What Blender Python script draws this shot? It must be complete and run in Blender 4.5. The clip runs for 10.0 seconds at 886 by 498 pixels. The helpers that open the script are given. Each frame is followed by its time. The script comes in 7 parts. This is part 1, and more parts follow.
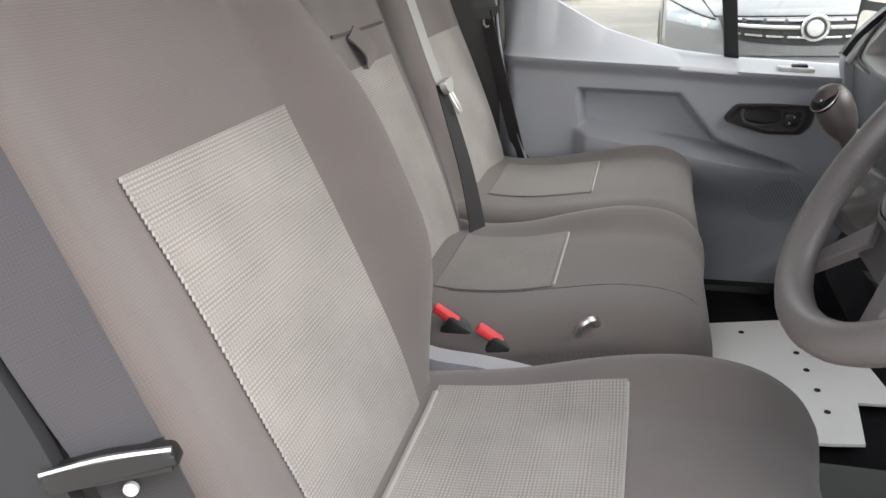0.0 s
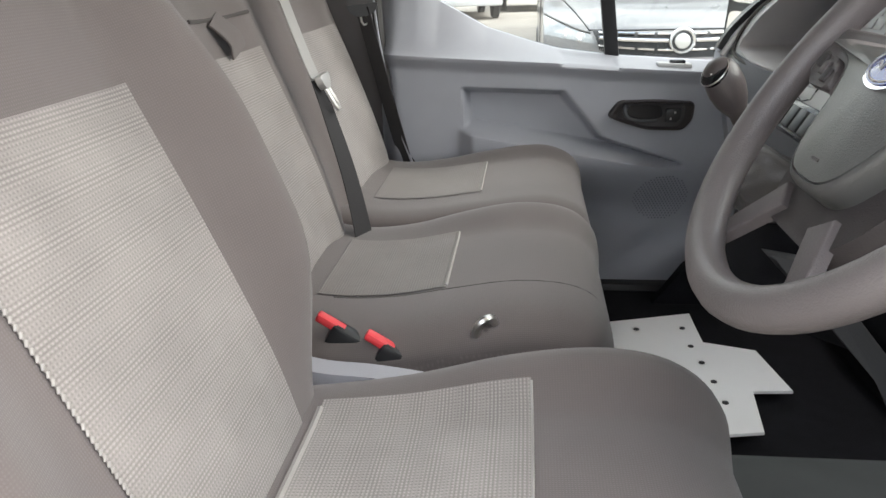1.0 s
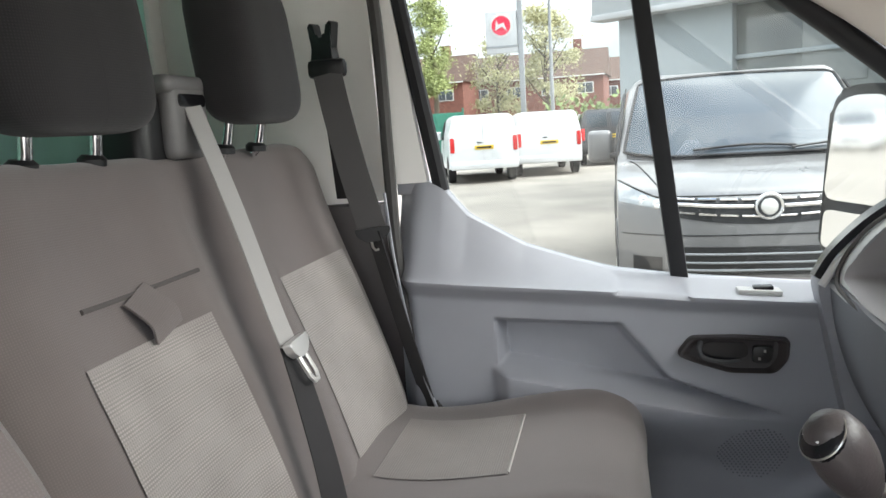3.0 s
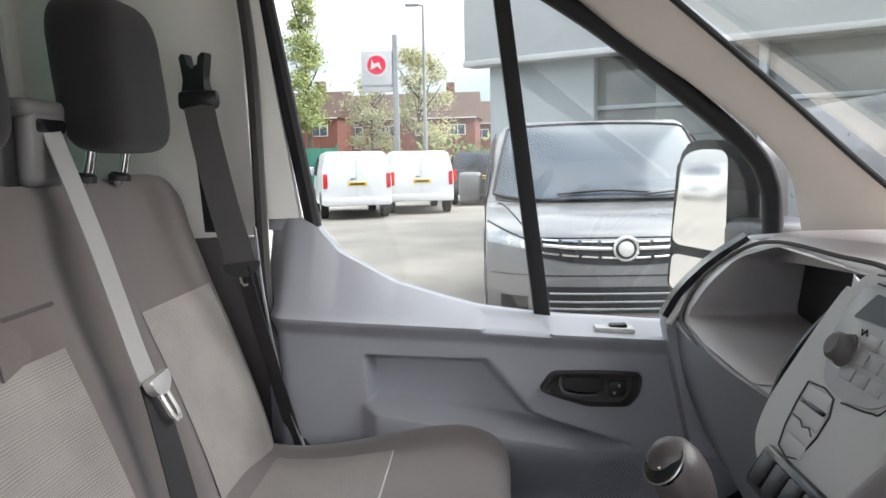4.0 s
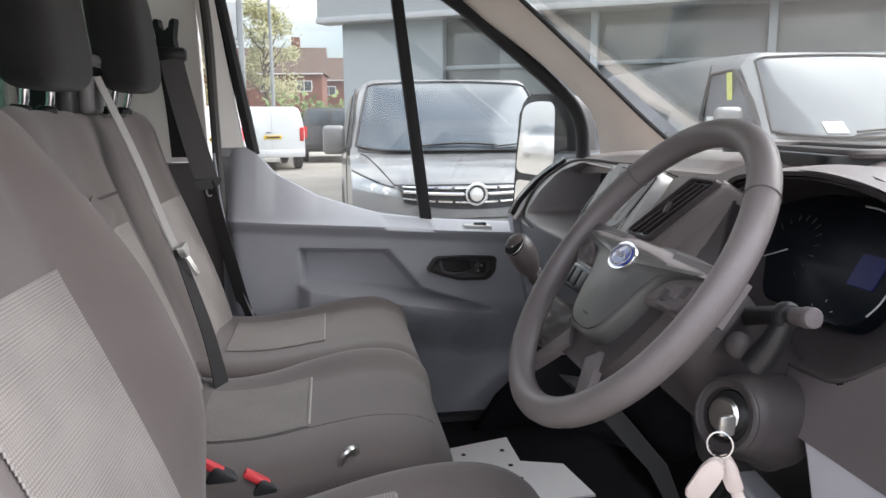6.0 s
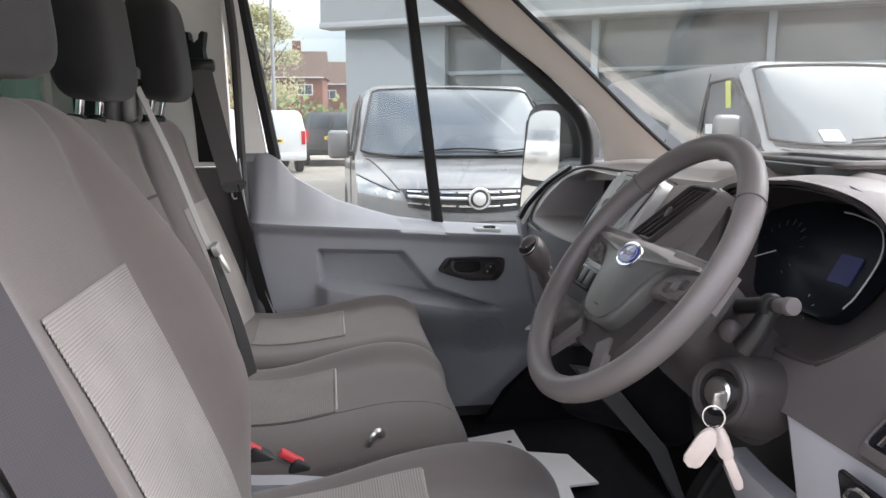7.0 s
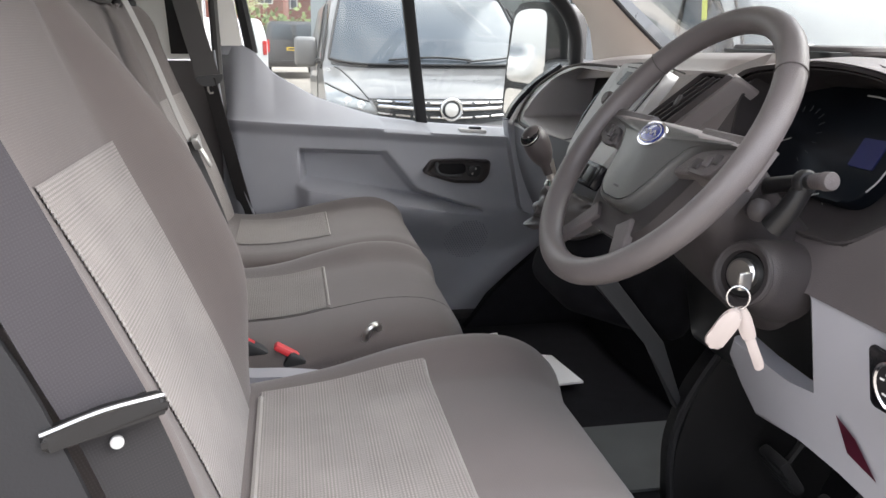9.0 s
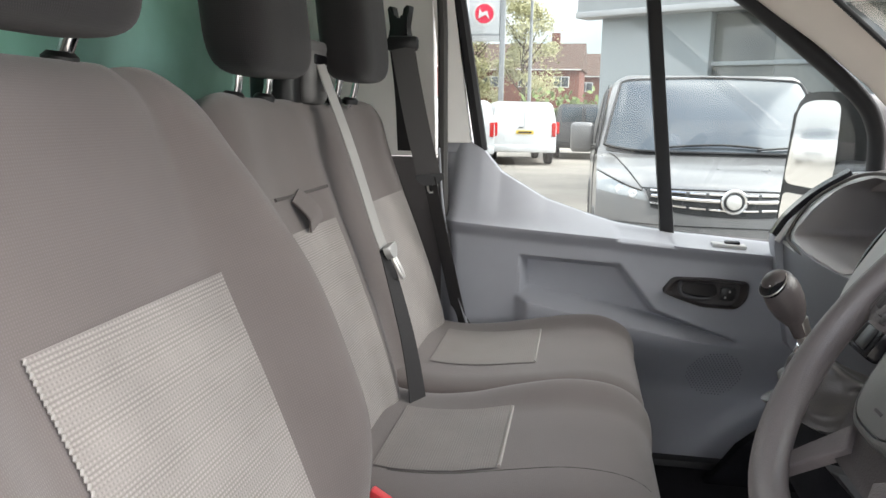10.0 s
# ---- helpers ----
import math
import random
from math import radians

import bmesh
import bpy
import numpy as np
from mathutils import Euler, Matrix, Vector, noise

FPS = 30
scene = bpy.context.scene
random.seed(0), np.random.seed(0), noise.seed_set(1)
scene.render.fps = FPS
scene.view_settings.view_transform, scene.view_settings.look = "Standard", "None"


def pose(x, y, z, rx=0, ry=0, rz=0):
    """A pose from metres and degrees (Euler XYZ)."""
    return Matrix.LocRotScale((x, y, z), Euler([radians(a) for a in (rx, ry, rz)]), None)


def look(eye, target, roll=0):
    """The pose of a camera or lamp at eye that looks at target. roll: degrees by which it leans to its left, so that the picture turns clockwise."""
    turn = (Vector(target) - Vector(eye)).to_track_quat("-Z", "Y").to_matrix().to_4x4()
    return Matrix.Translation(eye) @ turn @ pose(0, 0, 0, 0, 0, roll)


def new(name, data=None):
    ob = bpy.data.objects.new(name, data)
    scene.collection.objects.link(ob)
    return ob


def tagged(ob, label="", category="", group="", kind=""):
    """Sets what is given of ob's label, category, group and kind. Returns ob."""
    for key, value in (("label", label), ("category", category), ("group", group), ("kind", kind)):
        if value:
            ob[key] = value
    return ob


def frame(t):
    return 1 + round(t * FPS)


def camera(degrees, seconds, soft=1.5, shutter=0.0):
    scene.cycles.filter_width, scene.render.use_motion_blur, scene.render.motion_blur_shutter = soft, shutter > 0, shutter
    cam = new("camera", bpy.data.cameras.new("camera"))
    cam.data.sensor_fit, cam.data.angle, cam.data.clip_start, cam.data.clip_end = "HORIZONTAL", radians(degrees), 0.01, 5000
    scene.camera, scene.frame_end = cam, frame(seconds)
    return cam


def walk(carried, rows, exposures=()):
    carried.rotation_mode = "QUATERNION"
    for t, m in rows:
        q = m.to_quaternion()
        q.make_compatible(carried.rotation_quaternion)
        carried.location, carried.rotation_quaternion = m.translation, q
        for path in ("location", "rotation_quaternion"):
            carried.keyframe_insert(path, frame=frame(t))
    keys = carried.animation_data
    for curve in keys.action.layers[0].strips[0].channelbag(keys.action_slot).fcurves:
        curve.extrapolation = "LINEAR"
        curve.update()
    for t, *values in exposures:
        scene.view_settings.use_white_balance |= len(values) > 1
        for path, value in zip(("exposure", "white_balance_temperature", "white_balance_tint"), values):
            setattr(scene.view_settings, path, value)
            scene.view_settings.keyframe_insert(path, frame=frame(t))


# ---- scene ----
cam = camera(60.2, 10.0)
METRES, EYE, TILT, LEAN, TURN = 1.9, 1.5, -21.5, 2.0, 14.5
ROWS = [
    (0.0, 0.0, 0.0, 0.0, 0.0, 0.0, -0.0),
    (0.5, 0.0068, 0.0091, -0.0317, -4.92, -0.91, 2.89),
    (1.0, 0.007, 0.0467, -0.0154, -8.03, 1.39, 2.7),
    (1.5, 0.0434, 0.1197, 0.036, -3.71, 7.09, -0.52),
    (2.0, 0.0716, 0.1708, 0.0817, -0.21, 8.78, -1.01),
    (2.5, 0.0876, 0.1948, 0.101, -0.22, 10.52, 1.54),
    (4.0, 0.0908, 0.1829, 0.1015, -11.15, 14.93, 3.54),
    (4.5, 0.0319, 0.1436, 0.0702, -21.46, 11.53, 8.36),
    (5.0, -0.0368, 0.083, 0.0428, -24.18, 10.0, 8.02),
    (5.5, -0.0373, -0.0059, 0.0019, -22.26, 10.52, 7.46),
    (7.0, -0.0954, -0.1039, -0.0309, -22.18, 11.19, 6.56),
    (7.5, -0.1201, -0.1227, -0.0383, -23.32, 10.97, 7.67),
    (8.0, -0.133, -0.1224, -0.052, -27.98, 8.61, 9.59),
    (8.5, -0.1293, -0.106, -0.0732, -34.45, 3.8, 10.69),
    (9.0, -0.1148, -0.0683, -0.0465, -24.94, 4.73, 6.54),
    (9.5, -0.054, -0.005, -0.0098, -10.8, 8.08, 1.19),
    (10.0, -0.0073, 0.0247, 0.0161, -5.11, 11.47, -1.17),
]
walk(cam, [(t, pose(0, 0, EYE, TILT, LEAN, TURN) @ pose(METRES * x, METRES * y, METRES * z, 90 + pitch, roll, yaw)) for t, x, y, z, yaw, pitch, roll in ROWS],
     exposures=[(0.0, 2.3, 6450, 10), (0.5, 2.35, 6450, 9), (1.5, 2.35, 6400, 9), (2.5, 2.35, 6350, 8), (4.0, 2.1, 6250, 12), (5.5, 1.95, 6250, 14), (7.5, 2.0, 6300, 14), (8.5, 1.85, 6350, 15), (9.0, 2.15, 6400, 13), (9.5, 2.27, 6400, 11), (10.0, 2.25, 6400, 10)])


# ---- light ----
SUN_EL, SUN_ROT = 41.0, 91.0
world = bpy.data.worlds.new("sky")
scene.world = world
world.use_nodes = True
wn, wl = world.node_tree.nodes, world.node_tree.links
wn.clear()
w_out = wn.new("ShaderNodeOutputWorld")
w_bg = wn.new("ShaderNodeBackground")
w_sky = wn.new("ShaderNodeTexSky")
w_sky.sky_type, w_sky.sun_disc = "NISHITA", False
w_sky.sun_elevation, w_sky.sun_rotation = radians(SUN_EL), radians(SUN_ROT)
w_co = wn.new("ShaderNodeTexCoord")
w_map = wn.new("ShaderNodeMapping")
w_map.inputs["Scale"].default_value = (1.0, 1.0, 2.6)
w_no = wn.new("ShaderNodeTexNoise")
w_no.inputs["Scale"].default_value, w_no.inputs["Detail"].default_value, w_no.inputs["Roughness"].default_value = 2.1, 3.0, 0.45
w_ra = wn.new("ShaderNodeValToRGB")
w_ra.color_ramp.elements[0].position, w_ra.color_ramp.elements[0].color = 0.33, (0.25, 0.25, 0.25, 1)
w_ra.color_ramp.elements[1].position, w_ra.color_ramp.elements[1].color = 0.56, (1, 1, 1, 1)
w_cl = wn.new("ShaderNodeTexNoise")
w_cl.inputs["Scale"].default_value, w_cl.inputs["Detail"].default_value, w_cl.inputs["Roughness"].default_value = 3.4, 2.5, 0.45
w_cr = wn.new("ShaderNodeValToRGB")
w_cr.color_ramp.elements[0].position, w_cr.color_ramp.elements[0].color = 0.34, (4.2, 4.6, 5.2, 1)
w_cr.color_ramp.elements[1].position, w_cr.color_ramp.elements[1].color = 0.62, (12.5, 12.3, 11.9, 1)
w_mix = wn.new("ShaderNodeMixRGB")
wl.new(w_co.outputs["Generated"], w_map.inputs["Vector"])
wl.new(w_map.outputs["Vector"], w_no.inputs["Vector"])
wl.new(w_map.outputs["Vector"], w_cl.inputs["Vector"])
wl.new(w_no.outputs["Fac"], w_ra.inputs["Fac"])
wl.new(w_cl.outputs["Fac"], w_cr.inputs["Fac"])
wl.new(w_ra.outputs["Color"], w_mix.inputs["Fac"])
wl.new(w_sky.outputs["Color"], w_mix.inputs["Color1"])
wl.new(w_cr.outputs["Color"], w_mix.inputs["Color2"])
w_sep = wn.new("ShaderNodeSeparateXYZ")
w_gr = wn.new("ShaderNodeMapRange")
w_gr.inputs["From Min"].default_value, w_gr.inputs["From Max"].default_value = 0.0, 1.0
w_gr.inputs["To Min"].default_value, w_gr.inputs["To Max"].default_value = 0.38, 1.6
w_mul = wn.new("ShaderNodeVectorMath")
w_mul.operation = "SCALE"
wl.new(w_co.outputs["Generated"], w_sep.inputs["Vector"])
wl.new(w_sep.outputs["Z"], w_gr.inputs["Value"])
wl.new(w_mix.outputs["Color"], w_mul.inputs[0])
wl.new(w_gr.outputs["Result"], w_mul.inputs["Scale"])
wl.new(w_mul.outputs["Vector"], w_bg.inputs["Color"])
w_bg.inputs["Strength"].default_value = 0.112
wl.new(w_bg.outputs["Background"], w_out.inputs["Surface"])
sun = new("sun", bpy.data.lights.new("sun", "SUN"))
sun.data.energy, sun.data.angle, sun.data.color = 2.0, radians(70), (1.0, 0.96, 0.9)
sun.matrix_world = look((0, 0, 30), (30 * -math.sin(radians(SUN_ROT)) / math.tan(radians(SUN_EL)), 30 * -math.cos(radians(SUN_ROT)) / math.tan(radians(SUN_EL)), 0))


# ---- materials ----
def material(name, colour, rough=0.6, metal=0.0, vary=0.08, scale=6.0, grain=0.0, grain_scale=400.0, spec=0.5, coat=0.0):
    """A painted or moulded surface: broad blotches of tone, fine grain as relief, uneven gloss."""
    m = bpy.data.materials.new(name)
    m.use_nodes = True
    n, l = m.node_tree.nodes, m.node_tree.links
    b = n["Principled BSDF"]
    b.inputs["Metallic"].default_value = metal
    b.inputs["Specular IOR Level"].default_value = spec
    b.inputs["Coat Weight"].default_value = coat
    co = n.new("ShaderNodeTexCoord")
    t1 = n.new("ShaderNodeTexNoise")
    t1.inputs["Scale"].default_value, t1.inputs["Detail"].default_value = scale, 6.0
    t2 = n.new("ShaderNodeTexNoise")
    t2.inputs["Scale"].default_value, t2.inputs["Detail"].default_value = grain_scale, 2.0
    l.new(co.outputs["Object"], t1.inputs["Vector"])
    l.new(co.outputs["Object"], t2.inputs["Vector"])
    r = n.new("ShaderNodeValToRGB")
    r.color_ramp.elements[0].position, r.color_ramp.elements[1].position = 0.3, 0.7
    r.color_ramp.elements[0].color = (*[c * (1 - vary) for c in colour], 1)
    r.color_ramp.elements[1].color = (*[min(1, c * (1 + vary)) for c in colour], 1)
    l.new(t1.outputs["Fac"], r.inputs["Fac"])
    l.new(r.outputs["Color"], b.inputs["Base Color"])
    g = n.new("ShaderNodeMapRange")
    g.inputs["To Min"].default_value, g.inputs["To Max"].default_value = max(0.02, rough - 0.07), min(1, rough + 0.07)
    l.new(t1.outputs["Fac"], g.inputs["Value"])
    l.new(g.outputs["Result"], b.inputs["Roughness"])
    if grain:
        u = n.new("ShaderNodeBump")
        u.inputs["Strength"].default_value, u.inputs["Distance"].default_value = grain, 0.001
        l.new(t2.outputs["Fac"], u.inputs["Height"])
        l.new(u.outputs["Normal"], b.inputs["Normal"])
    return m


def fabric(name, dark, light, rib=0.0, rib_size=0.007, weave=0.0022, strength=0.5, sheen=0.5):
    """Woven seat cloth in the surface's own metres: ribs across the seat and a checked weave."""
    m = bpy.data.materials.new(name)
    m.use_nodes = True
    n, l = m.node_tree.nodes, m.node_tree.links
    b = n["Principled BSDF"]
    b.inputs["Roughness"].default_value = 0.92
    b.inputs["Specular IOR Level"].default_value = 0.2
    b.inputs["Sheen Weight"].default_value = sheen
    b.inputs["Sheen Roughness"].default_value = 0.6
    uv = n.new("ShaderNodeUVMap")
    uv.uv_map = "cloth"
    wave_v = n.new("ShaderNodeTexWave")
    wave_v.bands_direction, wave_v.inputs["Scale"].default_value = "Y", 1.0 / weave / math.pi / 2 * 1.0
    wave_v.inputs["Distortion"].default_value = 0.6
    wave_u = n.new("ShaderNodeTexWave")
    wave_u.bands_direction, wave_u.inputs["Scale"].default_value = "X", 1.0 / weave / math.pi / 2 * 1.0
    wave_u.inputs["Distortion"].default_value = 0.6
    ribs = n.new("ShaderNodeTexWave")
    ribs.bands_direction, ribs.inputs["Scale"].default_value = "Y", 1.0 / rib_size / math.pi / 2 * 2.0
    ribs.inputs["Distortion"].default_value = 0.4
    blot = n.new("ShaderNodeTexNoise")
    blot.inputs["Scale"].default_value, blot.inputs["Detail"].default_value = 9.0, 6.0
    fuzz = n.new("ShaderNodeTexNoise")
    fuzz.inputs["Scale"].default_value, fuzz.inputs["Detail"].default_value = 700.0, 3.0
    for t in (wave_v, wave_u, ribs, blot, fuzz):
        l.new(uv.outputs["UV"], t.inputs["Vector"])

    def mix(a, op, c):
        q = n.new("ShaderNodeMath")
        q.operation = op
        for i, s in enumerate((a, c)):
            if isinstance(s, (int, float)):
                q.inputs[i].default_value = s
            else:
                l.new(s, q.inputs[i])
        return q.outputs[0]

    check = mix(wave_v.outputs["Fac"], "MULTIPLY", wave_u.outputs["Fac"])
    h = mix(mix(check, "MULTIPLY", 0.45), "ADD", mix(fuzz.outputs["Fac"], "MULTIPLY", 0.55))
    h = mix(mix(h, "MULTIPLY", 1 - rib), "ADD", mix(ribs.outputs["Fac"], "MULTIPLY", rib))
    tone = mix(mix(h, "MULTIPLY", 0.7), "ADD", mix(blot.outputs["Fac"], "MULTIPLY", 0.45))
    r = n.new("ShaderNodeValToRGB")
    r.color_ramp.elements[0].position, r.color_ramp.elements[1].position = 0.22, 0.8
    r.color_ramp.elements[0].color, r.color_ramp.elements[1].color = (*dark, 1), (*light, 1)
    l.new(tone, r.inputs["Fac"])
    l.new(r.outputs["Color"], b.inputs["Base Color"])
    u = n.new("ShaderNodeBump")
    u.inputs["Strength"].default_value, u.inputs["Distance"].default_value = strength, 0.0015
    l.new(h, u.inputs["Height"])
    l.new(u.outputs["Normal"], b.inputs["Normal"])
    return m


def glass(name, tint, rough=0.0, share=0.1):
    """Thin pane: mostly clear, with a mirror-like share on its face."""
    m = bpy.data.materials.new(name)
    m.use_nodes = True
    n, l = m.node_tree.nodes, m.node_tree.links
    n.remove(n["Principled BSDF"])
    t = n.new("ShaderNodeBsdfTransparent")
    t.inputs["Color"].default_value = (*tint, 1)
    g = n.new("ShaderNodeBsdfGlossy")
    g.inputs["Roughness"].default_value = rough
    x = n.new("ShaderNodeMixShader")
    f = n.new("ShaderNodeLayerWeight")
    f.inputs["Blend"].default_value = 0.25
    k = n.new("ShaderNodeMapRange")
    k.inputs["From Min"].default_value, k.inputs["To Min"].default_value, k.inputs["To Max"].default_value = 0.2, 0.03 + share * 0.5, 0.35 + share
    l.new(f.outputs["Facing"], k.inputs["Value"])
    l.new(k.outputs["Result"], x.inputs["Fac"])
    l.new(t.outputs["BSDF"], x.inputs[1])
    l.new(g.outputs["BSDF"], x.inputs[2])
    l.new(x.outputs["Shader"], n["Material Output"].inputs["Surface"])
    return m


CLOTH = fabric("dark_seat_cloth", (0.112, 0.094, 0.089), (0.156, 0.134, 0.127), 0.0, weave=0.0014, strength=0.22, sheen=0.25)
CLOTH_DARK = fabric("near_black_headrest_cloth", (0.014, 0.013, 0.014), (0.030, 0.028, 0.029), 0.0, weave=0.0016, strength=0.25, sheen=0.15)
RIBBED = fabric("ribbed_seat_cloth", (0.130, 0.116, 0.109), (0.375, 0.342, 0.320), 0.24, rib_size=0.0038, weave=0.0022, strength=0.5, sheen=0.3)
RIBBED_SOFT = fabric("soft_ribbed_seat_cloth", (0.122, 0.105, 0.098), (0.235, 0.208, 0.193), 0.24, rib_size=0.0038, weave=0.0022, strength=0.4, sheen=0.25)
TURRET = material("grey_turret_plastic", (0.17, 0.165, 0.165), 0.45, vary=0.06, grain=0.3)
# darker copy of the light grey plastic, shade put into its colour
GREY_SHADED = material("shaded_grey_plastic", (0.17, 0.175, 0.19), 0.5, vary=0.06, grain=0.3, grain_scale=900)
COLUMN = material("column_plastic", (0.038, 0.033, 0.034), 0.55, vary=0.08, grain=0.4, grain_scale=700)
KNOB = material("dark_knob_leatherette", (0.065, 0.056, 0.056), 0.36, vary=0.1, grain=0.3)
RADIO = material("radio_grey_plastic", (0.325, 0.325, 0.328), 0.35, vary=0.06)
# pale stitching thread, also the painted highlight on cushion bevels
THREAD_AND_LIT_BEVEL = material("pale_thread_and_lit_bevel", (0.36, 0.34, 0.32), 0.85, grain=0.4, grain_scale=900)
SEAM = material("seam_shadow_cloth", (0.088, 0.080, 0.077), 0.95)
GREY = material("mid_grey_plastic", (0.335, 0.343, 0.374), 0.5, vary=0.06, grain=0.3, grain_scale=900)
LILAC = material("light_grey_plastic", (0.385, 0.385, 0.418), 0.5, vary=0.05, grain=0.2, grain_scale=900)
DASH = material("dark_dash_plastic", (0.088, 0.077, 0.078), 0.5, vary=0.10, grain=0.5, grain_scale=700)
# paler copy of the dash plastic, for faces lit through the windscreen
DASH_LIT = material("lit_dash_plastic", (0.285, 0.254, 0.248), 0.34, vary=0.10, grain=0.35, grain_scale=700, spec=0.65)
TRAY = material("tray_grey_plastic", (0.30, 0.285, 0.29), 0.5, vary=0.08, grain=0.3, grain_scale=800)
DARKBAND = material("shadow_grey_plastic", (0.055, 0.057, 0.062), 0.6, vary=0.1, grain=0.3)
LENS = material("instrument_lens", (0.006, 0.008, 0.012), 0.32, vary=0.2, spec=0.25)
MAROON = material("dark_red_plastic", (0.10, 0.012, 0.03), 0.5, vary=0.1)
GAITER = material("soft_gaiter_leatherette", (0.060, 0.057, 0.058), 0.36, vary=0.15, scale=25, grain=0.5, grain_scale=500)
STACK = material("satin_grey_plastic", (0.500, 0.500, 0.495), 0.42, vary=0.06, grain=0.2, grain_scale=900)
BLACK = material("black_plastic", (0.012, 0.012, 0.013), 0.4, vary=0.1, grain=0.1)
GLOSS = material("gloss_black_plastic", (0.010, 0.010, 0.012), 0.2, vary=0.1, spec=0.35)

RUBBER = material("black_rubber", (0.014, 0.014, 0.016), 0.7, vary=0.15, grain=0.2)
SEALGREY = material("grey_rubber", (0.060, 0.057, 0.055), 0.65, vary=0.12, grain=0.2)
MATGREY = material("grey_floor_rubber", (0.065, 0.070, 0.071), 0.6, vary=0.15, scale=12, grain=0.3)
RUBBERMAT = material("dark_floor_rubber", (0.045, 0.045, 0.048), 0.5, vary=0.3, scale=9, grain=0.4)
POST_GREY = material("speaker_grey_cloth", (0.20, 0.205, 0.225), 0.8, vary=0.06)
CARPET = material("black_floor_carpet", (0.008, 0.008, 0.010), 0.95, vary=0.3, scale=30, grain=0.9, grain_scale=500, spec=0.15)
BEIGE = material("beige_pillar_trim", (0.734, 0.659, 0.594), 0.7, vary=0.04, grain=0.3, grain_scale=600)
PALE = material("pale_pillar_trim", (0.82, 0.80, 0.77), 0.6, vary=0.04, grain=0.2)
LINER = material("headlining_cloth", (0.55, 0.52, 0.48), 0.95, vary=0.05, grain=0.5)
TEAL = material("green_tinted_partition", (0.42, 0.90, 0.70), 0.22, vary=0.30, scale=2.2, coat=0.5)
CHROME = material("chrome", (0.75, 0.75, 0.76), 0.12, 1.0, vary=0.03)
SILVER = material("satin_zinc", (0.62, 0.61, 0.59), 0.4, 0.55, vary=0.06)
STEEL = material("brushed_steel", (0.58, 0.57, 0.55), 0.3, 1.0, vary=0.08)
# belt webbing in several tones: lit lengths paler, shaded lengths darker
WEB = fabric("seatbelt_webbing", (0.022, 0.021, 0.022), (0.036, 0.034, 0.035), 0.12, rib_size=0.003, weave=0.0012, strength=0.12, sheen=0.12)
WEB_LIT = fabric("lit_seatbelt_webbing", (0.28, 0.27, 0.26), (0.38, 0.365, 0.35), 0.12, rib_size=0.003, weave=0.0012, strength=0.12)
WEB_DRIVER = fabric("dark_grey_seatbelt_webbing", (0.040, 0.037, 0.041), (0.058, 0.054, 0.059), 0.12, rib_size=0.003, weave=0.0012, strength=0.12, sheen=0.12)
WEB_GREY = fabric("grey_seatbelt_webbing", (0.080, 0.076, 0.077), (0.112, 0.106, 0.107), 0.12, rib_size=0.003, weave=0.0012, strength=0.12, sheen=0.2)
RED = material("red_button_plastic", (0.75, 0.05, 0.06), 0.4, vary=0.05)
WHITE = material("white_sheet", (0.87, 0.87, 0.87), 0.5, vary=0.03)
TAG = material("cream_key_plastic", (0.52, 0.45, 0.42), 0.4, vary=0.05)
BLUE = material("blue_enamel", (0.012, 0.03, 0.22), 0.15, vary=0.1, coat=0.5)
SCREEN = material("unlit_display", (0.016, 0.022, 0.10), 0.3, vary=0.2)
WHEELSKIN = material("wheel_rim_leatherette", (0.125, 0.112, 0.112), 0.36, vary=0.08, grain=0.4, grain_scale=800)
# hub plastic with the windscreen's light put into its colour
HUB_LIT = material("lit_hub_plastic", (0.27, 0.245, 0.243), 0.42, vary=0.08, grain=0.3, grain_scale=800)
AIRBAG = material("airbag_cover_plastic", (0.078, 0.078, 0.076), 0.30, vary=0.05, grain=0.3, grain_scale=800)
MIRROR = material("mirror_silver", (0.9, 0.9, 0.9), 0.02, 1.0, vary=0.0)
PANE = glass("clear_window_glass", (0.80, 0.82, 0.81), 0.0, 0.015)
SCREENGLASS = glass("windscreen_glass", (0.80, 0.82, 0.80), 0.0, 0.08)


# ---- mesh helpers ----
def mesh_of(name, bm, mat, smooth=True):
    me = bpy.data.meshes.new(name)
    bmesh.ops.recalc_face_normals(bm, faces=bm.faces)
    if smooth:
        for f in bm.faces:
            f.smooth = True
        for e in bm.edges:
            if len(e.link_faces) == 2 and e.calc_face_angle(0) > radians(40):
                e.smooth = False
    bm.to_mesh(me)
    bm.free()
    me.materials.append(mat)
    return me


def part(name, bm, mat, parent, label="", smooth=True):
    ob = new(name, mesh_of(name, bm, mat, smooth))
    ob.parent = parent
    if label:
        ob["label"] = label
    return ob


def solid(name, bm, mat, label, category, kind="", group="", smooth=True):
    return tagged(new(name, mesh_of(name, bm, mat, smooth)), label, category, group, kind)


def thing(name, label, category, at=(0, 0, 0), group="", kind=""):
    ob = new(name)
    ob.location = at
    ob.empty_display_size = 0.05
    return tagged(ob, label, category, group, kind)


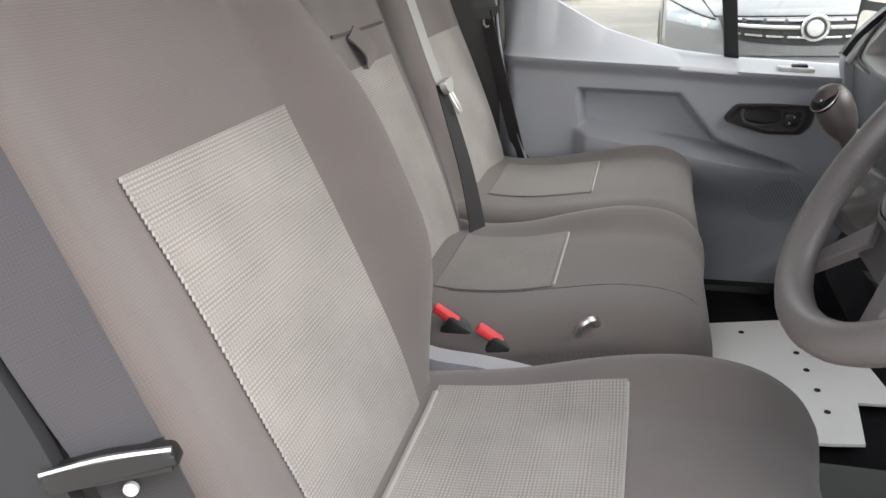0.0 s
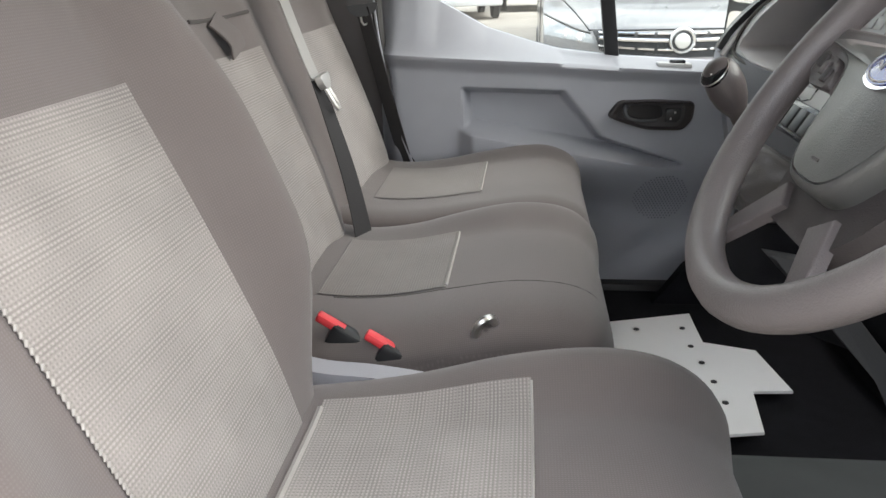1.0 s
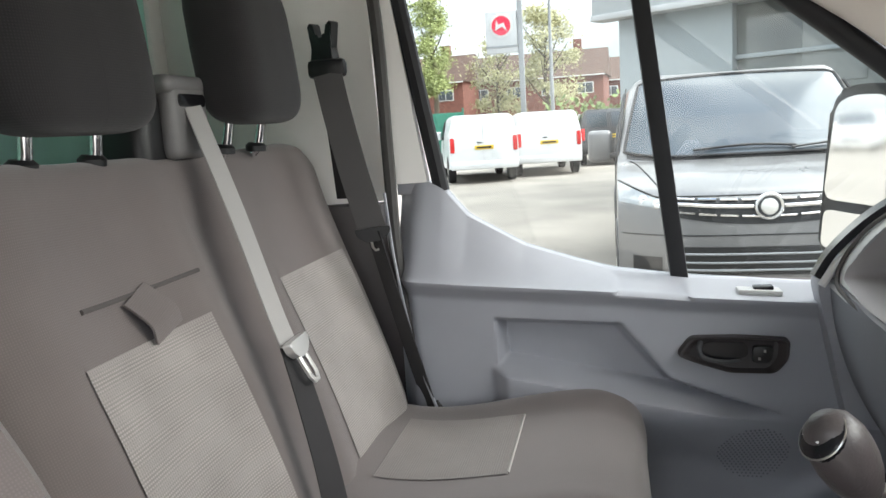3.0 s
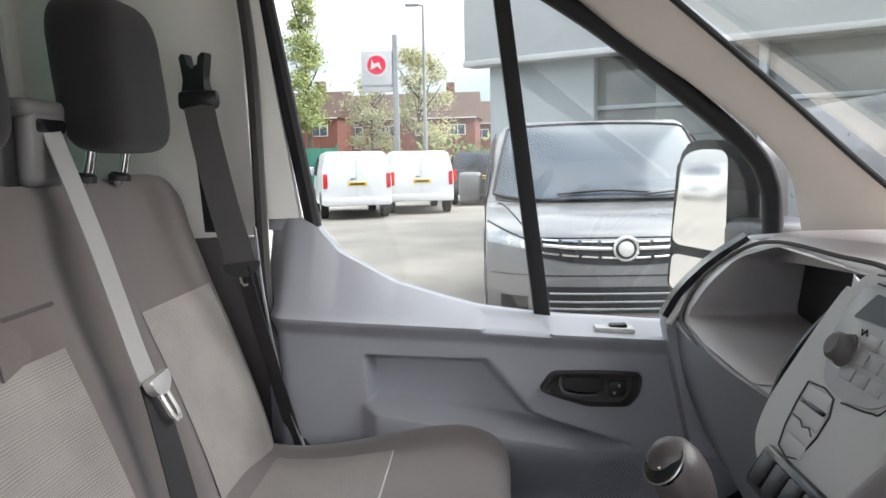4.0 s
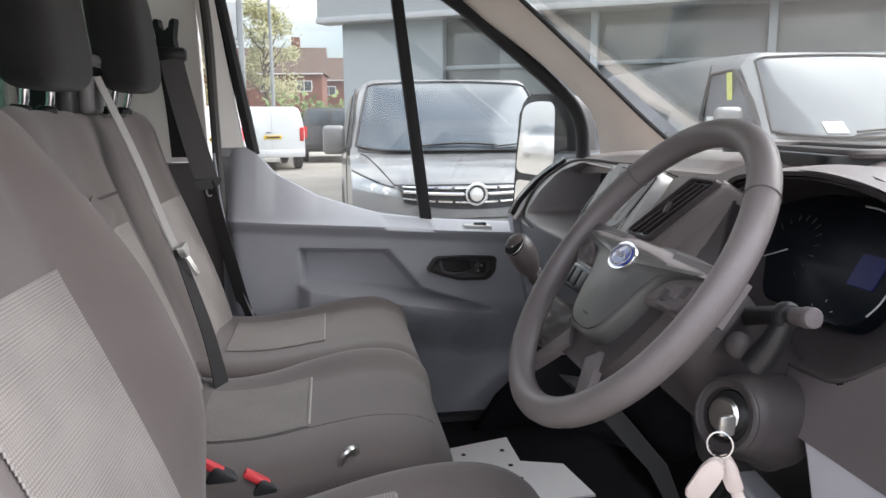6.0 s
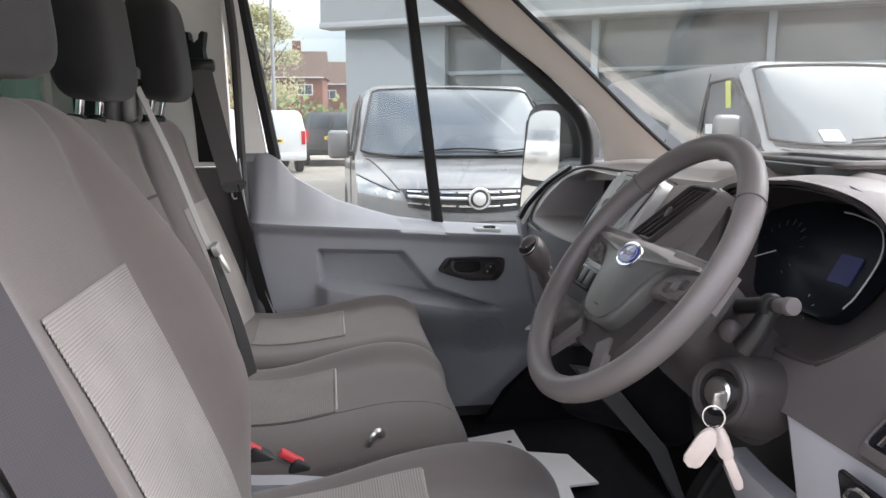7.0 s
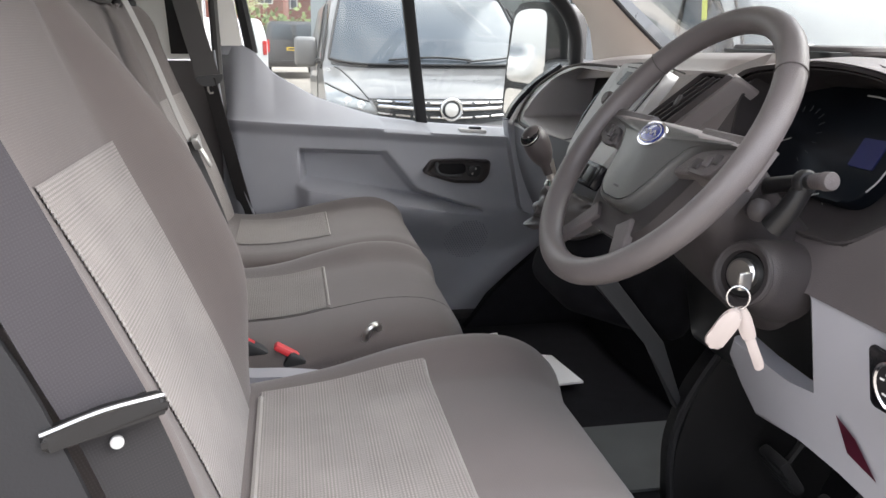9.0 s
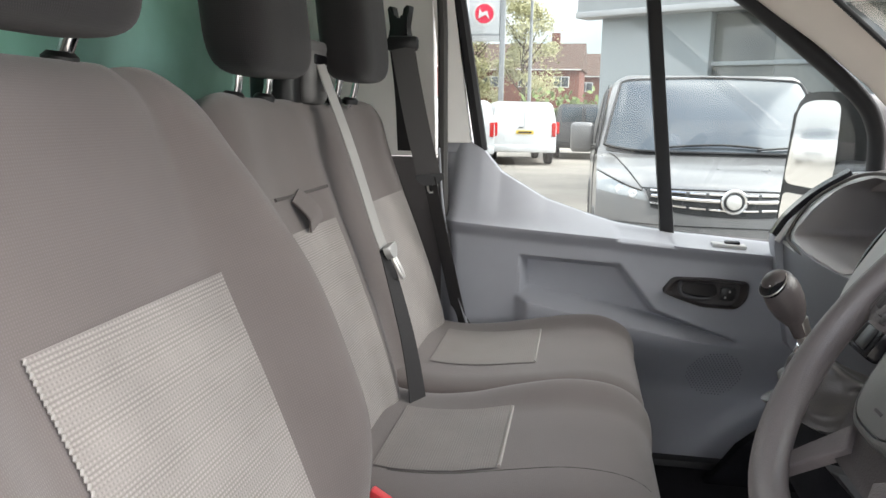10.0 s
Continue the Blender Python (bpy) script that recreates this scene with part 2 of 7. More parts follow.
def box(size, at=(0, 0, 0), bevel=0.0, turn=None, seg=2, bm=None):
    """A box with rounded edges."""
    own = bmesh.new()
    bmesh.ops.create_cube(own, size=1)
    for v in own.verts:
        v.co = Vector((v.co.x * size[0], v.co.y * size[1], v.co.z * size[2]))
    if bevel:
        bmesh.ops.bevel(own, geom=own.edges[:], offset=bevel, segments=seg, affect="EDGES", profile=0.5)
    if turn is not None:
        bmesh.ops.transform(own, matrix=turn, verts=own.verts)
    bmesh.ops.translate(own, vec=at, verts=own.verts)
    return own if bm is None else join(bm, own)


def join(bm, other):
    me = bpy.data.meshes.new("joined")
    other.to_mesh(me)
    other.free()
    bm.from_mesh(me)
    bpy.data.meshes.remove(me)
    return bm


def frame_of(d):
    d = Vector(d).normalized()
    return d.to_track_quat("Z", "Y").to_matrix().to_4x4()


def lathe(profile, at, axis, seg=24, caps=True):
    """A turned shape: (radius, height) pairs along an axis."""
    bm = bmesh.new()
    rings = []
    for r, h in profile:
        rings.append([bm.verts.new((r * math.cos(2 * math.pi * i / seg), r * math.sin(2 * math.pi * i / seg), h)) for i in range(seg)])
    for a, b in zip(rings, rings[1:]):
        for i in range(seg):
            j = (i + 1) % seg
            bm.faces.new((a[i], a[j], b[j], b[i]))
    if caps:
        bm.faces.new(rings[0][::-1])
        bm.faces.new(rings[-1])
    bmesh.ops.transform(bm, matrix=Matrix.Translation(at) @ frame_of(axis), verts=bm.verts)
    return bm


def spline(points, n):
    """Points along a smooth curve through the given ones."""
    p = [Vector(q) for q in points]
    p = [2 * p[0] - p[1]] + p + [2 * p[-1] - p[-2]]
    out = []
    for k in range(n):
        t = k / (n - 1) * (len(p) - 3)
        i = min(int(t), len(p) - 4)
        u = t - i
        a, b, c, d = p[i:i + 4]
        out.append(0.5 * (2 * b + (c - a) * u + (2 * a - 5 * b + 4 * c - d) * u * u + (3 * b - a - 3 * c + d) * u ** 3))
    return out


def ribbon(points, width, thick, side, n=24, uv="cloth"):
    """A strap of rectangular section along a smooth curve; side(t) gives its width's direction."""
    bm = bmesh.new()
    lay = bm.loops.layers.uv.new(uv)
    ps = spline(points, n)
    rings, at = [], 0.0
    for k, q in enumerate(ps):
        d = (ps[min(k + 1, n - 1)] - ps[max(k - 1, 0)]).normalized()
        s = Vector(side(k / (n - 1)))
        s = (s - d * s.dot(d)).normalized()
        m = d.cross(s)
        if k:
            at += (q - ps[k - 1]).length
        rings.append(([bm.verts.new(q + s * a * width / 2 + m * b * thick / 2) for a, b in ((-1, -1), (1, -1), (1, 1), (-1, 1))], at))
    for (a, ta), (b, tb) in zip(rings, rings[1:]):
        for i in range(4):
            j = (i + 1) % 4
            f = bm.faces.new((a[i], a[j], b[j], b[i]))
            us = (0, width) if i % 2 == 0 else (0, thick)
            for loop, (u, v) in zip(f.loops, ((us[0], ta), (us[1], ta), (us[1], tb), (us[0], tb))):
                loop[lay].uv = (u, v)
    bm.faces.new(rings[0][0][::-1])
    bm.faces.new(rings[-1][0])
    return bm


def tube(points, radius, seg=8, n=0, closed=False):
    """A round bar along points, with radius a number or a function of the way along."""
    bm = bmesh.new()
    ps = [Vector(q) for q in points] if not n else spline(points, n)
    count = len(ps)
    rings = []
    up = Vector((0.123, 0.456, 0.88))
    for k, q in enumerate(ps):
        a = ps[(k - 1) % count] if closed or k else ps[0]
        b = ps[(k + 1) % count] if closed or k < count - 1 else ps[-1]
        d = (b - a).normalized()
        s = (up - d * up.dot(d))
        s = s.normalized() if s.length > 1e-4 else d.orthogonal().normalized()
        up = s
        m = d.cross(s)
        r = radius(k / (count - 1)) if callable(radius) else radius
        rings.append([bm.verts.new(q + (s * math.cos(2 * math.pi * i / seg) + m * math.sin(2 * math.pi * i / seg)) * r) for i in range(seg)])
    pairs = list(zip(rings, rings[1:])) + ([(rings[-1], rings[0])] if closed else [])
    for a, b in pairs:
        for i in range(seg):
            j = (i + 1) % seg
            bm.faces.new((a[i], a[j], b[j], b[i]))
    if not closed:
        bm.faces.new(rings[0][::-1])
        bm.faces.new(rings[-1])
    return bm


def prism(outline, depth, to_world, bevel=0.0, seg=2):
    """A flat plate: an outline in its own plane, given thickness, put in place by a matrix."""
    bm = bmesh.new()
    low = [bm.verts.new((x, y, 0)) for x, y in outline]
    high = [bm.verts.new((x, y, depth)) for x, y in outline]
    k = len(outline)
    bm.faces.new(low[::-1])
    top = bm.faces.new(high)
    for i in range(k):
        j = (i + 1) % k
        bm.faces.new((low[i], low[j], high[j], high[i]))
    if bevel:
        bmesh.ops.bevel(bm, geom=list(top.edges), offset=bevel, segments=seg, affect="EDGES", profile=0.5)
    bmesh.ops.transform(bm, matrix=to_world, verts=bm.verts)
    return bm


def rounded(outline, r, n=5):
    """The outline with its corners rounded."""
    out, k = [], len(outline)
    for i in range(k):
        p, a, b = (Vector(outline[j % k]) for j in (i, i - 1, i + 1))
        da, db = (a - p), (b - p)
        ra, rb = min(r, da.length * 0.45), min(r, db.length * 0.45)
        s, e = p + da.normalized() * ra, p + db.normalized() * rb
        for q in range(n + 1):
            t = q / n
            w = (1 - t) ** 2 * s + 2 * t * (1 - t) * p + t * t * e
            out.append((w.x, w.y))
    return out


def plane_at(o, u, v):
    """The matrix of a plane with origin o and its two directions."""
    u = Vector(u).normalized()
    w = u.cross(Vector(v)).normalized()
    v = w.cross(u)
    m = Matrix((u, v, w)).transposed().to_4x4()
    return Matrix.Translation(o) @ m


def grid_sheet(fn, us, vs, thick=None, uv=False, back=None):
    """A sheet over a grid, fn(u, v) -> point; given a back function it becomes a closed body."""
    bm = bmesh.new()
    lay = bm.loops.layers.uv.new("cloth") if uv else None
    g = [[bm.verts.new(fn(u, v)) for u in us] for v in vs]
    quads = []
    for j in range(len(vs) - 1):
        for i in range(len(us) - 1):
            quads.append((bm.faces.new((g[j][i], g[j][i + 1], g[j + 1][i + 1], g[j + 1][i])), i, j))
    if back is not None:
        h = [[bm.verts.new(back(u, v)) for u in us] for v in vs]
        nu, nv = len(us) - 1, len(vs) - 1
        for j in range(nv):
            for i in range(nu):
                quads.append((bm.faces.new((h[j][i], h[j + 1][i], h[j + 1][i + 1], h[j][i + 1])), i, j))
        for i in range(nu):
            quads.append((bm.faces.new((g[0][i], h[0][i], h[0][i + 1], g[0][i + 1])), i, 0))
            quads.append((bm.faces.new((g[nv][i], g[nv][i + 1], h[nv][i + 1], h[nv][i])), i, nv - 1))
        for j in range(nv):
            quads.append((bm.faces.new((g[j][0], g[j + 1][0], h[j + 1][0], h[j][0])), 0, j))
            quads.append((bm.faces.new((g[j][nu], h[j][nu], h[j + 1][nu], g[j + 1][nu])), nu - 1, j))
    if uv:
        su, sv = [0.0], [0.0]
        mid_v, mid_u = len(vs) // 2, len(us) // 2
        for i in range(1, len(us)):
            su.append(su[-1] + (g[mid_v][i].co - g[mid_v][i - 1].co).length)
        for j in range(1, len(vs)):
            sv.append(sv[-1] + (g[j][mid_u].co - g[j - 1][mid_u].co).length)
        for f, i, j in quads:
            for loop, (a, b) in zip(f.loops, ((0, 0), (1, 0), (1, 1), (0, 1))):
                loop[lay].uv = (su[i + a], sv[j + b])
    return bm


def steps(a, b, n):
    return [a + (b - a) * i / (n - 1) for i in range(n)]


def smooth(a, b, t):
    t = min(1.0, max(0.0, (t - a) / (b - a)))
    return t * t * (3 - 2 * t)


def lerp_table(table, t):
    for (a, x), (b, y) in zip(table, table[1:]):
        if t <= b:
            return x + (y - x) * max(0.0, (t - a) / (b - a))
    return table[-1][1]

# ---- the cab's shell ----
FLOOR_Z = 0.66


def build_shell():
    # floor, with the tunnel's slope towards the bulkhead
    bm = box((2.3, 1.75, 0.06), (0.05, 1.1, FLOOR_Z - 0.03), 0.01)
    solid("floor", bm, CARPET, "black carpeted cab floor", "floor", "structure")
    solid("ceiling", box((1.9, 1.95, 0.05), (-0.1, 1.1, 2.03), 0.01), LINER, "pale cloth headlining over the cab", "ceiling", "structure")
    # bulkhead behind the seats with a wide tinted window
    bulk = thing("wall_bulkhead", "grey bulkhead with green tinted partition window behind the seats", "bulkhead", (0, 0, 0), kind="structure")
    part("lower_panel", box((0.05, 1.78, 0.62), (-0.86, 1.1, 0.97), 0.006), GREY, bulk)
    part("side_panel", box((0.05, 0.14, 0.75), (-0.86, 0.29, 1.655), 0.004), PALE, bulk)
    part("side_panel", box((0.05, 0.10, 0.75), (-0.86, 1.93, 1.655), 0.004), PALE, bulk)
    part("pane", box((0.012, 1.52, 0.745), (-0.85, 1.12, 1.655), 0.003), TEAL, bulk, "green tinted partition pane")
    # footwell front
    fw = grid_sheet(lambda u, v: Vector((0.70 + 0.35 * smooth(0, 1, v) + 0.06 * math.sin(u * 3), u, FLOOR_Z - 0.03 + 0.62 * v)), steps(0.18, 1.93, 12), steps(0, 1, 10),
                    back=lambda u, v: Vector((0.76 + 0.35 * smooth(0, 1, v) + 0.06 * math.sin(u * 3), u, FLOOR_Z - 0.03 + 0.62 * v)))
    solid("wall_footwell", fw, CARPET, "black carpeted bulkhead below the dash", "footwell", "structure")
    # passenger side sill and dark wheel-arch lining
    solid("sill_trim", box((1.6, 0.08, 0.07), (0.1, 1.93, FLOOR_Z - 0.015), 0.02), BLACK, "black door sill trim", "trim", "structure")


def pillar_strip(name, inner, outer, mat, label, thick=0.03, n=14):
    """Moulded trim between two edge curves."""
    a, b = spline(inner, n), spline(outer, n)
    mid = [(p + q) / 2 for p, q in zip(a, b)]

    def face(u, v):
        k = round(v * (n - 1))
        bulge = math.sin(math.pi * u)
        p = a[k].lerp(b[k], u)
        into = Vector((0.0, 1.1, 1.5)) - mid[k]
        into.z = 0
        return p + into.normalized() * (0.014 * bulge)

    def rear(u, v):
        k = round(v * (n - 1))
        into = Vector((0.0, 1.1, 1.5)) - mid[k]
        into.z = 0
        return a[k].lerp(b[k], u) - into.normalized() * thick
    return solid(name, grid_sheet(face, steps(0, 1, 9), steps(0, 1, n), back=rear), mat, label, "pillar trim", "structure")


def build_pillars():
    # passenger windscreen pillar
    pillar_strip("pillar_trim_front", [(0.16, 1.93, 1.93), (0.315, 1.92, 1.79), (0.47, 1.90, 1.675), (0.625, 1.885, 1.54), (0.655, 1.87, 1.44), (0.66, 1.85, 1.36)],
                 [(0.22, 1.76, 1.955), (0.40, 1.75, 1.795), (0.55, 1.75, 1.665), (0.70, 1.75, 1.53), (0.80, 1.745, 1.445), (0.86, 1.72, 1.38)],
                 BEIGE, "beige moulded trim along the windscreen pillar")
    edge = tube([(0.225, 1.752, 1.952), (0.405, 1.742, 1.792), (0.555, 1.742, 1.662), (0.705, 1.742, 1.527), (0.805, 1.737, 1.442), (0.85, 1.715, 1.40)], 0.006, 8, 16)
    solid("windscreen_seal", edge, RUBBER, "thin black seal along the windscreen edge", "seal", "structure")
    # passenger rear pillar: pale upper trim, grey lower trim
    up = grid_sheet(lambda u, v: Vector((-0.86 + (0.475 - 0.02 * v) * u, 1.945 - 0.075 * math.sin(math.pi * min(1, u * 1.02)) * 0.9 - 0.03 * v * v, 1.405 + 0.66 * v)), steps(0, 1, 14), steps(0, 1, 10),
                    back=lambda u, v: Vector((-0.86 + (0.475 - 0.02 * v) * u, 1.985, 1.405 + 0.66 * v)))
    solid("pillar_trim_rear", up, PALE, "pale moulded trim on the rear door pillar", "pillar trim", "structure")
    low = grid_sheet(lambda u, v: Vector((-0.86 + (0.56 - 0.09 * v) * u, 1.915 - 0.035 * math.sin(math.pi * u), 0.70 + 0.70 * v)), steps(0, 1, 10), steps(0, 1, 8),
                     back=lambda u, v: Vector((-0.86 + (0.56 - 0.09 * v) * u, 1.985, 0.70 + 0.70 * v)))
    solid("pillar_trim_lower", low, DASH, "dark grey lower pillar trim behind the seat", "pillar trim", "structure")
    # driver's side pillars, beside the open doorway
    solid("pillar_rear_driver", box((0.42, 0.10, 1.45), (-0.70, 0.20, 1.32), 0.03), PALE, "pale painted door pillar beside the open doorway", "pillar", "structure")
    pillar_strip("pillar_trim_driver", [(0.22, 0.44, 1.955), (0.40, 0.45, 1.795), (0.55, 0.45, 1.665), (0.72, 0.46, 1.53), (0.86, 0.46, 1.40)],
                 [(0.16, 0.27, 1.93), (0.33, 0.27, 1.79), (0.52, 0.27, 1.66), (0.70, 0.27, 1.52), (0.84, 0.27, 1.38)], BEIGE, "beige trim along the driver's windscreen pillar")
    # black strip filling the dark band beside the driver's belt
    seal = ribbon([(-0.60, 0.325, 1.74), (-0.525, 0.322, 1.55), (-0.452, 0.320, 1.38), (-0.407, 0.318, 1.275), (-0.378, 0.317, 1.205), (-0.34, 0.315, 1.08), (-0.31, 0.315, 0.95)], 0.062, 0.012, lambda t: (1, 0.25, 0.1), 24)
    solid("dark_strip_driver", seal, RUBBER, "black strip beside the open doorway", "seal", "structure")
    trim = ribbon([(-0.655, 0.30, 1.74), (-0.582, 0.297, 1.55), (-0.512, 0.294, 1.38), (-0.467, 0.292, 1.275), (-0.436, 0.290, 1.205), (-0.398, 0.288, 1.08), (-0.368, 0.286, 0.95)], 0.075, 0.014, lambda t: (1, 0.15, 0.1), 24)
    solid("door_frame_driver", trim, PALE, "pale painted door frame edge", "door frame", "structure")
    solid("roof_rail", box((1.1, 0.08, 0.10), (-0.35, 0.22, 1.98), 0.02), PALE, "pale painted roof rail above the doorway", "roof rail", "structure")
    # windscreen
    ws = grid_sheet(lambda u, v: Vector((0.22 + 0.76 * v + 0.12 * (1 - u * u), 1.1 + 0.66 * u, 1.955 - 0.60 * v)), steps(-1, 1, 13), steps(0, 1, 8),
                    back=lambda u, v: Vector((0.224 + 0.76 * v + 0.12 * (1 - u * u), 1.1 + 0.66 * u, 1.960 - 0.60 * v)))
    w = solid("window_windscreen", ws, SCREENGLASS, "clear sloping windscreen glass", "windscreen", "structure")
    w.visible_shadow = False
    solid("header_trim", box((0.12, 1.5, 0.08), (0.20, 1.1, 1.99), 0.02), LINER, "pale cloth trim above the windscreen", "trim", "structure")


build_shell()
build_pillars()


# ---- passenger door ----
def poly_distance(x, z, poly):
    """Signed distance to a polygon in the door's plane, positive inside."""
    best, inside = 1e9, False
    k = len(poly)
    for i in range(k):
        (ax, az), (bx, bz) = poly[i], poly[(i + 1) % k]
        dx, dz = bx - ax, bz - az
        t = max(0.0, min(1.0, ((x - ax) * dx + (z - az) * dz) / (dx * dx + dz * dz)))
        best = min(best, math.hypot(x - ax - t * dx, z - az - t * dz))
        if (az > z) != (bz > z) and x < ax + (z - az) / (bz - az) * dx:
            inside = not inside
    return best if inside else -best


SILL = [(-0.36, 1.447), (-0.30, 1.447), (-0.262, 1.425), (-0.216, 1.370), (-0.105, 1.307), (0.0, 1.273), (0.064, 1.255), (0.19, 1.238), (0.40, 1.222), (0.66, 1.21)]
CREASE = [(-0.36, 1.262), (-0.20, 1.25), (0.05, 1.235), (0.20, 1.222), (0.66, 1.195)]
PULL = [(-0.155, 1.178), (0.073, 1.168), (0.16, 1.063), (0.345, 1.000), (0.10, 1.046), (-0.150, 1.092)]


def build_door():
    door = thing("door_passenger", "grey moulded passenger door with a framed side window, closed", "door", kind="structure")

    def sill_z(x):
        return lerp_table(SILL, x)

    def panel_y(x, z):
        top = sill_z(x)
        crease = min(lerp_table(CREASE, x), top - 0.012)
        y = 1.822
        # shoulder leaning back to the glass, from a firm crease
        if z > crease:
            y += 0.105 * min(1.0, (z - crease) / (top - crease)) ** 0.8
        else:
            y += 0.020 * smooth(0.0, 0.035, crease - z)
        d = poly_distance(x, z, PULL)
        y += 0.046 * smooth(-0.006, 0.014, d)
        # arm ledge standing proud below the recess
        ledge = 1.092 + (x + 0.15) * (1.000 - 1.092) / 0.495
        below = ledge - z
        if below > 0 and d < 0.004:
            y -= 0.034 * smooth(0.0, 0.015, below) * smooth(0.16, 0.02, below) * smooth(-0.17, -0.13, x) * smooth(0.40, 0.22, x)
        # rounded rear edge, and the lower part falling away
        y += 0.045 * smooth(-0.30, -0.355, x) ** 2
        y += 0.075 * smooth(1.03, 0.84, z)
        # sunken grip in the sill
        g = poly_distance(x, z, [(0.06, sill_z(0.06) - 0.003), (0.19, sill_z(0.19) - 0.001), (0.20, sill_z(0.2) - 0.020), (0.07, sill_z(0.07) - 0.028)])
        y += 0.020 * smooth(-0.003, 0.010, g)
        return y

    def panel(u, v):
        top = sill_z(u)
        crease = min(lerp_table(CREASE, u), top - 0.012)
        z = 0.655 + (crease - 0.655) * v / 0.72 if v < 0.72 else crease + (top - crease) * (v - 0.72) / 0.28
        return Vector((u, panel_y(u, z), z))

    us = steps(-0.355, 0.66, 210)
    vs = steps(0, 0.72, 170) + steps(0.72, 1, 40)[1:]
    part("inner_panel", grid_sheet(panel, us, vs), GREY, door, "grey moulded inner door panel with a pull recess")
    skin = [(-0.355, 0.64), (0.66, 0.64)] + [(x, z - 0.01) for x, z in SILL[::-1]]
    part("outer_skin", prism(skin, 0.03, plane_at((0, 2.0, 0), (1, 0, 0), (0, 0, 1))), PALE, door, smooth=False)
    # sill shelf out to the glass
    part("sill_shelf", grid_sheet(lambda u, v: Vector((u, 1.925 + 0.045 * v, sill_z(u) - 0.003 + 0.002 * v)), us[::4], [0, 1], back=lambda u, v: Vector((u, 1.925 + 0.045 * v, sill_z(u) - 0.03))), GREY, door)
    # latch handle in its bezel
    bez = rounded([(0.171, 1.114), (0.196, 1.149), (0.280, 1.150), (0.364, 1.145), (0.361, 1.106), (0.341, 1.082), (0.262, 1.083), (0.203, 1.101)], 0.012)
    mid_x, mid_z = 0.276, 1.113

    def dish(u, v):
        x, z = bez[round(u) % len(bez)]
        k, y = [(1.0, 1.850), (1.0, 1.829), (0.975, 1.8245), (0.93, 1.8245), (0.88, 1.829), (0.80, 1.8375), (0.5, 1.840), (0.02, 1.840)][round(v)]
        return Vector((mid_x + (x - mid_x) * k, y, mid_z + (z - mid_z) * k))
    b = part("handle_bezel", grid_sheet(dish, [float(k) for k in range(len(bez) + 1)], [float(k) for k in range(8)]), COLUMN, door, "black oval dished handle surround")
    well = rounded([(0.214, 1.120), (0.222, 1.137), (0.292, 1.136), (0.296, 1.112), (0.268, 1.104), (0.226, 1.108)], 0.009)
    part("handle_well", prism(well, 0.004, plane_at((0, 1.8385, 0), (1, 0, 0), (0, 0, 1))), GLOSS, b, "dark hollow behind the lever")
    lever = [(0.214, 1.836, 1.138), (0.211, 1.827, 1.126), (0.217, 1.824, 1.113), (0.232, 1.824, 1.107), (0.256, 1.826, 1.104), (0.282, 1.832, 1.105)]
    part("latch_lever", tube(lever, lambda q: 0.0052 - 0.0022 * q, 8, 30), DARKBAND, b, "dark grey curved pull lever")
    part("lock_button", prism(rounded([(0.302, 1.100), (0.302, 1.130), (0.337, 1.130), (0.333, 1.100)], 0.006), 0.010, plane_at((0, 1.841, 0), (1, 0, 0), (0, 0, 1)), 0.003), BLACK, b)
    for x, z in ((0.322, 1.122), (0.313, 1.108)):
        part("lock_mark", box((0.004, 0.002, 0.005), (x, 1.8305, z), 0), STEEL, b, smooth=False)
    arch = [(0.27, 0.63), (0.32, 0.685), (0.365, 0.753), (0.436, 0.819), (0.521, 0.892), (0.60, 0.945), (0.90, 0.96), (0.90, 0.63)]
    solid("footwell_lining", prism(arch, 0.03, plane_at((0, 1.845, 0), (1, 0, 0), (0, 0, 1)), 0.004), CARPET, "black carpet lining at the front of the footwell", "lining", "structure")
    # window switch on the shoulder
    sw = part("switch_plate", box((0.075, 0.034, 0.010), (0.318, 1.868, 1.222), 0.003, Matrix.Rotation(radians(3), 4, "Y")), STACK, door)
    part("window_switch", box((0.034, 0.018, 0.010), (0.325, 1.868, 1.228), 0.003), GLOSS, sw)
    # speaker grille
    grille = bmesh.new()
    for i in range(-9, 10):
        for k in range(-9, 10):
            x, z = 0.0078 * (i + 0.5 * (k % 2)), 0.0068 * k
            if x * x + z * z < 0.066 ** 2:
                bmesh.ops.create_circle(grille, cap_ends=True, segments=6, radius=0.0021, matrix=Matrix.Translation((0.312 + x, panel_y(0.312 + x, 0.908 + z) - 0.0012, 0.908 + z)) @ Matrix.Rotation(radians(90), 4, "X"))
    part("speaker_holes", grille, POST_GREY, door, "fine round speaker holes", smooth=False)
    # glass and its frame
    glass_line = [(-0.273, 1.437), (-0.352, 1.90), (0.155, 1.895), (0.448, 1.672), (0.590, 1.545), (0.622, 1.47), (0.624, 1.22), (0.19, 1.235), (0.064, 1.250), (-0.105, 1.30), (-0.216, 1.36)]
    pane = part("pane", prism(glass_line, 0.004, plane_at((0, 1.962, 0), (1, 0, 0), (0, 0, 1))), PANE, door, "clear side window glass", smooth=False)
    pane.visible_shadow = False
    part("divider_bar", box((0.032, 0.026, 0.70), (0.149, 1.948, 1.56), 0.004, Matrix.Rotation(radians(-6.85), 4, "Y")), RUBBER, door, "black upright bar dividing the window")
    part("rear_channel", tube([(-0.268, 1.945, 1.42), (-0.352, 1.94, 1.91)], 0.016, 8), RUBBER, door)
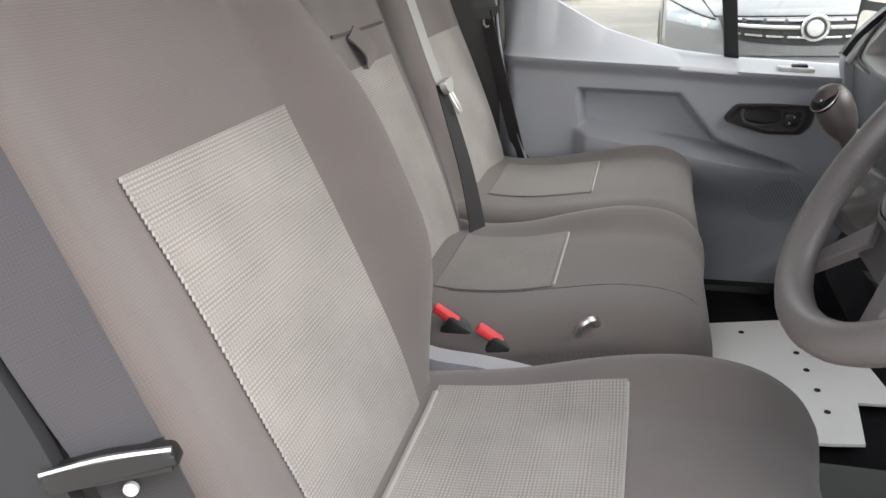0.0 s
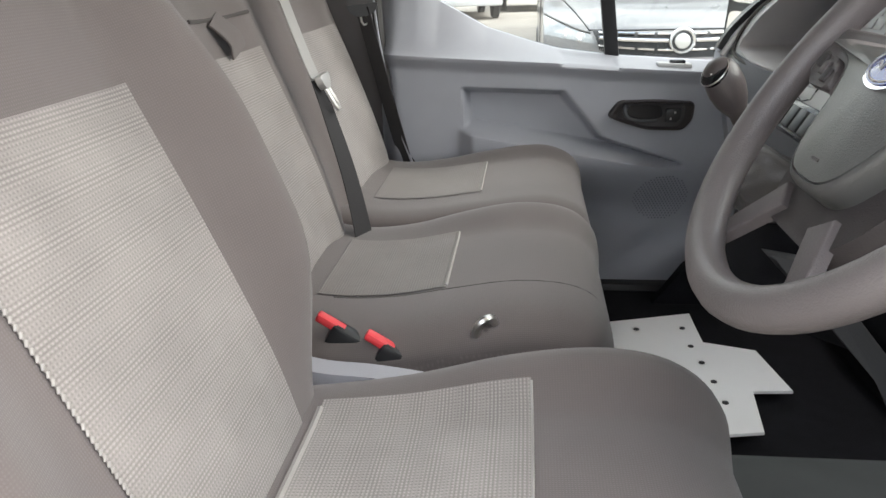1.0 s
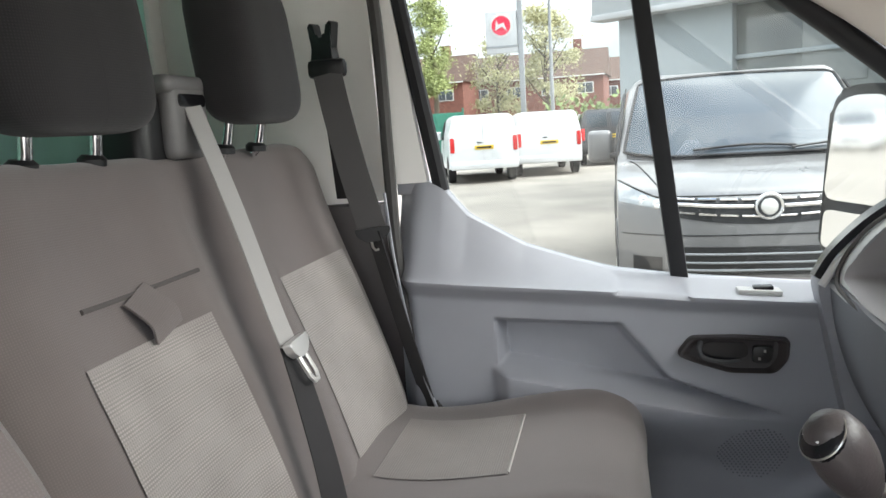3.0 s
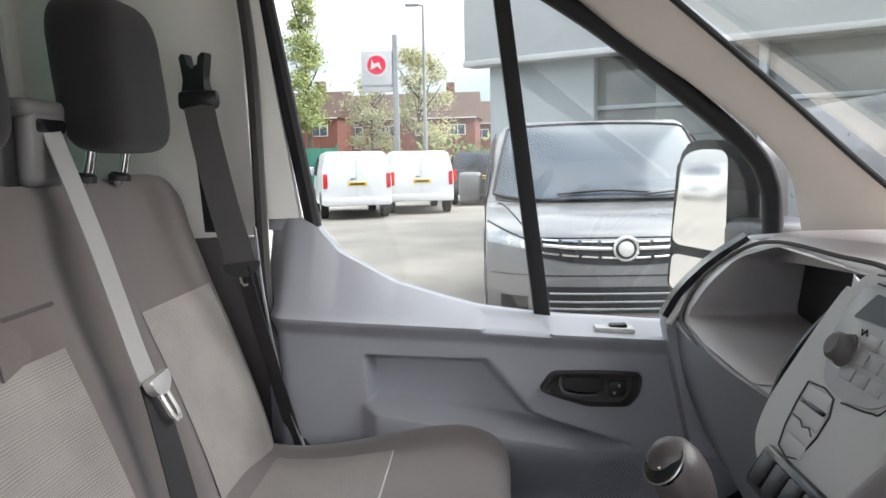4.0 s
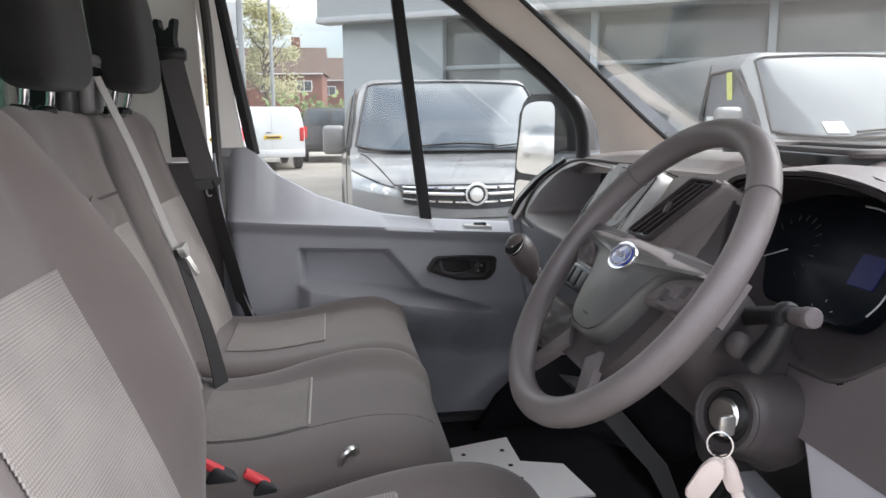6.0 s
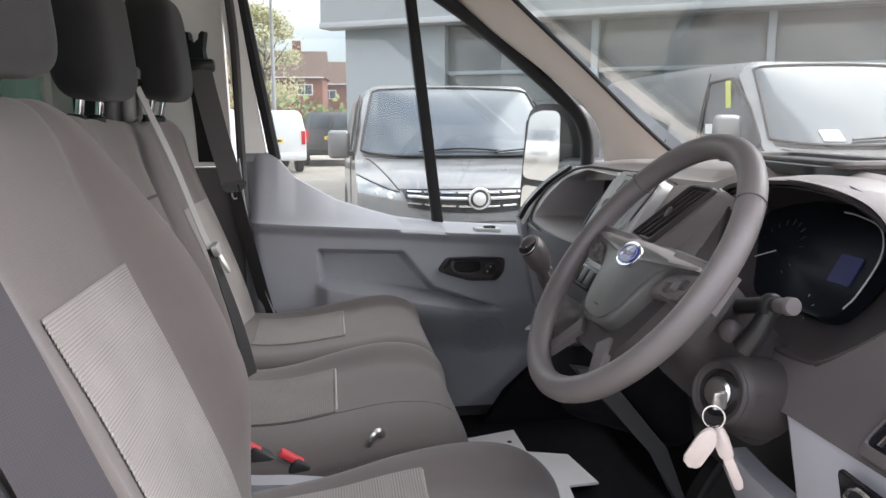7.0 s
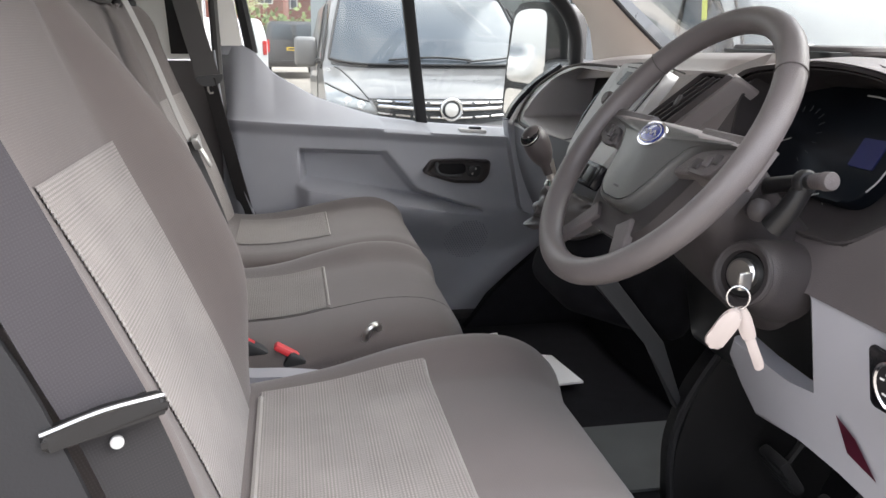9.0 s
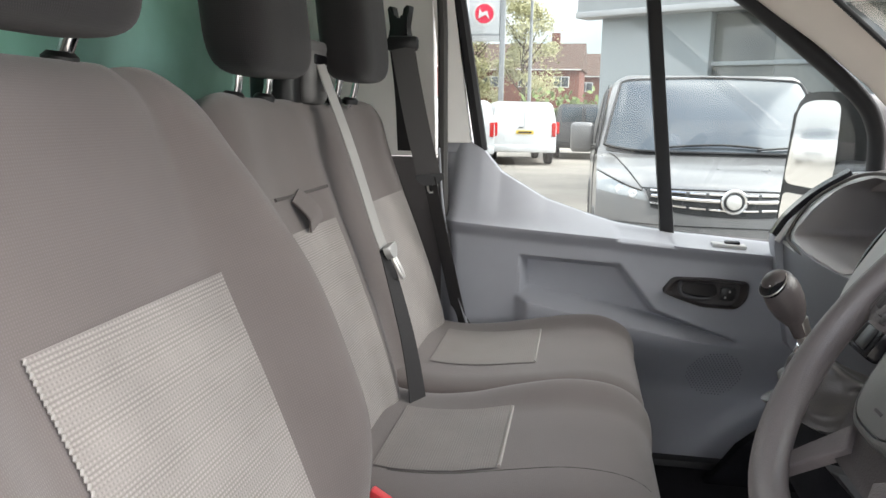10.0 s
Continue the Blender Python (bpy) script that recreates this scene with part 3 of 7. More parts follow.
    fr = tube([(0.12, 1.935, 1.915), (0.30, 1.932, 1.795), (0.455, 1.928, 1.672), (0.575, 1.924, 1.567), (0.617, 1.92, 1.50), (0.628, 1.92, 1.42), (0.63, 1.92, 1.22)], 0.020, 10, 40)
    part("front_channel", fr, RUBBER, door, "black rubber window channel along the pillar")
    # white metal frame beside the rear of the window
    part("frame_rear", grid_sheet(lambda u, v: Vector((-0.275 - 0.072 * v - 0.018 - 0.062 * u * (1 - 0.35 * v), 1.925 - 0.02 * u, 1.44 + 0.50 * v)), steps(0, 1, 5), steps(0, 1, 6),
                                  back=lambda u, v: Vector((-0.275 - 0.072 * v - 0.018 - 0.062 * u * (1 - 0.35 * v), 1.965, 1.44 + 0.50 * v))), PALE, door, "pale painted metal window frame")
    # opening seal with a bright lip
    line = [(-0.385, 1.875, 1.98), (-0.360, 1.875, 1.75), (-0.354, 1.872, 1.50), (-0.345, 1.862, 1.28), (-0.310, 1.855, 1.10), (-0.262, 1.855, 0.955), (-0.22, 1.86, 0.80)]
    seal = solid("door_seal", tube(line, 0.012, 8, 40), SEALGREY, "dark grey rubber seal round the door opening", "seal", "structure")
    lip = [(x + 0.004, y - 0.032, z) for x, y, z in [(-0.360, 1.868, 1.43)] + line[3:6]]
    part("seal_lip", tube(lip, 0.0030, 6, 30), GREY, seal, "bright metal lip of the seal")


build_door()


# ---- seats ----
class Pad:
    """An upholstered pad: a side profile swept across the seat, with raised bolsters and rolled edges."""

    def __init__(self, centre, half, profile, thick, bolster=0.02, edge=0.05, narrow=None, valley=None, lying=False):
        self.c, self.half, self.thick, self.bolster, self.edge = centre, half, thick, bolster, edge
        self.narrow = narrow or [(0, 1), (1, 1)]
        self.far = self.narrow
        self.valley = valley or (lambda s, v: 0.0)
        self.shoulder = (0.80, 0.80)
        self.edge_far = edge
        self.n, self.rise, self.fall, self.end, self.near = 61, 0.5 if lying else 0.15, 0.55 if lying else 0.72, 1.0, 1.0
        pts = spline([(x, 0, z) for x, z in profile], self.n)
        self.pts = pts
        self.nor = []
        for k in range(self.n):
            d = (pts[min(k + 1, self.n - 1)] - pts[max(k - 1, 0)]).normalized()
            self.nor.append(Vector((-d.z, 0, d.x)) * (1 if lying else -1))

    def at(self, v):
        t = max(0.0, min(1.0, v)) * (self.n - 1)
        i = min(int(t), self.n - 2)
        return self.pts[i].lerp(self.pts[i + 1], t - i), self.nor[i].lerp(self.nor[i + 1], t - i).normalized()

    def front(self, s, v, lift=0.0):
        p, m = self.at(v)
        hw = self.half * lerp_table(self.far if s > 0 else self.narrow, v)
        a = abs(s)
        h = self.bolster * smooth(0.52, 0.88, a) * smooth(0, self.rise, v) * smooth(self.end, self.fall, v) * (self.near if s < 0 else 1.0)
        roll = 0.0
        start = self.shoulder[0 if s < 0 else 1]
        if a > start:
            q = (a - start) / (1 - start)
            roll = (self.edge if s < 0 else self.edge_far) * (1 - math.sqrt(max(0.0, 1 - q * q)))
        h += self.valley(s, v) - roll + lift
        return p + m * h + Vector((0, self.c + s * hw, 0))

    def back(self, s, v):
        p, m = self.at(v)
        hw = self.half * lerp_table(self.far if s > 0 else self.narrow, v)
        a = abs(s)
        roll = 0.0
        if a > 0.85:
            q = (a - 0.85) / 0.15
            roll = 0.03 * (1 - math.sqrt(max(0.0, 1 - q * q)))
        return p - m * (self.thick - roll) + Vector((0, self.c + s * hw, 0))

    def body(self):
        ss = sorted(set(steps(-1, 1, 33) + [-0.995, -0.985, -0.965, 0.965, 0.985, 0.995]))
        return grid_sheet(self.front, ss, steps(0, 1, 49), uv=True, back=self.back)

    def v_of(self, x=None, z=None):
        """The place along the profile nearest to an x or a height."""
        return min(range(self.n), key=lambda k: abs(self.pts[k].x - x) if z is None else abs(self.pts[k].z - z)) / (self.n - 1)

    def s_of(self, y, v=0.5):
        return (y - self.c) / (self.half * lerp_table(self.far if y > self.c else self.narrow, v))

    def patch(self, y0, y1, v0, v1, lift=0.003, taper=0.0, nu=15, nv=30, reach=1.0):
        """A panel of other cloth let into the front, a little proud of it."""
        def fn(u, v):
            k = (v - v0) / (v1 - v0)
            e = taper * (1 - k)
            ya, yb = y0 + e, min(y1 - e, self.c + reach * self.half * lerp_table(self.far, v))
            y = ya + (yb - ya) * u
            rim = min(u, 1 - u) * nu
            rv = min(k, 1 - k) * nv
            f = min(1.0, max(0.0, min(rim, rv)))
            return self.front(self.s_of(y, v), v, max(0.0022, lift * f))
        return grid_sheet(fn, steps(0, 1, nu + 1), steps(v0, v1, nv + 1), uv=True)

    def seam(self, line, radius=0.0022, lift=0.001):
        pts = []
        for (ya, va), (yb, vb) in zip(line, line[1:]):
            k = max(2, int(24 * max(abs(yb - ya) / 0.3, abs(vb - va))))
            pts += [self.front(self.s_of(ya + (yb - ya) * i / k, va + (vb - va) * i / k), va + (vb - va) * i / k, lift) for i in range(k)]
        ya, va = line[-1]
        pts.append(self.front(self.s_of(ya, va), va, lift))
        pts[0], pts[-1] = pts[0].lerp(pts[1], 0.3), pts[-1].lerp(pts[-2], 0.3)
        return tube(pts, radius, 6)


def head_rest(parent_label, c, x, z, half, high, group, sink=(-0.05, -0.034), spread=0.46):
    hr = thing("headrest", parent_label, "headrest", (x, c, z), group)

    def fn(u, v):
        a, b = 2 * math.pi * u, math.pi * v
        sx, sy, sz = math.cos(a) * math.sin(b), math.sin(a) * math.sin(b), -math.cos(b)

        def p(t, e):
            return math.copysign(abs(t) ** e, t)
        lean = -0.10 * (p(sz, 0.35) * high)
        return Vector((p(sx, 0.6) * 0.052 + lean, p(sy, 0.42) * half * (1 - 0.12 * max(0, sz)), p(sz, 0.38) * high + high))
    part("pad", grid_sheet(fn, steps(0, 1, 41), steps(0.001, 0.999, 25), uv=True), CLOTH_DARK, hr)
    for s in (-1, 1):
        part("post_cap", lathe([(0.017, -0.006), (0.017, 0.003), (0.012, 0.008), (0.0, 0.008)], (sink[0] + 0.006, s * half * spread, sink[1] + 0.004), (0.1, 0, 1), 16), BLACK, hr)
        part("post", tube([(sink[0], s * half * spread, sink[1] - 0.006), (sink[0] + 0.012, s * half * spread, sink[1] + 0.012), (-0.004, s * half * spread, 0.035)], 0.0075, 10, 8), CHROME, hr, "chrome post")
    return hr


def driver_seat():
    c = 0.612
    st = thing("driver_seat", "dark grey cloth driver's seat with light ribbed panels", "seat", (0, c, FLOOR_Z))

    def own(ob):
        ob.location = (0, -c, -FLOOR_Z)
        return ob
    cush = Pad(c, 0.25, [(-0.335, 0.99), (-0.25, 0.988), (-0.13, 0.994), (-0.02, 1.009), (0.080, 1.014), (0.150, 1.003), (0.196, 0.968), (0.214, 0.90), (0.208, 0.845)], 0.12, 0.036, 0.042, [(0, 0.98), (0.5, 1.0), (0.68, 0.985), (0.8, 0.95), (0.9, 0.90), (1, 0.86)], lying=True)
    cush.far = [(0, 0.98), (0.5, 1.0), (0.74, 1.0), (0.84, 0.985), (0.93, 0.95), (1, 0.92)]
    cush.fall, cush.end = 0.50, 1.0
    cush.near = 0.45
    own(part("cushion", cush.body(), CLOTH, st))
    ce = cush.v_of(x=-0.004)
    own(part("cushion_panel", cush.patch(0.435, 0.790, cush.v_of(x=-0.228), ce), RIBBED, st, "light ribbed cloth panel"))
    # pale bead paints the light caught by the panel's front bevel
    own(part("cushion_seam", cush.seam([(0.435, ce), (0.790, ce)], 0.0018, 0.002), THREAD_AND_LIT_BEVEL, st, "raised seam, pale as a lit bevel"))
    cr = cush.v_of(x=-0.228)
    own(part("cushion_seam", cush.seam([(0.445, cr), (0.780, cr)], 0.0042, 0.001), THREAD_AND_LIT_BEVEL, st, "raised seam, pale as a lit bevel"))
    back = Pad(c, 0.262, [(-0.235, 0.955), (-0.265, 1.05), (-0.30, 1.14), (-0.345, 1.25), (-0.388, 1.345), (-0.425, 1.44), (-0.452, 1.515), (-0.49, 1.552), (-0.545, 1.548)], 0.11, 0.070, 0.070,
               [(0, 0.86), (0.2, 0.97), (0.35, 1.0), (0.62, 1.0), (0.78, 0.93), (0.9, 0.74), (1, 0.60)])
    back.near = 0.40
    back.fall, back.end = 0.42, 0.86
    back.far = [(0, 0.86), (0.12, 0.92), (0.25, 0.98), (0.40, 1.03), (0.80, 1.03), (0.90, 1.0), (1, 0.92)]
    back.rise = 0.30
    back.valley = lambda q, v: -0.010 * smooth(0.50, 0.60, q) * smooth(0.72, 0.62, q) * smooth(0.50, 0.72, v) * smooth(1.0, 0.92, v)
    own(part("backrest", back.body(), CLOTH, st))
    be = back.v_of(z=1.343)
    own(part("back_panel", back.patch(0.480, 0.765, 0.03, be, taper=0.012, reach=0.62), RIBBED, st, "light ribbed cloth panel"))
    stitches = bmesh.new()
    for k in range(74):
        va, vb = (0.03 + (be - 0.03) * (k + q) / 74 for q in (0.1, 0.72))
        ya, yb = (0.492 - 0.012 * (v - 0.03) / (be - 0.03) for v in (va, vb))
        stitches = join(stitches, tube([back.front(back.s_of(ya - 0.001, va), va, 0.003), back.front(back.s_of(yb + 0.002, vb), vb, 0.003)], 0.0014, 5))
    own(part("back_seam", stitches, THREAD_AND_LIT_BEVEL, st, "pale stitched bead"))
    base = box((0.44, 0.40, 0.19), (-0.04, c, FLOOR_Z + 0.095), 0.02)
    own(part("base", base, BLACK, st, "black seat base on the floor"))
    own(part("side_cover", box((0.40, 0.03, 0.09), (-0.06, c - 0.232, 0.885), 0.012), DASH, st, "dark plastic side cover"))
    cover = [(-0.36, 0.86), (-0.36, 1.012), (-0.325, 1.006), (-0.285, 0.990), (-0.25, 0.982), (-0.20, 0.980), (-0.14, 0.972), (0.04, 0.935), (0.08, 0.86)]
    own(part("side_cover", prism(rounded(cover, 0.02), 0.034, plane_at((0, c + 0.290, 0), (1, 0, 0), (0, 0, 1)), 0.008), LILAC, st, "light grey plastic side cover"))
    head_rest("dark grey cloth headrest on chrome posts", c - 0.005, -0.478, 1.570, 0.135, 0.105, "headrests", (-0.036, -0.020), 0.74)


def passenger_bench():
    st = thing("passenger_bench", "dark grey cloth double passenger bench with light ribbed panels", "seat", (0, 1.4, FLOOR_Z))

    def own(ob):
        ob.location = (0, -1.4, -FLOOR_Z)
        return ob
    mid = Pad(1.160, 0.232, [(-0.375, 1.015), (-0.29, 0.998), (-0.20, 1.000), (-0.114, 1.015), (-0.02, 1.029), (0.060, 1.022), (0.102, 0.990), (0.116, 0.93), (0.106, 0.86)], 0.125, 0.022, 0.045, [(0, 1), (1, 0.97)], lying=True)
    mid.shoulder, mid.edge_far, mid.near, mid.fall, mid.end = (0.50, 0.84), 0.014, 0.2, 0.52, 1.0
    own(part("cushion", mid.body(), CLOTH, st))
    me = mid.v_of(x=-0.116)
    own(part("cushion_panel", mid.patch(1.066, 1.300, 0.10, me), RIBBED_SOFT, st, "light ribbed cloth panel"))
    # lit bevel drawn as a pale bead
    own(part("cushion_seam", mid.seam([(1.066, me), (1.300, me)], 0.0030, 0.0015), THREAD_AND_LIT_BEVEL, st, "raised seam, pale as a lit bevel"))
    own(part("cushion_seam", mid.seam([(1.062, 0.12), (1.060, me), (1.060, 0.72)], 0.0009, 0.0), SEAM, st))
    out = Pad(1.612, 0.222, [(-0.375, 1.03), (-0.29, 1.015), (-0.20, 1.016), (-0.102, 1.029), (-0.01, 1.041), (0.05, 1.039), (0.098, 1.014), (0.114, 0.955), (0.106, 0.87)], 0.13, 0.016, 0.022, [(0, 1), (0.7, 1.0), (1, 0.95)], lying=True)
    out.near, out.fall, out.end = 0.15, 0.52, 1.0
    own(part("cushion", out.body(), CLOTH, st))
    oe = out.v_of(x=-0.102)
    own(part("cushion_panel", out.patch(1.503, 1.740, 0.10, oe), RIBBED_SOFT, st, "light ribbed cloth panel"))
    # same painted bevel highlight on the outer cushion
    own(part("cushion_seam", out.seam([(1.503, oe), (1.740, oe)], 0.0024, 0.0015), THREAD_AND_LIT_BEVEL, st, "raised seam, pale as a lit bevel"))

    def valley(s, v):
        # a soft dip between the two places, raised sides of each
        y = 1.415 + s * 0.465
        d = abs(y - 1.405)
        return (0.014 * smooth(0.02, 0.08, d) * smooth(0.16, 0.08, d) - 0.010 * smooth(0.03, 0.0, d)) * smooth(0.85, 0.6, v)
    back = Pad(1.415, 0.465, [(-0.325, 0.94), (-0.345, 1.02), (-0.375, 1.12), (-0.415, 1.23), (-0.453, 1.325), (-0.488, 1.42), (-0.508, 1.49), (-0.535, 1.528), (-0.60, 1.525)], 0.10, 0.02, 0.05,
               [(0, 0.97), (0.6, 0.98), (0.74, 0.945), (0.83, 0.895), (0.90, 0.835), (1, 0.72)], valley)
    back.far = [(0, 0.95), (0.3, 0.97), (0.6, 1.0), (0.74, 1.0), (0.83, 0.985), (0.90, 0.95), (1, 0.86)]
    own(part("backrest", back.body(), CLOTH, st))
    be = back.v_of(z=1.323)
    own(part("back_panel", back.patch(1.066, 1.312, 0.05, be, taper=-0.004), RIBBED, st, "light ribbed cloth panel"))
    own(part("back_panel", back.patch(1.545, 1.795, 0.05, be, taper=0.010), RIBBED, st, "light ribbed cloth panel"))
    sl = back.v_of(z=1.372)
    own(part("tray_slot", back.seam([(1.10, sl), (1.328, sl)], 0.0032, 0.001), SEAM, st, "dark slot of the folding tray flap"))
    flap = [back.front(back.s_of(y, v), v, l) for y, v, l in ((1.200, sl, 0.004), (1.206, sl - 0.02, 0.012), (1.214, sl - 0.045, 0.018), (1.220, sl - 0.068, 0.012))]
    own(part("pull_tab", ribbon(flap, 0.056, 0.003, lambda t: (0, 1, 0.12), 10), CLOTH, st, "cloth pull tab"))
    own(part("base", box((0.36, 0.86, 0.20), (-0.12, 1.41, FLOOR_Z + 0.10), 0.02), BLACK, st, "black seat base on the floor"))
    own(part("metal_hook", tube([(-0.045, 0.965, 1.000), (-0.050, 0.945, 1.024), (-0.064, 0.935, 1.020), (-0.070, 0.945, 1.000)], 0.006, 8, 12), STEEL, st, "bright metal cushion catch"))
    # belt guide turret at the backrest's top
    g = own(part("belt_turret", box((0.085, 0.135, 0.150), (-0.572, 1.415, 1.548), 0.022, None, 3), BLACK, st, "dark plastic belt guide turret"))
    part("front_plate", box((0.030, 0.100, 0.110), (-0.524, 1.440, 1.578), 0.014, None, 3), TURRET, g, "grey front plate")
    part("guide_slot", box((0.018, 0.076, 0.022), (-0.515, 1.442, 1.604), 0.008), GLOSS, g, "black belt slot")
    part("guide_cap", box((0.075, 0.112, 0.026), (-0.545, 1.438, 1.626), 0.011, None, 3), TURRET, g)
    head_rest("dark grey cloth headrest on chrome posts above the middle seat", 1.20, -0.527, 1.560, 0.125, 0.115, "headrests", (-0.022, -0.034))
    head_rest("dark grey cloth headrest on chrome posts beside the belt turret", 1.578, -0.487, 1.568, 0.106, 0.115, "headrests", (-0.030, -0.040), 0.52)


driver_seat()
passenger_bench()


# ---- seat belts ----
def tongue(parent, at, along, side, dark=False):
    """A belt tongue: moulded grip and a looped metal blade."""
    m = plane_at(at, side, along)
    g = part("tongue_grip", prism(rounded([(-0.034, -0.010), (0.034, -0.010), (0.030, 0.004), (0.014, 0.016), (-0.014, 0.016), (-0.030, 0.004)], 0.006), 0.012, m, 0.003), BLACK if dark else SILVER, parent)
    k = 0.62 if dark else 1.0
    loop = [m @ Vector((x * k, y * k, h)) for x, y, h in ((-0.011, 0.008, 0.006), (-0.011, 0.044, 0.014), (-0.005, 0.054, 0.016), (0.005, 0.054, 0.016), (0.011, 0.044, 0.014), (0.011, 0.008, 0.006))]
    part("tongue_blade", tube(loop, 0.0040 * k, 6), SILVER, g, "bright looped metal blade")


def build_belts():
    mb = thing("seat_belt", "grey webbing belt down the bench backrest from the turret", "seat belt", (-0.38, 1.39, 1.26), "seat belts")

    def own(ob, t):
        ob.location = tuple(-q for q in t.location)
        return ob
    # one strap: lit tone above the tongue, shaded tone below it
    own(part("upper_webbing", ribbon([(-0.512, 1.443, 1.602), (-0.489, 1.434, 1.550), (-0.440, 1.412, 1.44), (-0.392, 1.395, 1.31), (-0.372, 1.388, 1.262)], 0.040, 0.002, lambda t: (0.05, 1, 0.1), 20), WEB_LIT, mb, "grey webbing in a lit tone"), mb)
    own(part("lower_webbing", ribbon([(-0.372, 1.388, 1.262), (-0.350, 1.377, 1.20), (-0.320, 1.356, 1.11), (-0.300, 1.338, 1.03), (-0.292, 1.330, 0.98)], 0.044, 0.002, lambda t: (0.05 + 0.5 * t, 1, 0.1), 20), WEB, mb, "grey webbing in a shaded tone"), mb)
    tg = new("tongue")
    tg.parent = mb
    own(tg, mb)
    tongue(tg, (-0.366, 1.388, 1.262), (0.25, 0.05, -0.95), (0.05, -1, 0))
    pb = thing("seat_belt", "black webbing belt down the rear door pillar", "seat belt", (-0.44, 1.80, 1.65), "seat belts")
    own(part("upper_webbing", ribbon([(-0.435, 1.795, 1.655), (-0.42, 1.79, 1.58), (-0.395, 1.785, 1.47), (-0.368, 1.785, 1.365)], 0.054, 0.002, lambda t: (1, 0.1, 0.2), 20), WEB_GREY, pb), pb)
    own(part("return_webbing", ribbon([(-0.455, 1.835, 1.66), (-0.445, 1.85, 1.55), (-0.44, 1.86, 1.42)], 0.047, 0.002, lambda t: (1, -0.3, 0), 12), WEB, pb), pb)
    own(part("lower_webbing", ribbon([(-0.368, 1.785, 1.365), (-0.345, 1.80, 1.25), (-0.315, 1.825, 1.10), (-0.288, 1.845, 0.975)], 0.047, 0.002, lambda t: (1, -0.9, 0.2), 20), WEB, pb), pb)
    t2 = new("tongue")
    t2.parent = pb
    own(t2, pb)
    tongue(t2, (-0.364, 1.772, 1.362), (0.1, 0.0, -0.95), (1, 0.15, 0.1), True)
    own(part("guide_loop", box((0.075, 0.022, 0.035), (-0.438, 1.805, 1.665), 0.010), BLACK, pb, "black plastic guide loop"), pb)
    own(part("height_slider", prism(rounded([(-0.030, 0.0), (0.030, 0.0), (0.022, 0.035), (0.030, 0.082), (0.016, 0.082), (0.010, 0.055), (-0.010, 0.055), (-0.016, 0.082), (-0.030, 0.082), (-0.022, 0.035)], 0.006), 0.02, plane_at((-0.445, 1.835, 1.668), (1, -0.35, 0), (0, 0, 1)), 0.004), BLACK, pb, "black forked height adjuster"), pb)
    own(part("floor_anchor", box((0.05, 0.02, 0.03), (-0.285, 1.848, 0.965), 0.008), STACK, pb), pb)
    db = thing("seat_belt", "dark grey webbing driver's belt hanging beside the backrest", "seat belt", (-0.28, 0.33, 1.2), "seat belts")
    own(part("upper_webbing", ribbon([(-0.520, 0.345, 1.72), (-0.448, 0.340, 1.55), (-0.380, 0.340, 1.38), (-0.341, 0.341, 1.275), (-0.3135, 0.342, 1.205)], 0.058, 0.002, lambda t: (0.25 + 0.75 * t, 1 - 0.67 * t, 0.12 * t), 30), WEB_DRIVER, db, "dark grey webbing"), db)
    own(part("lower_webbing", ribbon([(-0.3135, 0.345, 1.205), (-0.293, 0.345, 1.14), (-0.27, 0.345, 1.05), (-0.25, 0.345, 0.95)], 0.056, 0.002, lambda t: (1, 0.33, 0.12), 20), WEB, db, "grey webbing in a shaded tone below the tongue"), db)
    bar = plane_at((-0.314, 0.334, 1.203), (1, 0.33, 0.16), (0, 0, 1))
    own(part("tongue_bar", prism(rounded([(-0.044, -0.008), (0.044, -0.008), (0.042, 0.006), (0.0, 0.009), (-0.042, 0.006)], 0.005), 0.014, bar @ Matrix.Translation((0, 0, -0.004)), 0.004), BLACK, db, "dark moulded tongue bar"), db)
    own(part("bar_edge", tube([bar @ Vector(q) for q in ((-0.042, 0.006, 0.007), (0.0, 0.010, 0.009), (0.042, 0.006, 0.007))], 0.0022, 6, 12), STEEL, db, "bright metal edge"), db)
    own(part("stop_button", lathe([(0, 0), (0.005, 0), (0.005, 0.003), (0.0, 0.004)], (-0.309, 0.340, 1.180), (0.3, -0.95, 0.1), 14), STACK, db), db)
    for x, y, z in ((-0.262, 0.966, 1.003), (-0.193, 0.945, 0.988)):
        bk = thing("belt_buckle", "black belt buckle with a red button between the seats", "belt buckle", (x, y, z), "belt buckles")
        turn = Matrix.Rotation(radians(32), 4, "Y")
        part("body", box((0.050, 0.026, 0.085), (0.004, 0, -0.046), 0.006, turn), BLACK, bk)
        part("button", box((0.044, 0.018, 0.012), (0, 0, 0), 0.004, turn), RED, bk, "red release button")
        part("stalk", tube([(-0.03, 0, -0.07), (-0.06, 0.0, -0.18)], 0.010, 8), BLACK, bk)


build_belts()


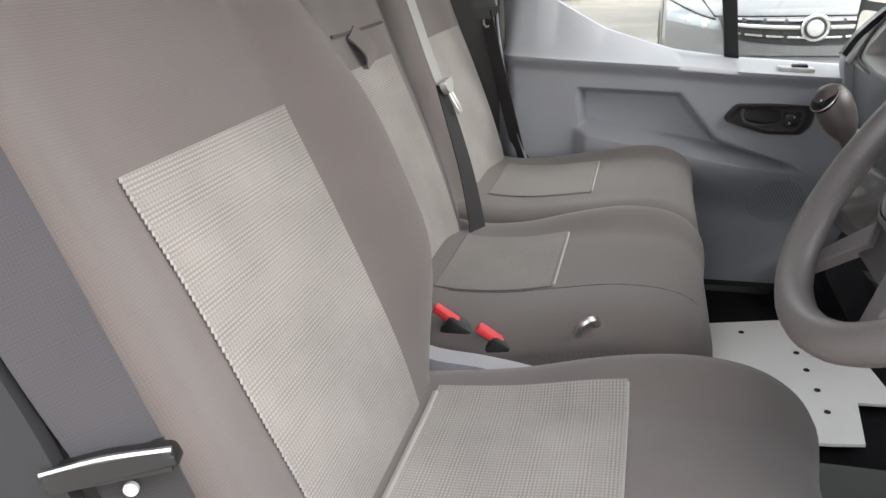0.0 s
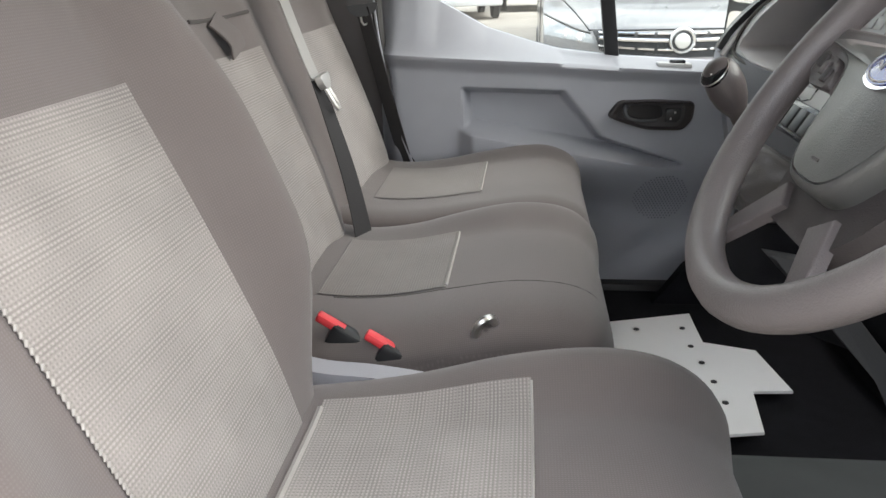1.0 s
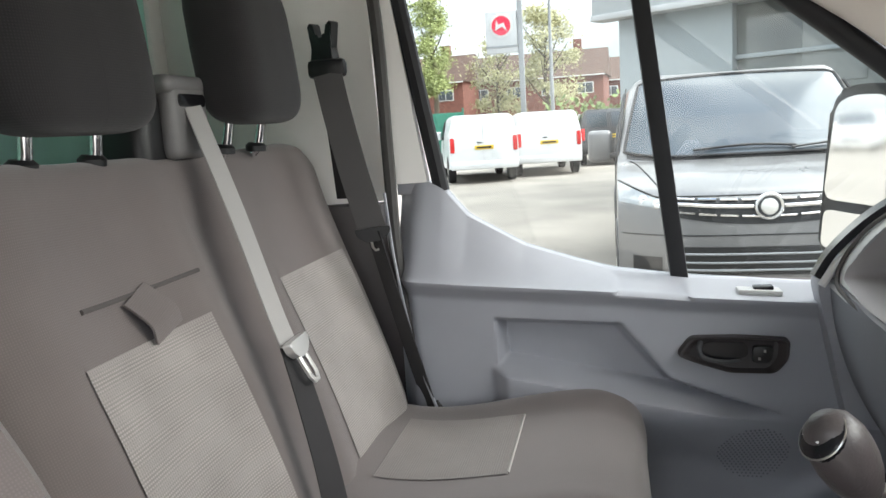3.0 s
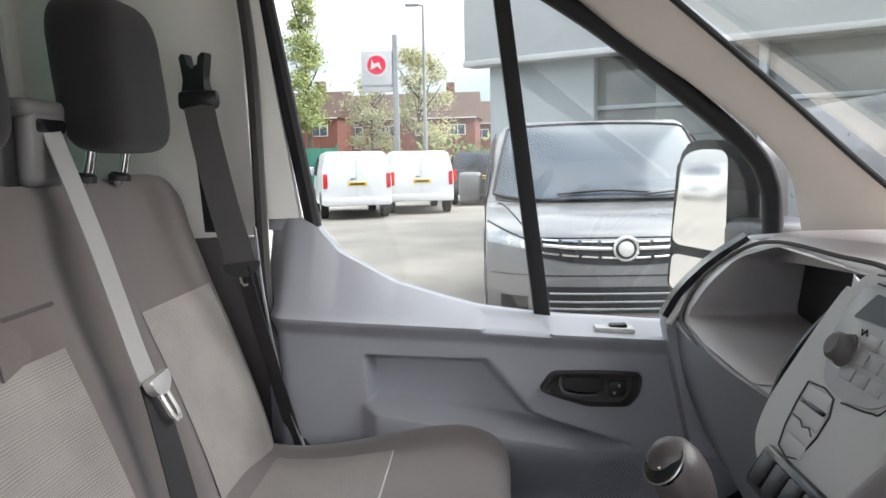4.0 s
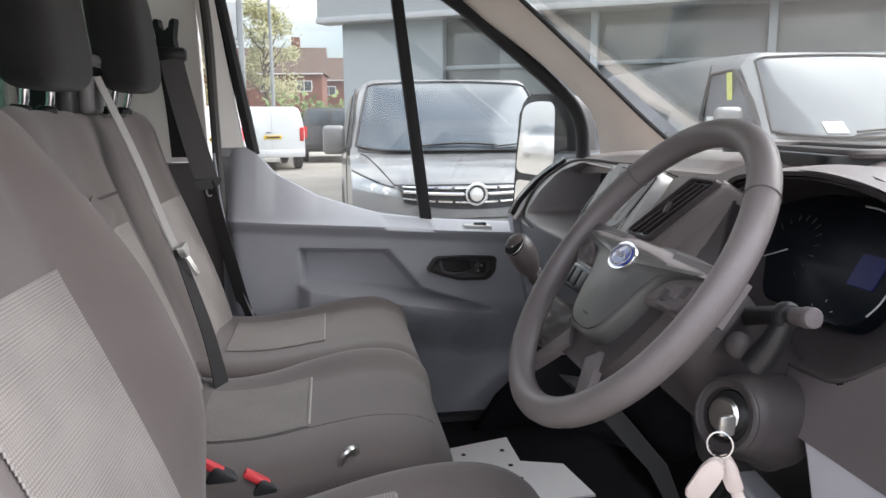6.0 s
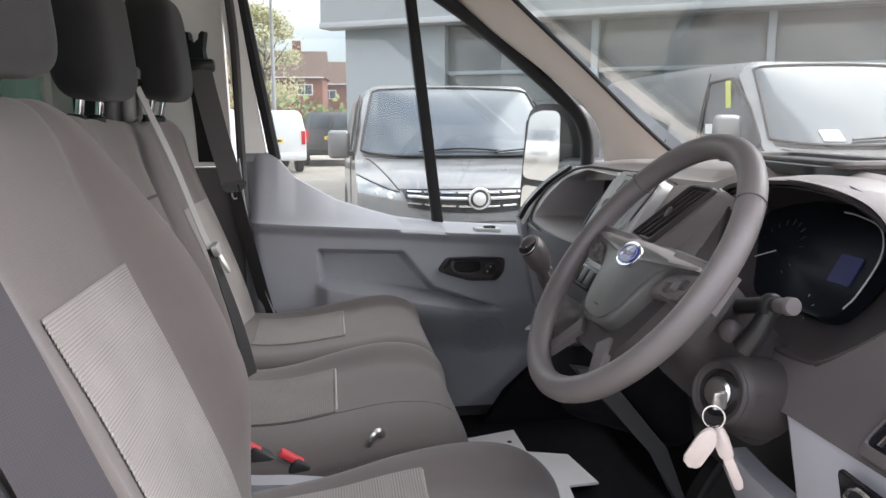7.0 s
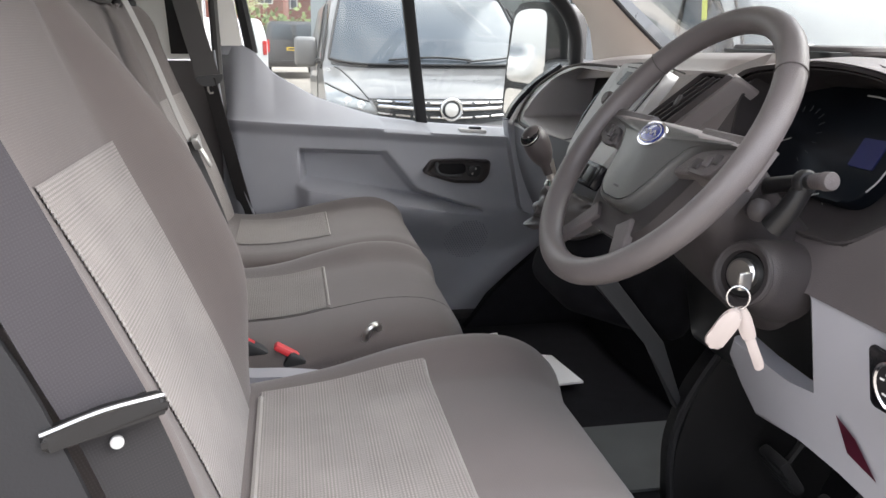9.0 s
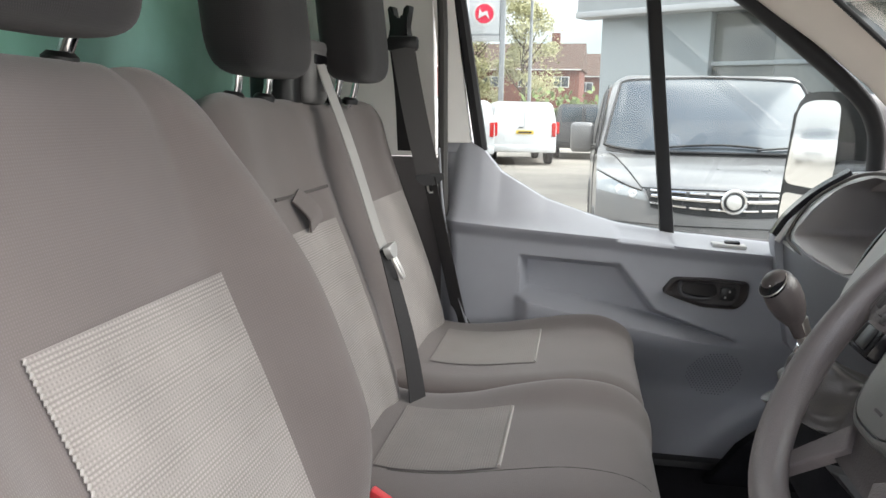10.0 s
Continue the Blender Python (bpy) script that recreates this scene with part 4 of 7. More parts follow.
# ---- dashboard ----
def dash_frame():
    dash = thing("dashboard", "dark grey dashboard with light grey lower panels", "dashboard", (0.6, 1.1, 1.3))

    def own(bm, name, mat, label="", parent=None, smooth_it=True):
        ob = part(name, bm, mat, parent or dash, label, smooth_it)
        if parent is None:
            ob.location = (-0.6, -1.1, -1.3)
        return ob

    # top pad, highest in the middle, running to the windscreen
    def top(u, v):
        y = 0.10 + 1.72 * u
        side = abs(y - 1.045) / 0.775
        crown = 1.452 - 0.045 * side ** 3 + 0.006 * math.sin(3.87 * (y - 0.27))
        lip = lerp_table([(0.10, 0.448), (0.27, 0.452), (0.40, 0.466), (0.456, 0.478), (0.50, 0.50), (0.58, 0.60), (0.83, 0.60), (0.95, 0.50), (1.23, 0.50), (1.355, 0.55), (1.82, 0.545)], y)
        x = lip + (1.02 - lip) * v
        z = crown - (0.012 + 0.018 * smooth(0.40, 0.55, y)) * (1 - smooth(0, 0.10, v)) - 0.05 * max(0, v - 0.3) - 0.095 * smooth(0.95, 0.45, y) * smooth(0.0, 0.5, v)
        return Vector((x, y, z))
    own(grid_sheet(top, steps(0, 1, 80), sorted(set(steps(0, 1, 18) + [0.015, 0.03, 0.06])), back=lambda u, v: top(u, v) - Vector((0, 0, 0.05 if v > 0.12 else 0.02))), "top_pad", DASH_LIT, "moulded dash top in a lit tone")

    # driver's fascia, opened for the dials
    OPEN = [(0.794, 1.400), (0.78, 1.437), (0.70, 1.447), (0.586, 1.450), (0.468, 1.428), (0.350, 1.381), (0.382, 1.341), (0.407, 1.313), (0.452, 1.274), (0.52, 1.270), (0.66, 1.285), (0.715, 1.295), (0.748, 1.34)]

    def slope_x(z):
        return 0.345 + 0.63 * (z - 1.225)

    def driver(u, v):
        z = 1.222 + (lerp_table([(0.06, 1.392), (0.25, 1.396), (0.33, 1.400), (0.40, 1.420), (0.468, 1.441), (0.586, 1.458), (0.80, 1.456), (0.88, 1.430), (1.0, 1.415)], u) - 1.222) * v
        x = slope_x(z) - 0.006 * math.sin(math.pi * v) + 0.03 * smooth(0.26, 0.16, u) ** 2
        return Vector((x, u, z))
    skin = grid_sheet(driver, steps(0.06, 1.0, 270), steps(0, 1, 110))

    def inside(f):
        c = f.calc_center_median()
        return poly_distance(c.y, c.z, OPEN) > -0.0005
    bmesh.ops.delete(skin, geom=[f for f in skin.faces if inside(f)], context="FACES")
    # fascia beyond this line gets the lit copy of the dash colour
    edge_line = [(0.345, 1.368), (0.395, 1.395), (0.441, 1.418), (0.505, 1.439), (0.61, 1.450), (0.71, 1.447), (0.79, 1.432), (0.80, 1.0), (1.0, 1.0)]
    shell = skin.copy()

    def above(f):
        c = f.calc_center_median()
        return c.y > 0.345 and c.z > lerp_table(edge_line, c.y)
    bmesh.ops.delete(skin, geom=[f for f in skin.faces if above(f)], context="FACES")
    bmesh.ops.delete(shell, geom=[f for f in shell.faces if not above(f) or f.calc_center_median().y < 0.79], context="FACES")
    own(skin, "driver_fascia", DASH, "dark moulded driver's fascia")
    edge = rounded(OPEN, 0.02, 5)
    loop = [Vector((slope_x(z) - 0.004, y, z)) for y, z in edge + edge[:1]]

    def funnel(u, v):
        """From the opening's edge in to the lens: steep on the inboard side, a long slope towards the door."""
        p = loop[round(u)]
        k = 0.47 if p.y < 0.665 else 1.0
        z = 1.345 + (p.z - 1.345) * 0.70
        q = Vector((0.520 + 0.55 * (z - 1.352), 0.665 + (p.y - 0.665) * k, z))
        return p.lerp(q, v) + Vector((0, 0, -0.010 * math.sin(math.pi * v)))
    own(grid_sheet(funnel, [float(k) for k in range(len(loop))], steps(0, 1, 9)), "dial_recess", COLUMN, "moulded recess sloping in to the dials")
    own(tube(loop[:-1], 0.0025, 6, closed=True), "recess_rim", COLUMN)

    BROW = [(0.838, 1.382), (0.806, 1.428), (0.71, 1.446), (0.61, 1.449), (0.505, 1.437), (0.441, 1.415), (0.395, 1.391), (0.345, 1.360)]
    brow = spline([(0, y, z) for y, z in BROW], 41)

    def hood(u, v):
        p = brow[round(u * 40)]
        x = slope_x(p.z) - 0.032 * smooth(0.0, 0.22, u) * smooth(1.0, 0.8, u) + (0.03 + 0.27 * math.sin(math.pi * u) ** 0.7) * v
        return Vector((x, p.y, p.z + 0.012 * math.sin(math.pi * min(1, v * 2.2)) * (1 - smooth(0.45, 0.62, u)) - (0.02 + 0.05 * (1 - math.sin(math.pi * u))) * v - 0.022 * smooth(0.45, 0.62, u) * smooth(0, 0.12, v)))
    # the dash top runs down to the brow's edge
    def fall(u, v):
        a = hood(u, 0)
        b = top((a.y - 0.10) / 1.72, 0.03)
        return a.lerp(b, v) + Vector((0, 0, 0.002 + 0.007 * math.sin(math.pi * v)))
    own(grid_sheet(fall, [k / 40 for k in range(14, 41)], steps(0, 1, 9)), "top_edge", DASH_LIT, "edge running into the dash top, in the lit tone")
    own(shell, "top_edge", DASH_LIT, "surface beside the instruments, coloured as lit")

    def hood_in(u, v):
        p = hood(u, v)
        return Vector((p.x + 0.002, 0.585 + (p.y - 0.585) * 0.985, p.z - 0.005))
    # brow: lit tone on top, darker plastic below paints its shade
    own(grid_sheet(hood, steps(0, 1, 41), steps(0, 1, 12)), "instrument_hood", DASH_LIT, "brow over the instruments")
    own(grid_sheet(lambda u, v: hood(u, 0) if v < 0 else hood_in(u, v), steps(0, 1, 41), [-0.1] + steps(0, 1, 12)), "hood_underside", COLUMN, "underside of the brow in a shaded tone")

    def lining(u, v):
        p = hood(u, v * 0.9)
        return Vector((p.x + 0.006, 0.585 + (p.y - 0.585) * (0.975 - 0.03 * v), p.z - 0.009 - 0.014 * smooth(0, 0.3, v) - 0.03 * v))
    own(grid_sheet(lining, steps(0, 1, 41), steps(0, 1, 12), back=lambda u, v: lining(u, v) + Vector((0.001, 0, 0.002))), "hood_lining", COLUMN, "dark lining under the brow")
    own(tube([(slope_x(z) + 0.012, y, z - 0.004) for y, z in ((0.56, 1.432), (0.50, 1.424), (0.478, 1.402), (0.47, 1.398))], 0.0012, 5), "lining_seam", COLUMN)
    for y, z in ((0.366, 1.371), (0.384, 1.341), (0.408, 1.313)):
        own(tube([(slope_x(z) - 0.006, y - 0.010, z - 0.006), (slope_x(z) - 0.004, y + 0.004, z + 0.004)], 0.0011, 5), "fascia_clip", BLACK)
    # dials behind their black lens
    own(box((0.02, 0.56, 0.16), (0.575, 0.58, 1.315), 0.004), "cluster_back", BLACK)
    lens = rounded([(-0.215, -0.085), (0.052, -0.082), (0.072, -0.030), (0.071, 0.020), (0.045, 0.054), (-0.005, 0.066), (-0.20, 0.064), (-0.235, 0.02)], 0.022)
    cl = own(prism(lens, 0.02, plane_at((0.512, 0.60, 1.352), (0, -1, 0), (0.63, 0, 1)), 0.004), "dial_panel", LENS, "black instrument panel, unlit")
    face = plane_at((0.4865, 0.60, 1.352), (0, -1, 0), (0.63, 0, 1))
    for cx, cy, r, count in ((-0.115, -0.004, 0.050, 15), (-0.002, -0.066, 0.020, 5)):
        for k in range(count):
            a = radians(215 - 250 * k / (count - 1))
            p0, p1 = (face @ Vector((cx + q * math.cos(a), cy + q * math.sin(a), 0.0005)) for q in (r * 0.84, r))
            part("dial_mark", tube([p0, p1], 0.0006, 4), RADIO if r < 0.03 else DARKBAND, cl)
        a = radians(205)
        part("dial_needle", tube([face @ Vector((cx, cy, 0.001)), face @ Vector((cx + r * 0.8 * math.cos(a), cy + r * 0.8 * math.sin(a), 0.001))], 0.0010, 4), STACK, cl)
    part("info_display", prism(rounded([(-0.019, -0.019), (0.021, -0.019), (0.019, 0.019), (-0.021, 0.019)], 0.003), 0.002, plane_at((0.4858, 0.572, 1.348), (0, -1, 0), (0.63, 0, 1))), SCREEN, cl, "dim blue display")
    part("lens_rim", tube([face @ Vector((x, y, 0.003)) for x, y in ((-0.03, 0.068), (0.0, 0.066), (0.045, 0.055), (0.071, 0.022), (0.073, -0.028), (0.066, -0.050))], 0.0011, 6, 24), STACK, cl, "bright edge of the lens")

    # sloping fascia from the centre to the passenger's door, with an open tray
    CUB = [(1.28, 0.20), (1.30, 0.92), (1.62, 0.95), (1.70, 0.80), (1.735, 0.14), (1.60, 0.07), (1.38, 0.07)]

    def fascia(u, v):
        y = u
        k = smooth(1.02, 1.30, y)
        e = smooth(1.55, 1.83, y)
        xb, zb = 0.37 + 0.035 * k + 0.01 * e, 1.265 - 0.02 * k
        xt, zt = 0.475 + 0.06 * k + 0.0 * e, 1.428 - 0.015 * k - 0.015 * e
        bulge = math.sin(math.pi * v)
        p = Vector((xb + (xt - xb) * v - 0.018 * bulge, y, zb + (zt - zb) * v + 0.012 * bulge))
        return p
    hole = [(a, b * 0.19) for a, b in rounded([(a, b * 0.19) for a, b in CUB], 0.018, 4)]
    hole = [(a, b / 0.19 / 0.19) for a, b in hole]
    front = grid_sheet(fascia, steps(1.03, 1.815, 240), steps(0, 1, 120))
    us, vs = steps(1.03, 1.815, 240), steps(0, 1, 120)
    front.faces.ensure_lookup_table()
    cut = [front.faces[k * 239 + q] for k in range(119) for q in range(239)
           if poly_distance((us[q] + us[q + 1]) / 2, (vs[k] + vs[k + 1]) / 2 * 0.19, [(a, b * 0.19) for a, b in hole]) > -0.0015]
    bmesh.ops.delete(front, geom=cut, context="FACES")
    own(front, "fascia", STACK, "grey sloping fascia with an open storage tray")
    mouth = [fascia(a, b) for a, b in hole]
    mouth.append(mouth[0])

    def tray(u, v):
        p = mouth[round(u)]
        q = Vector((0.60, 1.50 + (p.y - 1.50) * 0.96, 1.335 + (p.z - 1.335) * 0.90))
        return p.lerp(q, v) - Vector((0.003 * (1 - v), 0, 0))
    own(grid_sheet(tray, [float(k) for k in range(len(mouth))], steps(0, 1, 5)), "tray_wall", TRAY, "grey walls of the tray")
    # tray's back coloured black for the shade deep inside
    cap = bmesh.new()
    cap.faces.new([cap.verts.new(tray(float(k), 0.995)) for k in range(len(mouth) - 1)])
    own(cap, "tray_back", BLACK, "back of the tray, blackened as deep shade", smooth_it=False)
    rim = [fascia(a + (0.012 if a > 1.5 else -0.012), b) + Vector((-0.004, 0, 0.003)) for a, b in [(1.285, 0.10), (1.285, 0.55), (1.29, 0.955), (1.45, 0.985), (1.62, 0.98), (1.71, 0.86), (1.745, 0.5), (1.745, 0.10), (1.60, 0.03), (1.40, 0.03)]]
    own(tube(rim, 0.0035, 6, 60), "tray_rim", SEAM, "dark joint round the tray")
    # outboard vent slot
    own(ribbon([(0.392, 1.792, 1.262), (0.420, 1.797, 1.306), (0.470, 1.795, 1.357), (0.533, 1.782, 1.404)], 0.036, 0.012, lambda t: (0.15, 1, 0.1), 20), "side_vent", GLOSS, "black slot vent at the door end")
    own(tube([(0.397, 1.770, 1.252), (0.430, 1.778, 1.298), (0.480, 1.776, 1.348), (0.543, 1.765, 1.400)], 0.007, 8, 20), "vent_bezel", STACK)
    # dash end cheek towards the door
    own(prism(rounded([(0.395, 1.255), (0.55, 1.40), (0.80, 1.41), (0.86, 1.20), (0.60, 0.98), (0.45, 1.00)], 0.02), 0.05, plane_at((0, 1.845, 0), (1, 0, 0), (0, 0, 1)), 0.006), "end_cheek", GREY)
    # glovebox and lower panel
    def glove(u, v):
        y = 1.12 + 0.69 * u
        return Vector((0.405 + 0.09 * v * v + 0.012 * math.cos(math.pi * u * 2), y, 1.262 - 0.28 * v))
    # shade under the fascia is painted into the glovebox's grey
    own(grid_sheet(glove, steps(0, 1, 16), steps(0, 1, 10), back=lambda u, v: glove(u, v) + Vector((0.06, 0, -0.02))), "glovebox", GREY_SHADED, "glovebox front in a shaded grey")

    # centre stack: a proud rounded tablet
    own(tube([(0.398, 1.815, 1.256), (0.428, 1.820, 1.30), (0.478, 1.818, 1.350), (0.540, 1.805, 1.400)], 0.006, 8, 20), "vent_bezel", STACK)
    stack = own(bmesh_stack(), "console_tablet", STACK, "satin grey console tablet")
    o, up = stack_plane()
    pl = plane_at(o, (0, -1, 0), up)

    def on(x, y, h):
        return pl @ Vector((x, y, h))
    # radio panel with display, knob and keys
    rp = part("radio_panel", prism(rounded([(-0.060, 0.040), (-0.058, 0.095), (-0.035, 0.103), (0.095, 0.099), (0.112, 0.088), (0.074, 0.012), (0.055, 0.001), (0.012, -0.005), (-0.030, 0.0)], 0.012), 0.003, pl @ Matrix.Translation((0.0, 0.0, 0.0115)), 0.0015), RADIO, stack, "grey radio panel")
    part("panel_joint", tube([on(x, y, 0.0125) for x, y in ((-0.035, 0.105), (0.097, 0.101), (0.114, 0.088), (0.076, 0.011), (0.056, -0.001), (0.012, -0.007))], 0.0011, 5, 40), BLACK, rp, "black joint round the radio")
    part("radio_display", prism(rounded([(-0.038, 0.068), (-0.020, 0.095), (0.056, 0.093), (0.050, 0.070)], 0.003), 0.002, pl @ Matrix.Translation((0, 0, 0.0140))), LENS, rp, "dark radio display")
    kn = part("volume_knob", lathe([(0.017, 0), (0.0165, 0.003), (0.0145, 0.004), (0.0135, 0.014), (0.010, 0.017), (0.0, 0.017)], on(-0.021, 0.036, 0.014), pl.to_3x3() @ Vector((0, 0, 1)), 28), DASH, rp, "round dark volume knob")
    part("knob_ring", tube([on(-0.021 + 0.0172 * math.cos(q), 0.036 + 0.0172 * math.sin(q), 0.0145) for q in steps(0, 2 * math.pi, 25)[:-1]], 0.0009, 5, closed=True), STEEL, kn)
    for j in range(3):
        for i in range(3):
            part("key", box((0.022, 0.013, 0.0016), (0, 0, 0), 0.0007, pl.to_3x3().to_4x4()), RADIO, rp).location = on(0.012 + 0.0245 * i - 0.006 * j, 0.052 - 0.0165 * j, 0.0148)
    part("key_glyph", tube([on(x, y, 0.0152) for x, y in ((-0.014, 0.060), (-0.010, 0.055), (-0.006, 0.061), (-0.002, 0.056))], 0.0009, 4), BLACK, rp)
    part("eject_line", tube([on(0.062, 0.075, 0.0152), on(0.086, 0.074, 0.0152)], 0.0007, 4), STACK, rp)
    # heater keys below, framed by a dark joint
    for j, (y, w) in enumerate(((-0.016, 0.050), (-0.034, 0.052), (-0.051, 0.048), (-0.066, 0.042))):
        part("heater_key", box((w, 0.0145, 0.002), (0, 0, 0), 0.0008, pl.to_3x3().to_4x4()), STACK, stack).location = on(-0.026 + 0.002 * j, y, 0.0128)
    part("key_rim", tube([on(x, y, 0.0125) for x, y in ((-0.056, -0.007), (-0.024, -0.004), (-0.002, -0.008), (0.007, -0.024), (0.006, -0.046), (-0.004, -0.073), (-0.024, -0.079), (-0.046, -0.075), (-0.054, -0.055), (-0.057, -0.028), (-0.056, -0.007))], 0.0010, 5), BLACK, stack)
    part("slot", box((0.050, 0.005, 0.003), (0, 0, 0), 0.001, pl.to_3x3().to_4x4()), GLOSS, stack).location = on(-0.026, -0.025, 0.0130)
    part("key_mark", tube([on(x, y, 0.0142) for x, y in ((-0.052, -0.042), (-0.030, -0.042), (-0.022, -0.046), (-0.010, -0.043), (0.0, -0.048))], 0.0009, 4), BLACK, stack)
    # dark slot between the tablet and the tray, and the joint across the top
    own(tube([on(x, y, 0.004) for x, y in ((-0.100, 0.070), (-0.112, 0.030), (-0.120, -0.010), (-0.122, -0.046))], lambda q: 0.0035 + 0.005 * math.sin(math.pi * q), 8, 16), "side_slot", GLOSS, "narrow black slot beside the tablet")
    own(tube([on(x, y, h) for x, y, h in ((-0.055, 0.114, 0.006), (0.010, 0.117, 0.006), (0.099, 0.114, 0.004), (0.155, 0.108, 0.0))], 0.0014, 5, 20), "top_joint", BLACK)

    # centre vent beside the wheel
    def vent(o, u, v, w, h, count, name, label, lean=0.0, rim=(0.006, 0.006, 0.006, 0.006), high=1.0):
        m = plane_at(o, u, v)
        edge = rounded([(-w / 2, -h / 2), (w / 2, -h / 2), (w / 2 + lean, h / 2), (-w / 2 + lean, h / 2)], 0.008)
        grow = rounded([(-w / 2 - rim[0], -h / 2 - rim[2]), (w / 2 + rim[1], -h / 2 - rim[2]), (w / 2 + lean + rim[1], h / 2 + rim[3]), (-w / 2 + lean - rim[0], h / 2 + rim[3])], 0.012)
        rings = [[m @ Vector((x + (p - x) * f, y + (q - y) * f, d)) for (x, y), (p, q) in zip(edge, grow)] for f, d in ((0, -0.006), (0.0, 0.006 * high), (0.10, 0.0085 * high), (0.60, 0.0075 * high), (0.85, 0.004 * high), (1.0, -0.012))]
        b = own(grid_sheet(lambda u, v: rings[round(v)][round(u) % len(edge)], [float(k) for k in range(len(edge) + 1)], [float(k) for k in range(len(rings))]), name, DASH, label)
        part("duct", prism(edge, 0.002, m @ Matrix.Translation((0, 0, -0.0005))), GLOSS, b)
        for k in range(count):
            t = (k + 1) / (count + 1)
            if w >= h:
                a, c = m @ Vector((-w / 2 + lean * t + 0.004, -h / 2 + h * t, 0.004)), m @ Vector((w / 2 + lean * t - 0.004, -h / 2 + h * t, 0.004))
                part("vane", ribbon([a, c], 0.011, 0.002, lambda q: m.to_3x3() @ Vector((0, 0.75, 0.6)), 3), BLACK, b)
            else:
                a, c = m @ Vector((-w / 2 + w * t, -h / 2 + 0.004, 0.004)), m @ Vector((-w / 2 + w * t + lean, h / 2 - 0.004, 0.004))
                part("vane", ribbon([a, c], 0.007, 0.0016, lambda q: m.to_3x3() @ Vector((0.3, 0, 0.9)), 3), DASH, b)
        part("vane_tab", box((0.009, 0.018, 0.006) if h > w else (0.016, 0.010, 0.006), (0, 0, 0), 0.002, m.to_3x3().to_4x4()), DASH, b).location = m @ Vector((lean / 2, 0, 0.009))
        return b
    vp = plane_at((0.404, 0.917, 1.381), (0, -1, 0), (0.53, 0, 0.85))
    # pod coloured in the lit dash tone
    own(prism(rounded([(-0.046, -0.062), (0.046, -0.062), (0.141, 0.058), (0.052, 0.058)], 0.014), 0.044, vp @ Matrix.Translation((0, 0, -0.045)), 0.008), "vent_pod", DASH_LIT, "pod round the centre vent in the lit dash tone")
    vent((0.404, 0.917, 1.381), (0, -1, 0), (0.53, 0, 0.85), 0.066, 0.098, 3, "centre_vent", "black slatted air vent", 0.095)
    vent((0.3825, 0.3075, 1.3065), (0.0, -1, 0), (0.53, 0, 0.85), 0.052, 0.152, 2, "driver_vent", "black upright slatted air vent in a raised surround", 0.036, (0.007, 0.010, 0.013, 0.005), 0.5)
    sv = plane_at((0.4395, 0.297, 1.382), (0, -1, 0), (0.53, 0, 0.85))
    scv = own(prism([(-0.026, 0.005), (-0.028, -0.010), (0.021, -0.010), (0.032, 0.014)], 0.006, sv @ Matrix.Translation((0, 0, 0.001)), 0.001), "screen_vent", GLOSS, "small black demister vent")
    for k in range(3):
        part("vane", tube([sv @ Vector((-0.016 + 0.013 * k, -0.009, 0.0075)), sv @ Vector((0.004 + 0.012 * k, 0.006 + 0.002 * k, 0.0075))], 0.0009, 4), DASH, scv)
    own(tube([sv @ Vector(q) for q in ((-0.028, 0.007, 0.004), (-0.030, -0.012, 0.004), (0.022, -0.012, 0.004), (0.035, 0.016, 0.004), (-0.028, 0.007, 0.004))], 0.0022, 6), "screen_vent_rim", DASH)
    own(box((0.035, 0.060, 0.008), (0.530, 1.245, 1.416), 0.003), "top_slot", GLOSS, "black slot in the dash top")
    # open bin in the dash top
    tb = own(prism(rounded([(0.57, 0.775), (0.74, 0.775), (0.76, 1.12), (0.60, 1.12)], 0.03), 0.016, plane_at((0, 0, 1.444), (1, 0, 0), (0, 1, 0)), 0.003), "top_bin", BLACK, "black open bin in the dash top")
    part("bin_rim", tube([(x, y, 1.461) for x, y in rounded([(0.60, 0.770), (0.745, 0.770), (0.765, 1.125), (0.63, 1.125)], 0.03)], 0.007, 8, closed=True), DASH, tb)

    # light grey lower driver's panel with the lamp switch
    def knee_x(z):
        return 0.345 + 0.22 * (1.22 - z)
    knee = [(0.46, 1.222), (0.16, 1.222), (0.16, 1.142), (0.335, 1.142), (0.331, 1.05), (0.345, 1.018), (0.357, 1.021), (0.426, 1.030), (0.491, 1.038), (0.581, 1.016), (0.611, 1.046), (0.634, 1.079), (0.617, 1.111), (0.566, 1.103), (0.503, 1.100), (0.452, 1.102)]
    bm = prism(knee, 0.03, Matrix(((0, 0, -1, 0), (1, 0, 0, 0), (0, 1, 0, 0), (0, 0, 0, 1))), 0.006)
    for w in bm.verts:
        w.co.x += knee_x(w.co.z) + 0.03
    own(bm, "lower_panel", LILAC, "light grey lower driver's panel")
    # grey trim given a dark colour for the footwell's shade
    own(prism([(0.255, 1.135), (0.310, 1.125), (0.425, 0.985), (0.475, 0.86), (0.460, 0.86), (0.395, 0.985)], 0.02, plane_at((0, 0.91, 0), (1, 0, 0), (0, 0, 1)), 0.004), "console_trim", DARKBAND, "grey strip beside the footwell, darkened as shaded")
    sw = plane_at((0.338, 0.302, 1.183), (0.05, -1, 0), (-0.22, 0, 1)) @ Matrix.Scale(0.84, 4)
    lb = own(prism(rounded([(-0.052, -0.034), (0.056, -0.034), (0.056, 0.030), (-0.052, 0.040)], 0.006), 0.005, sw, 0.0015), "lamp_switch", GLOSS, "black lamp switch panel with a chrome ringed knob")
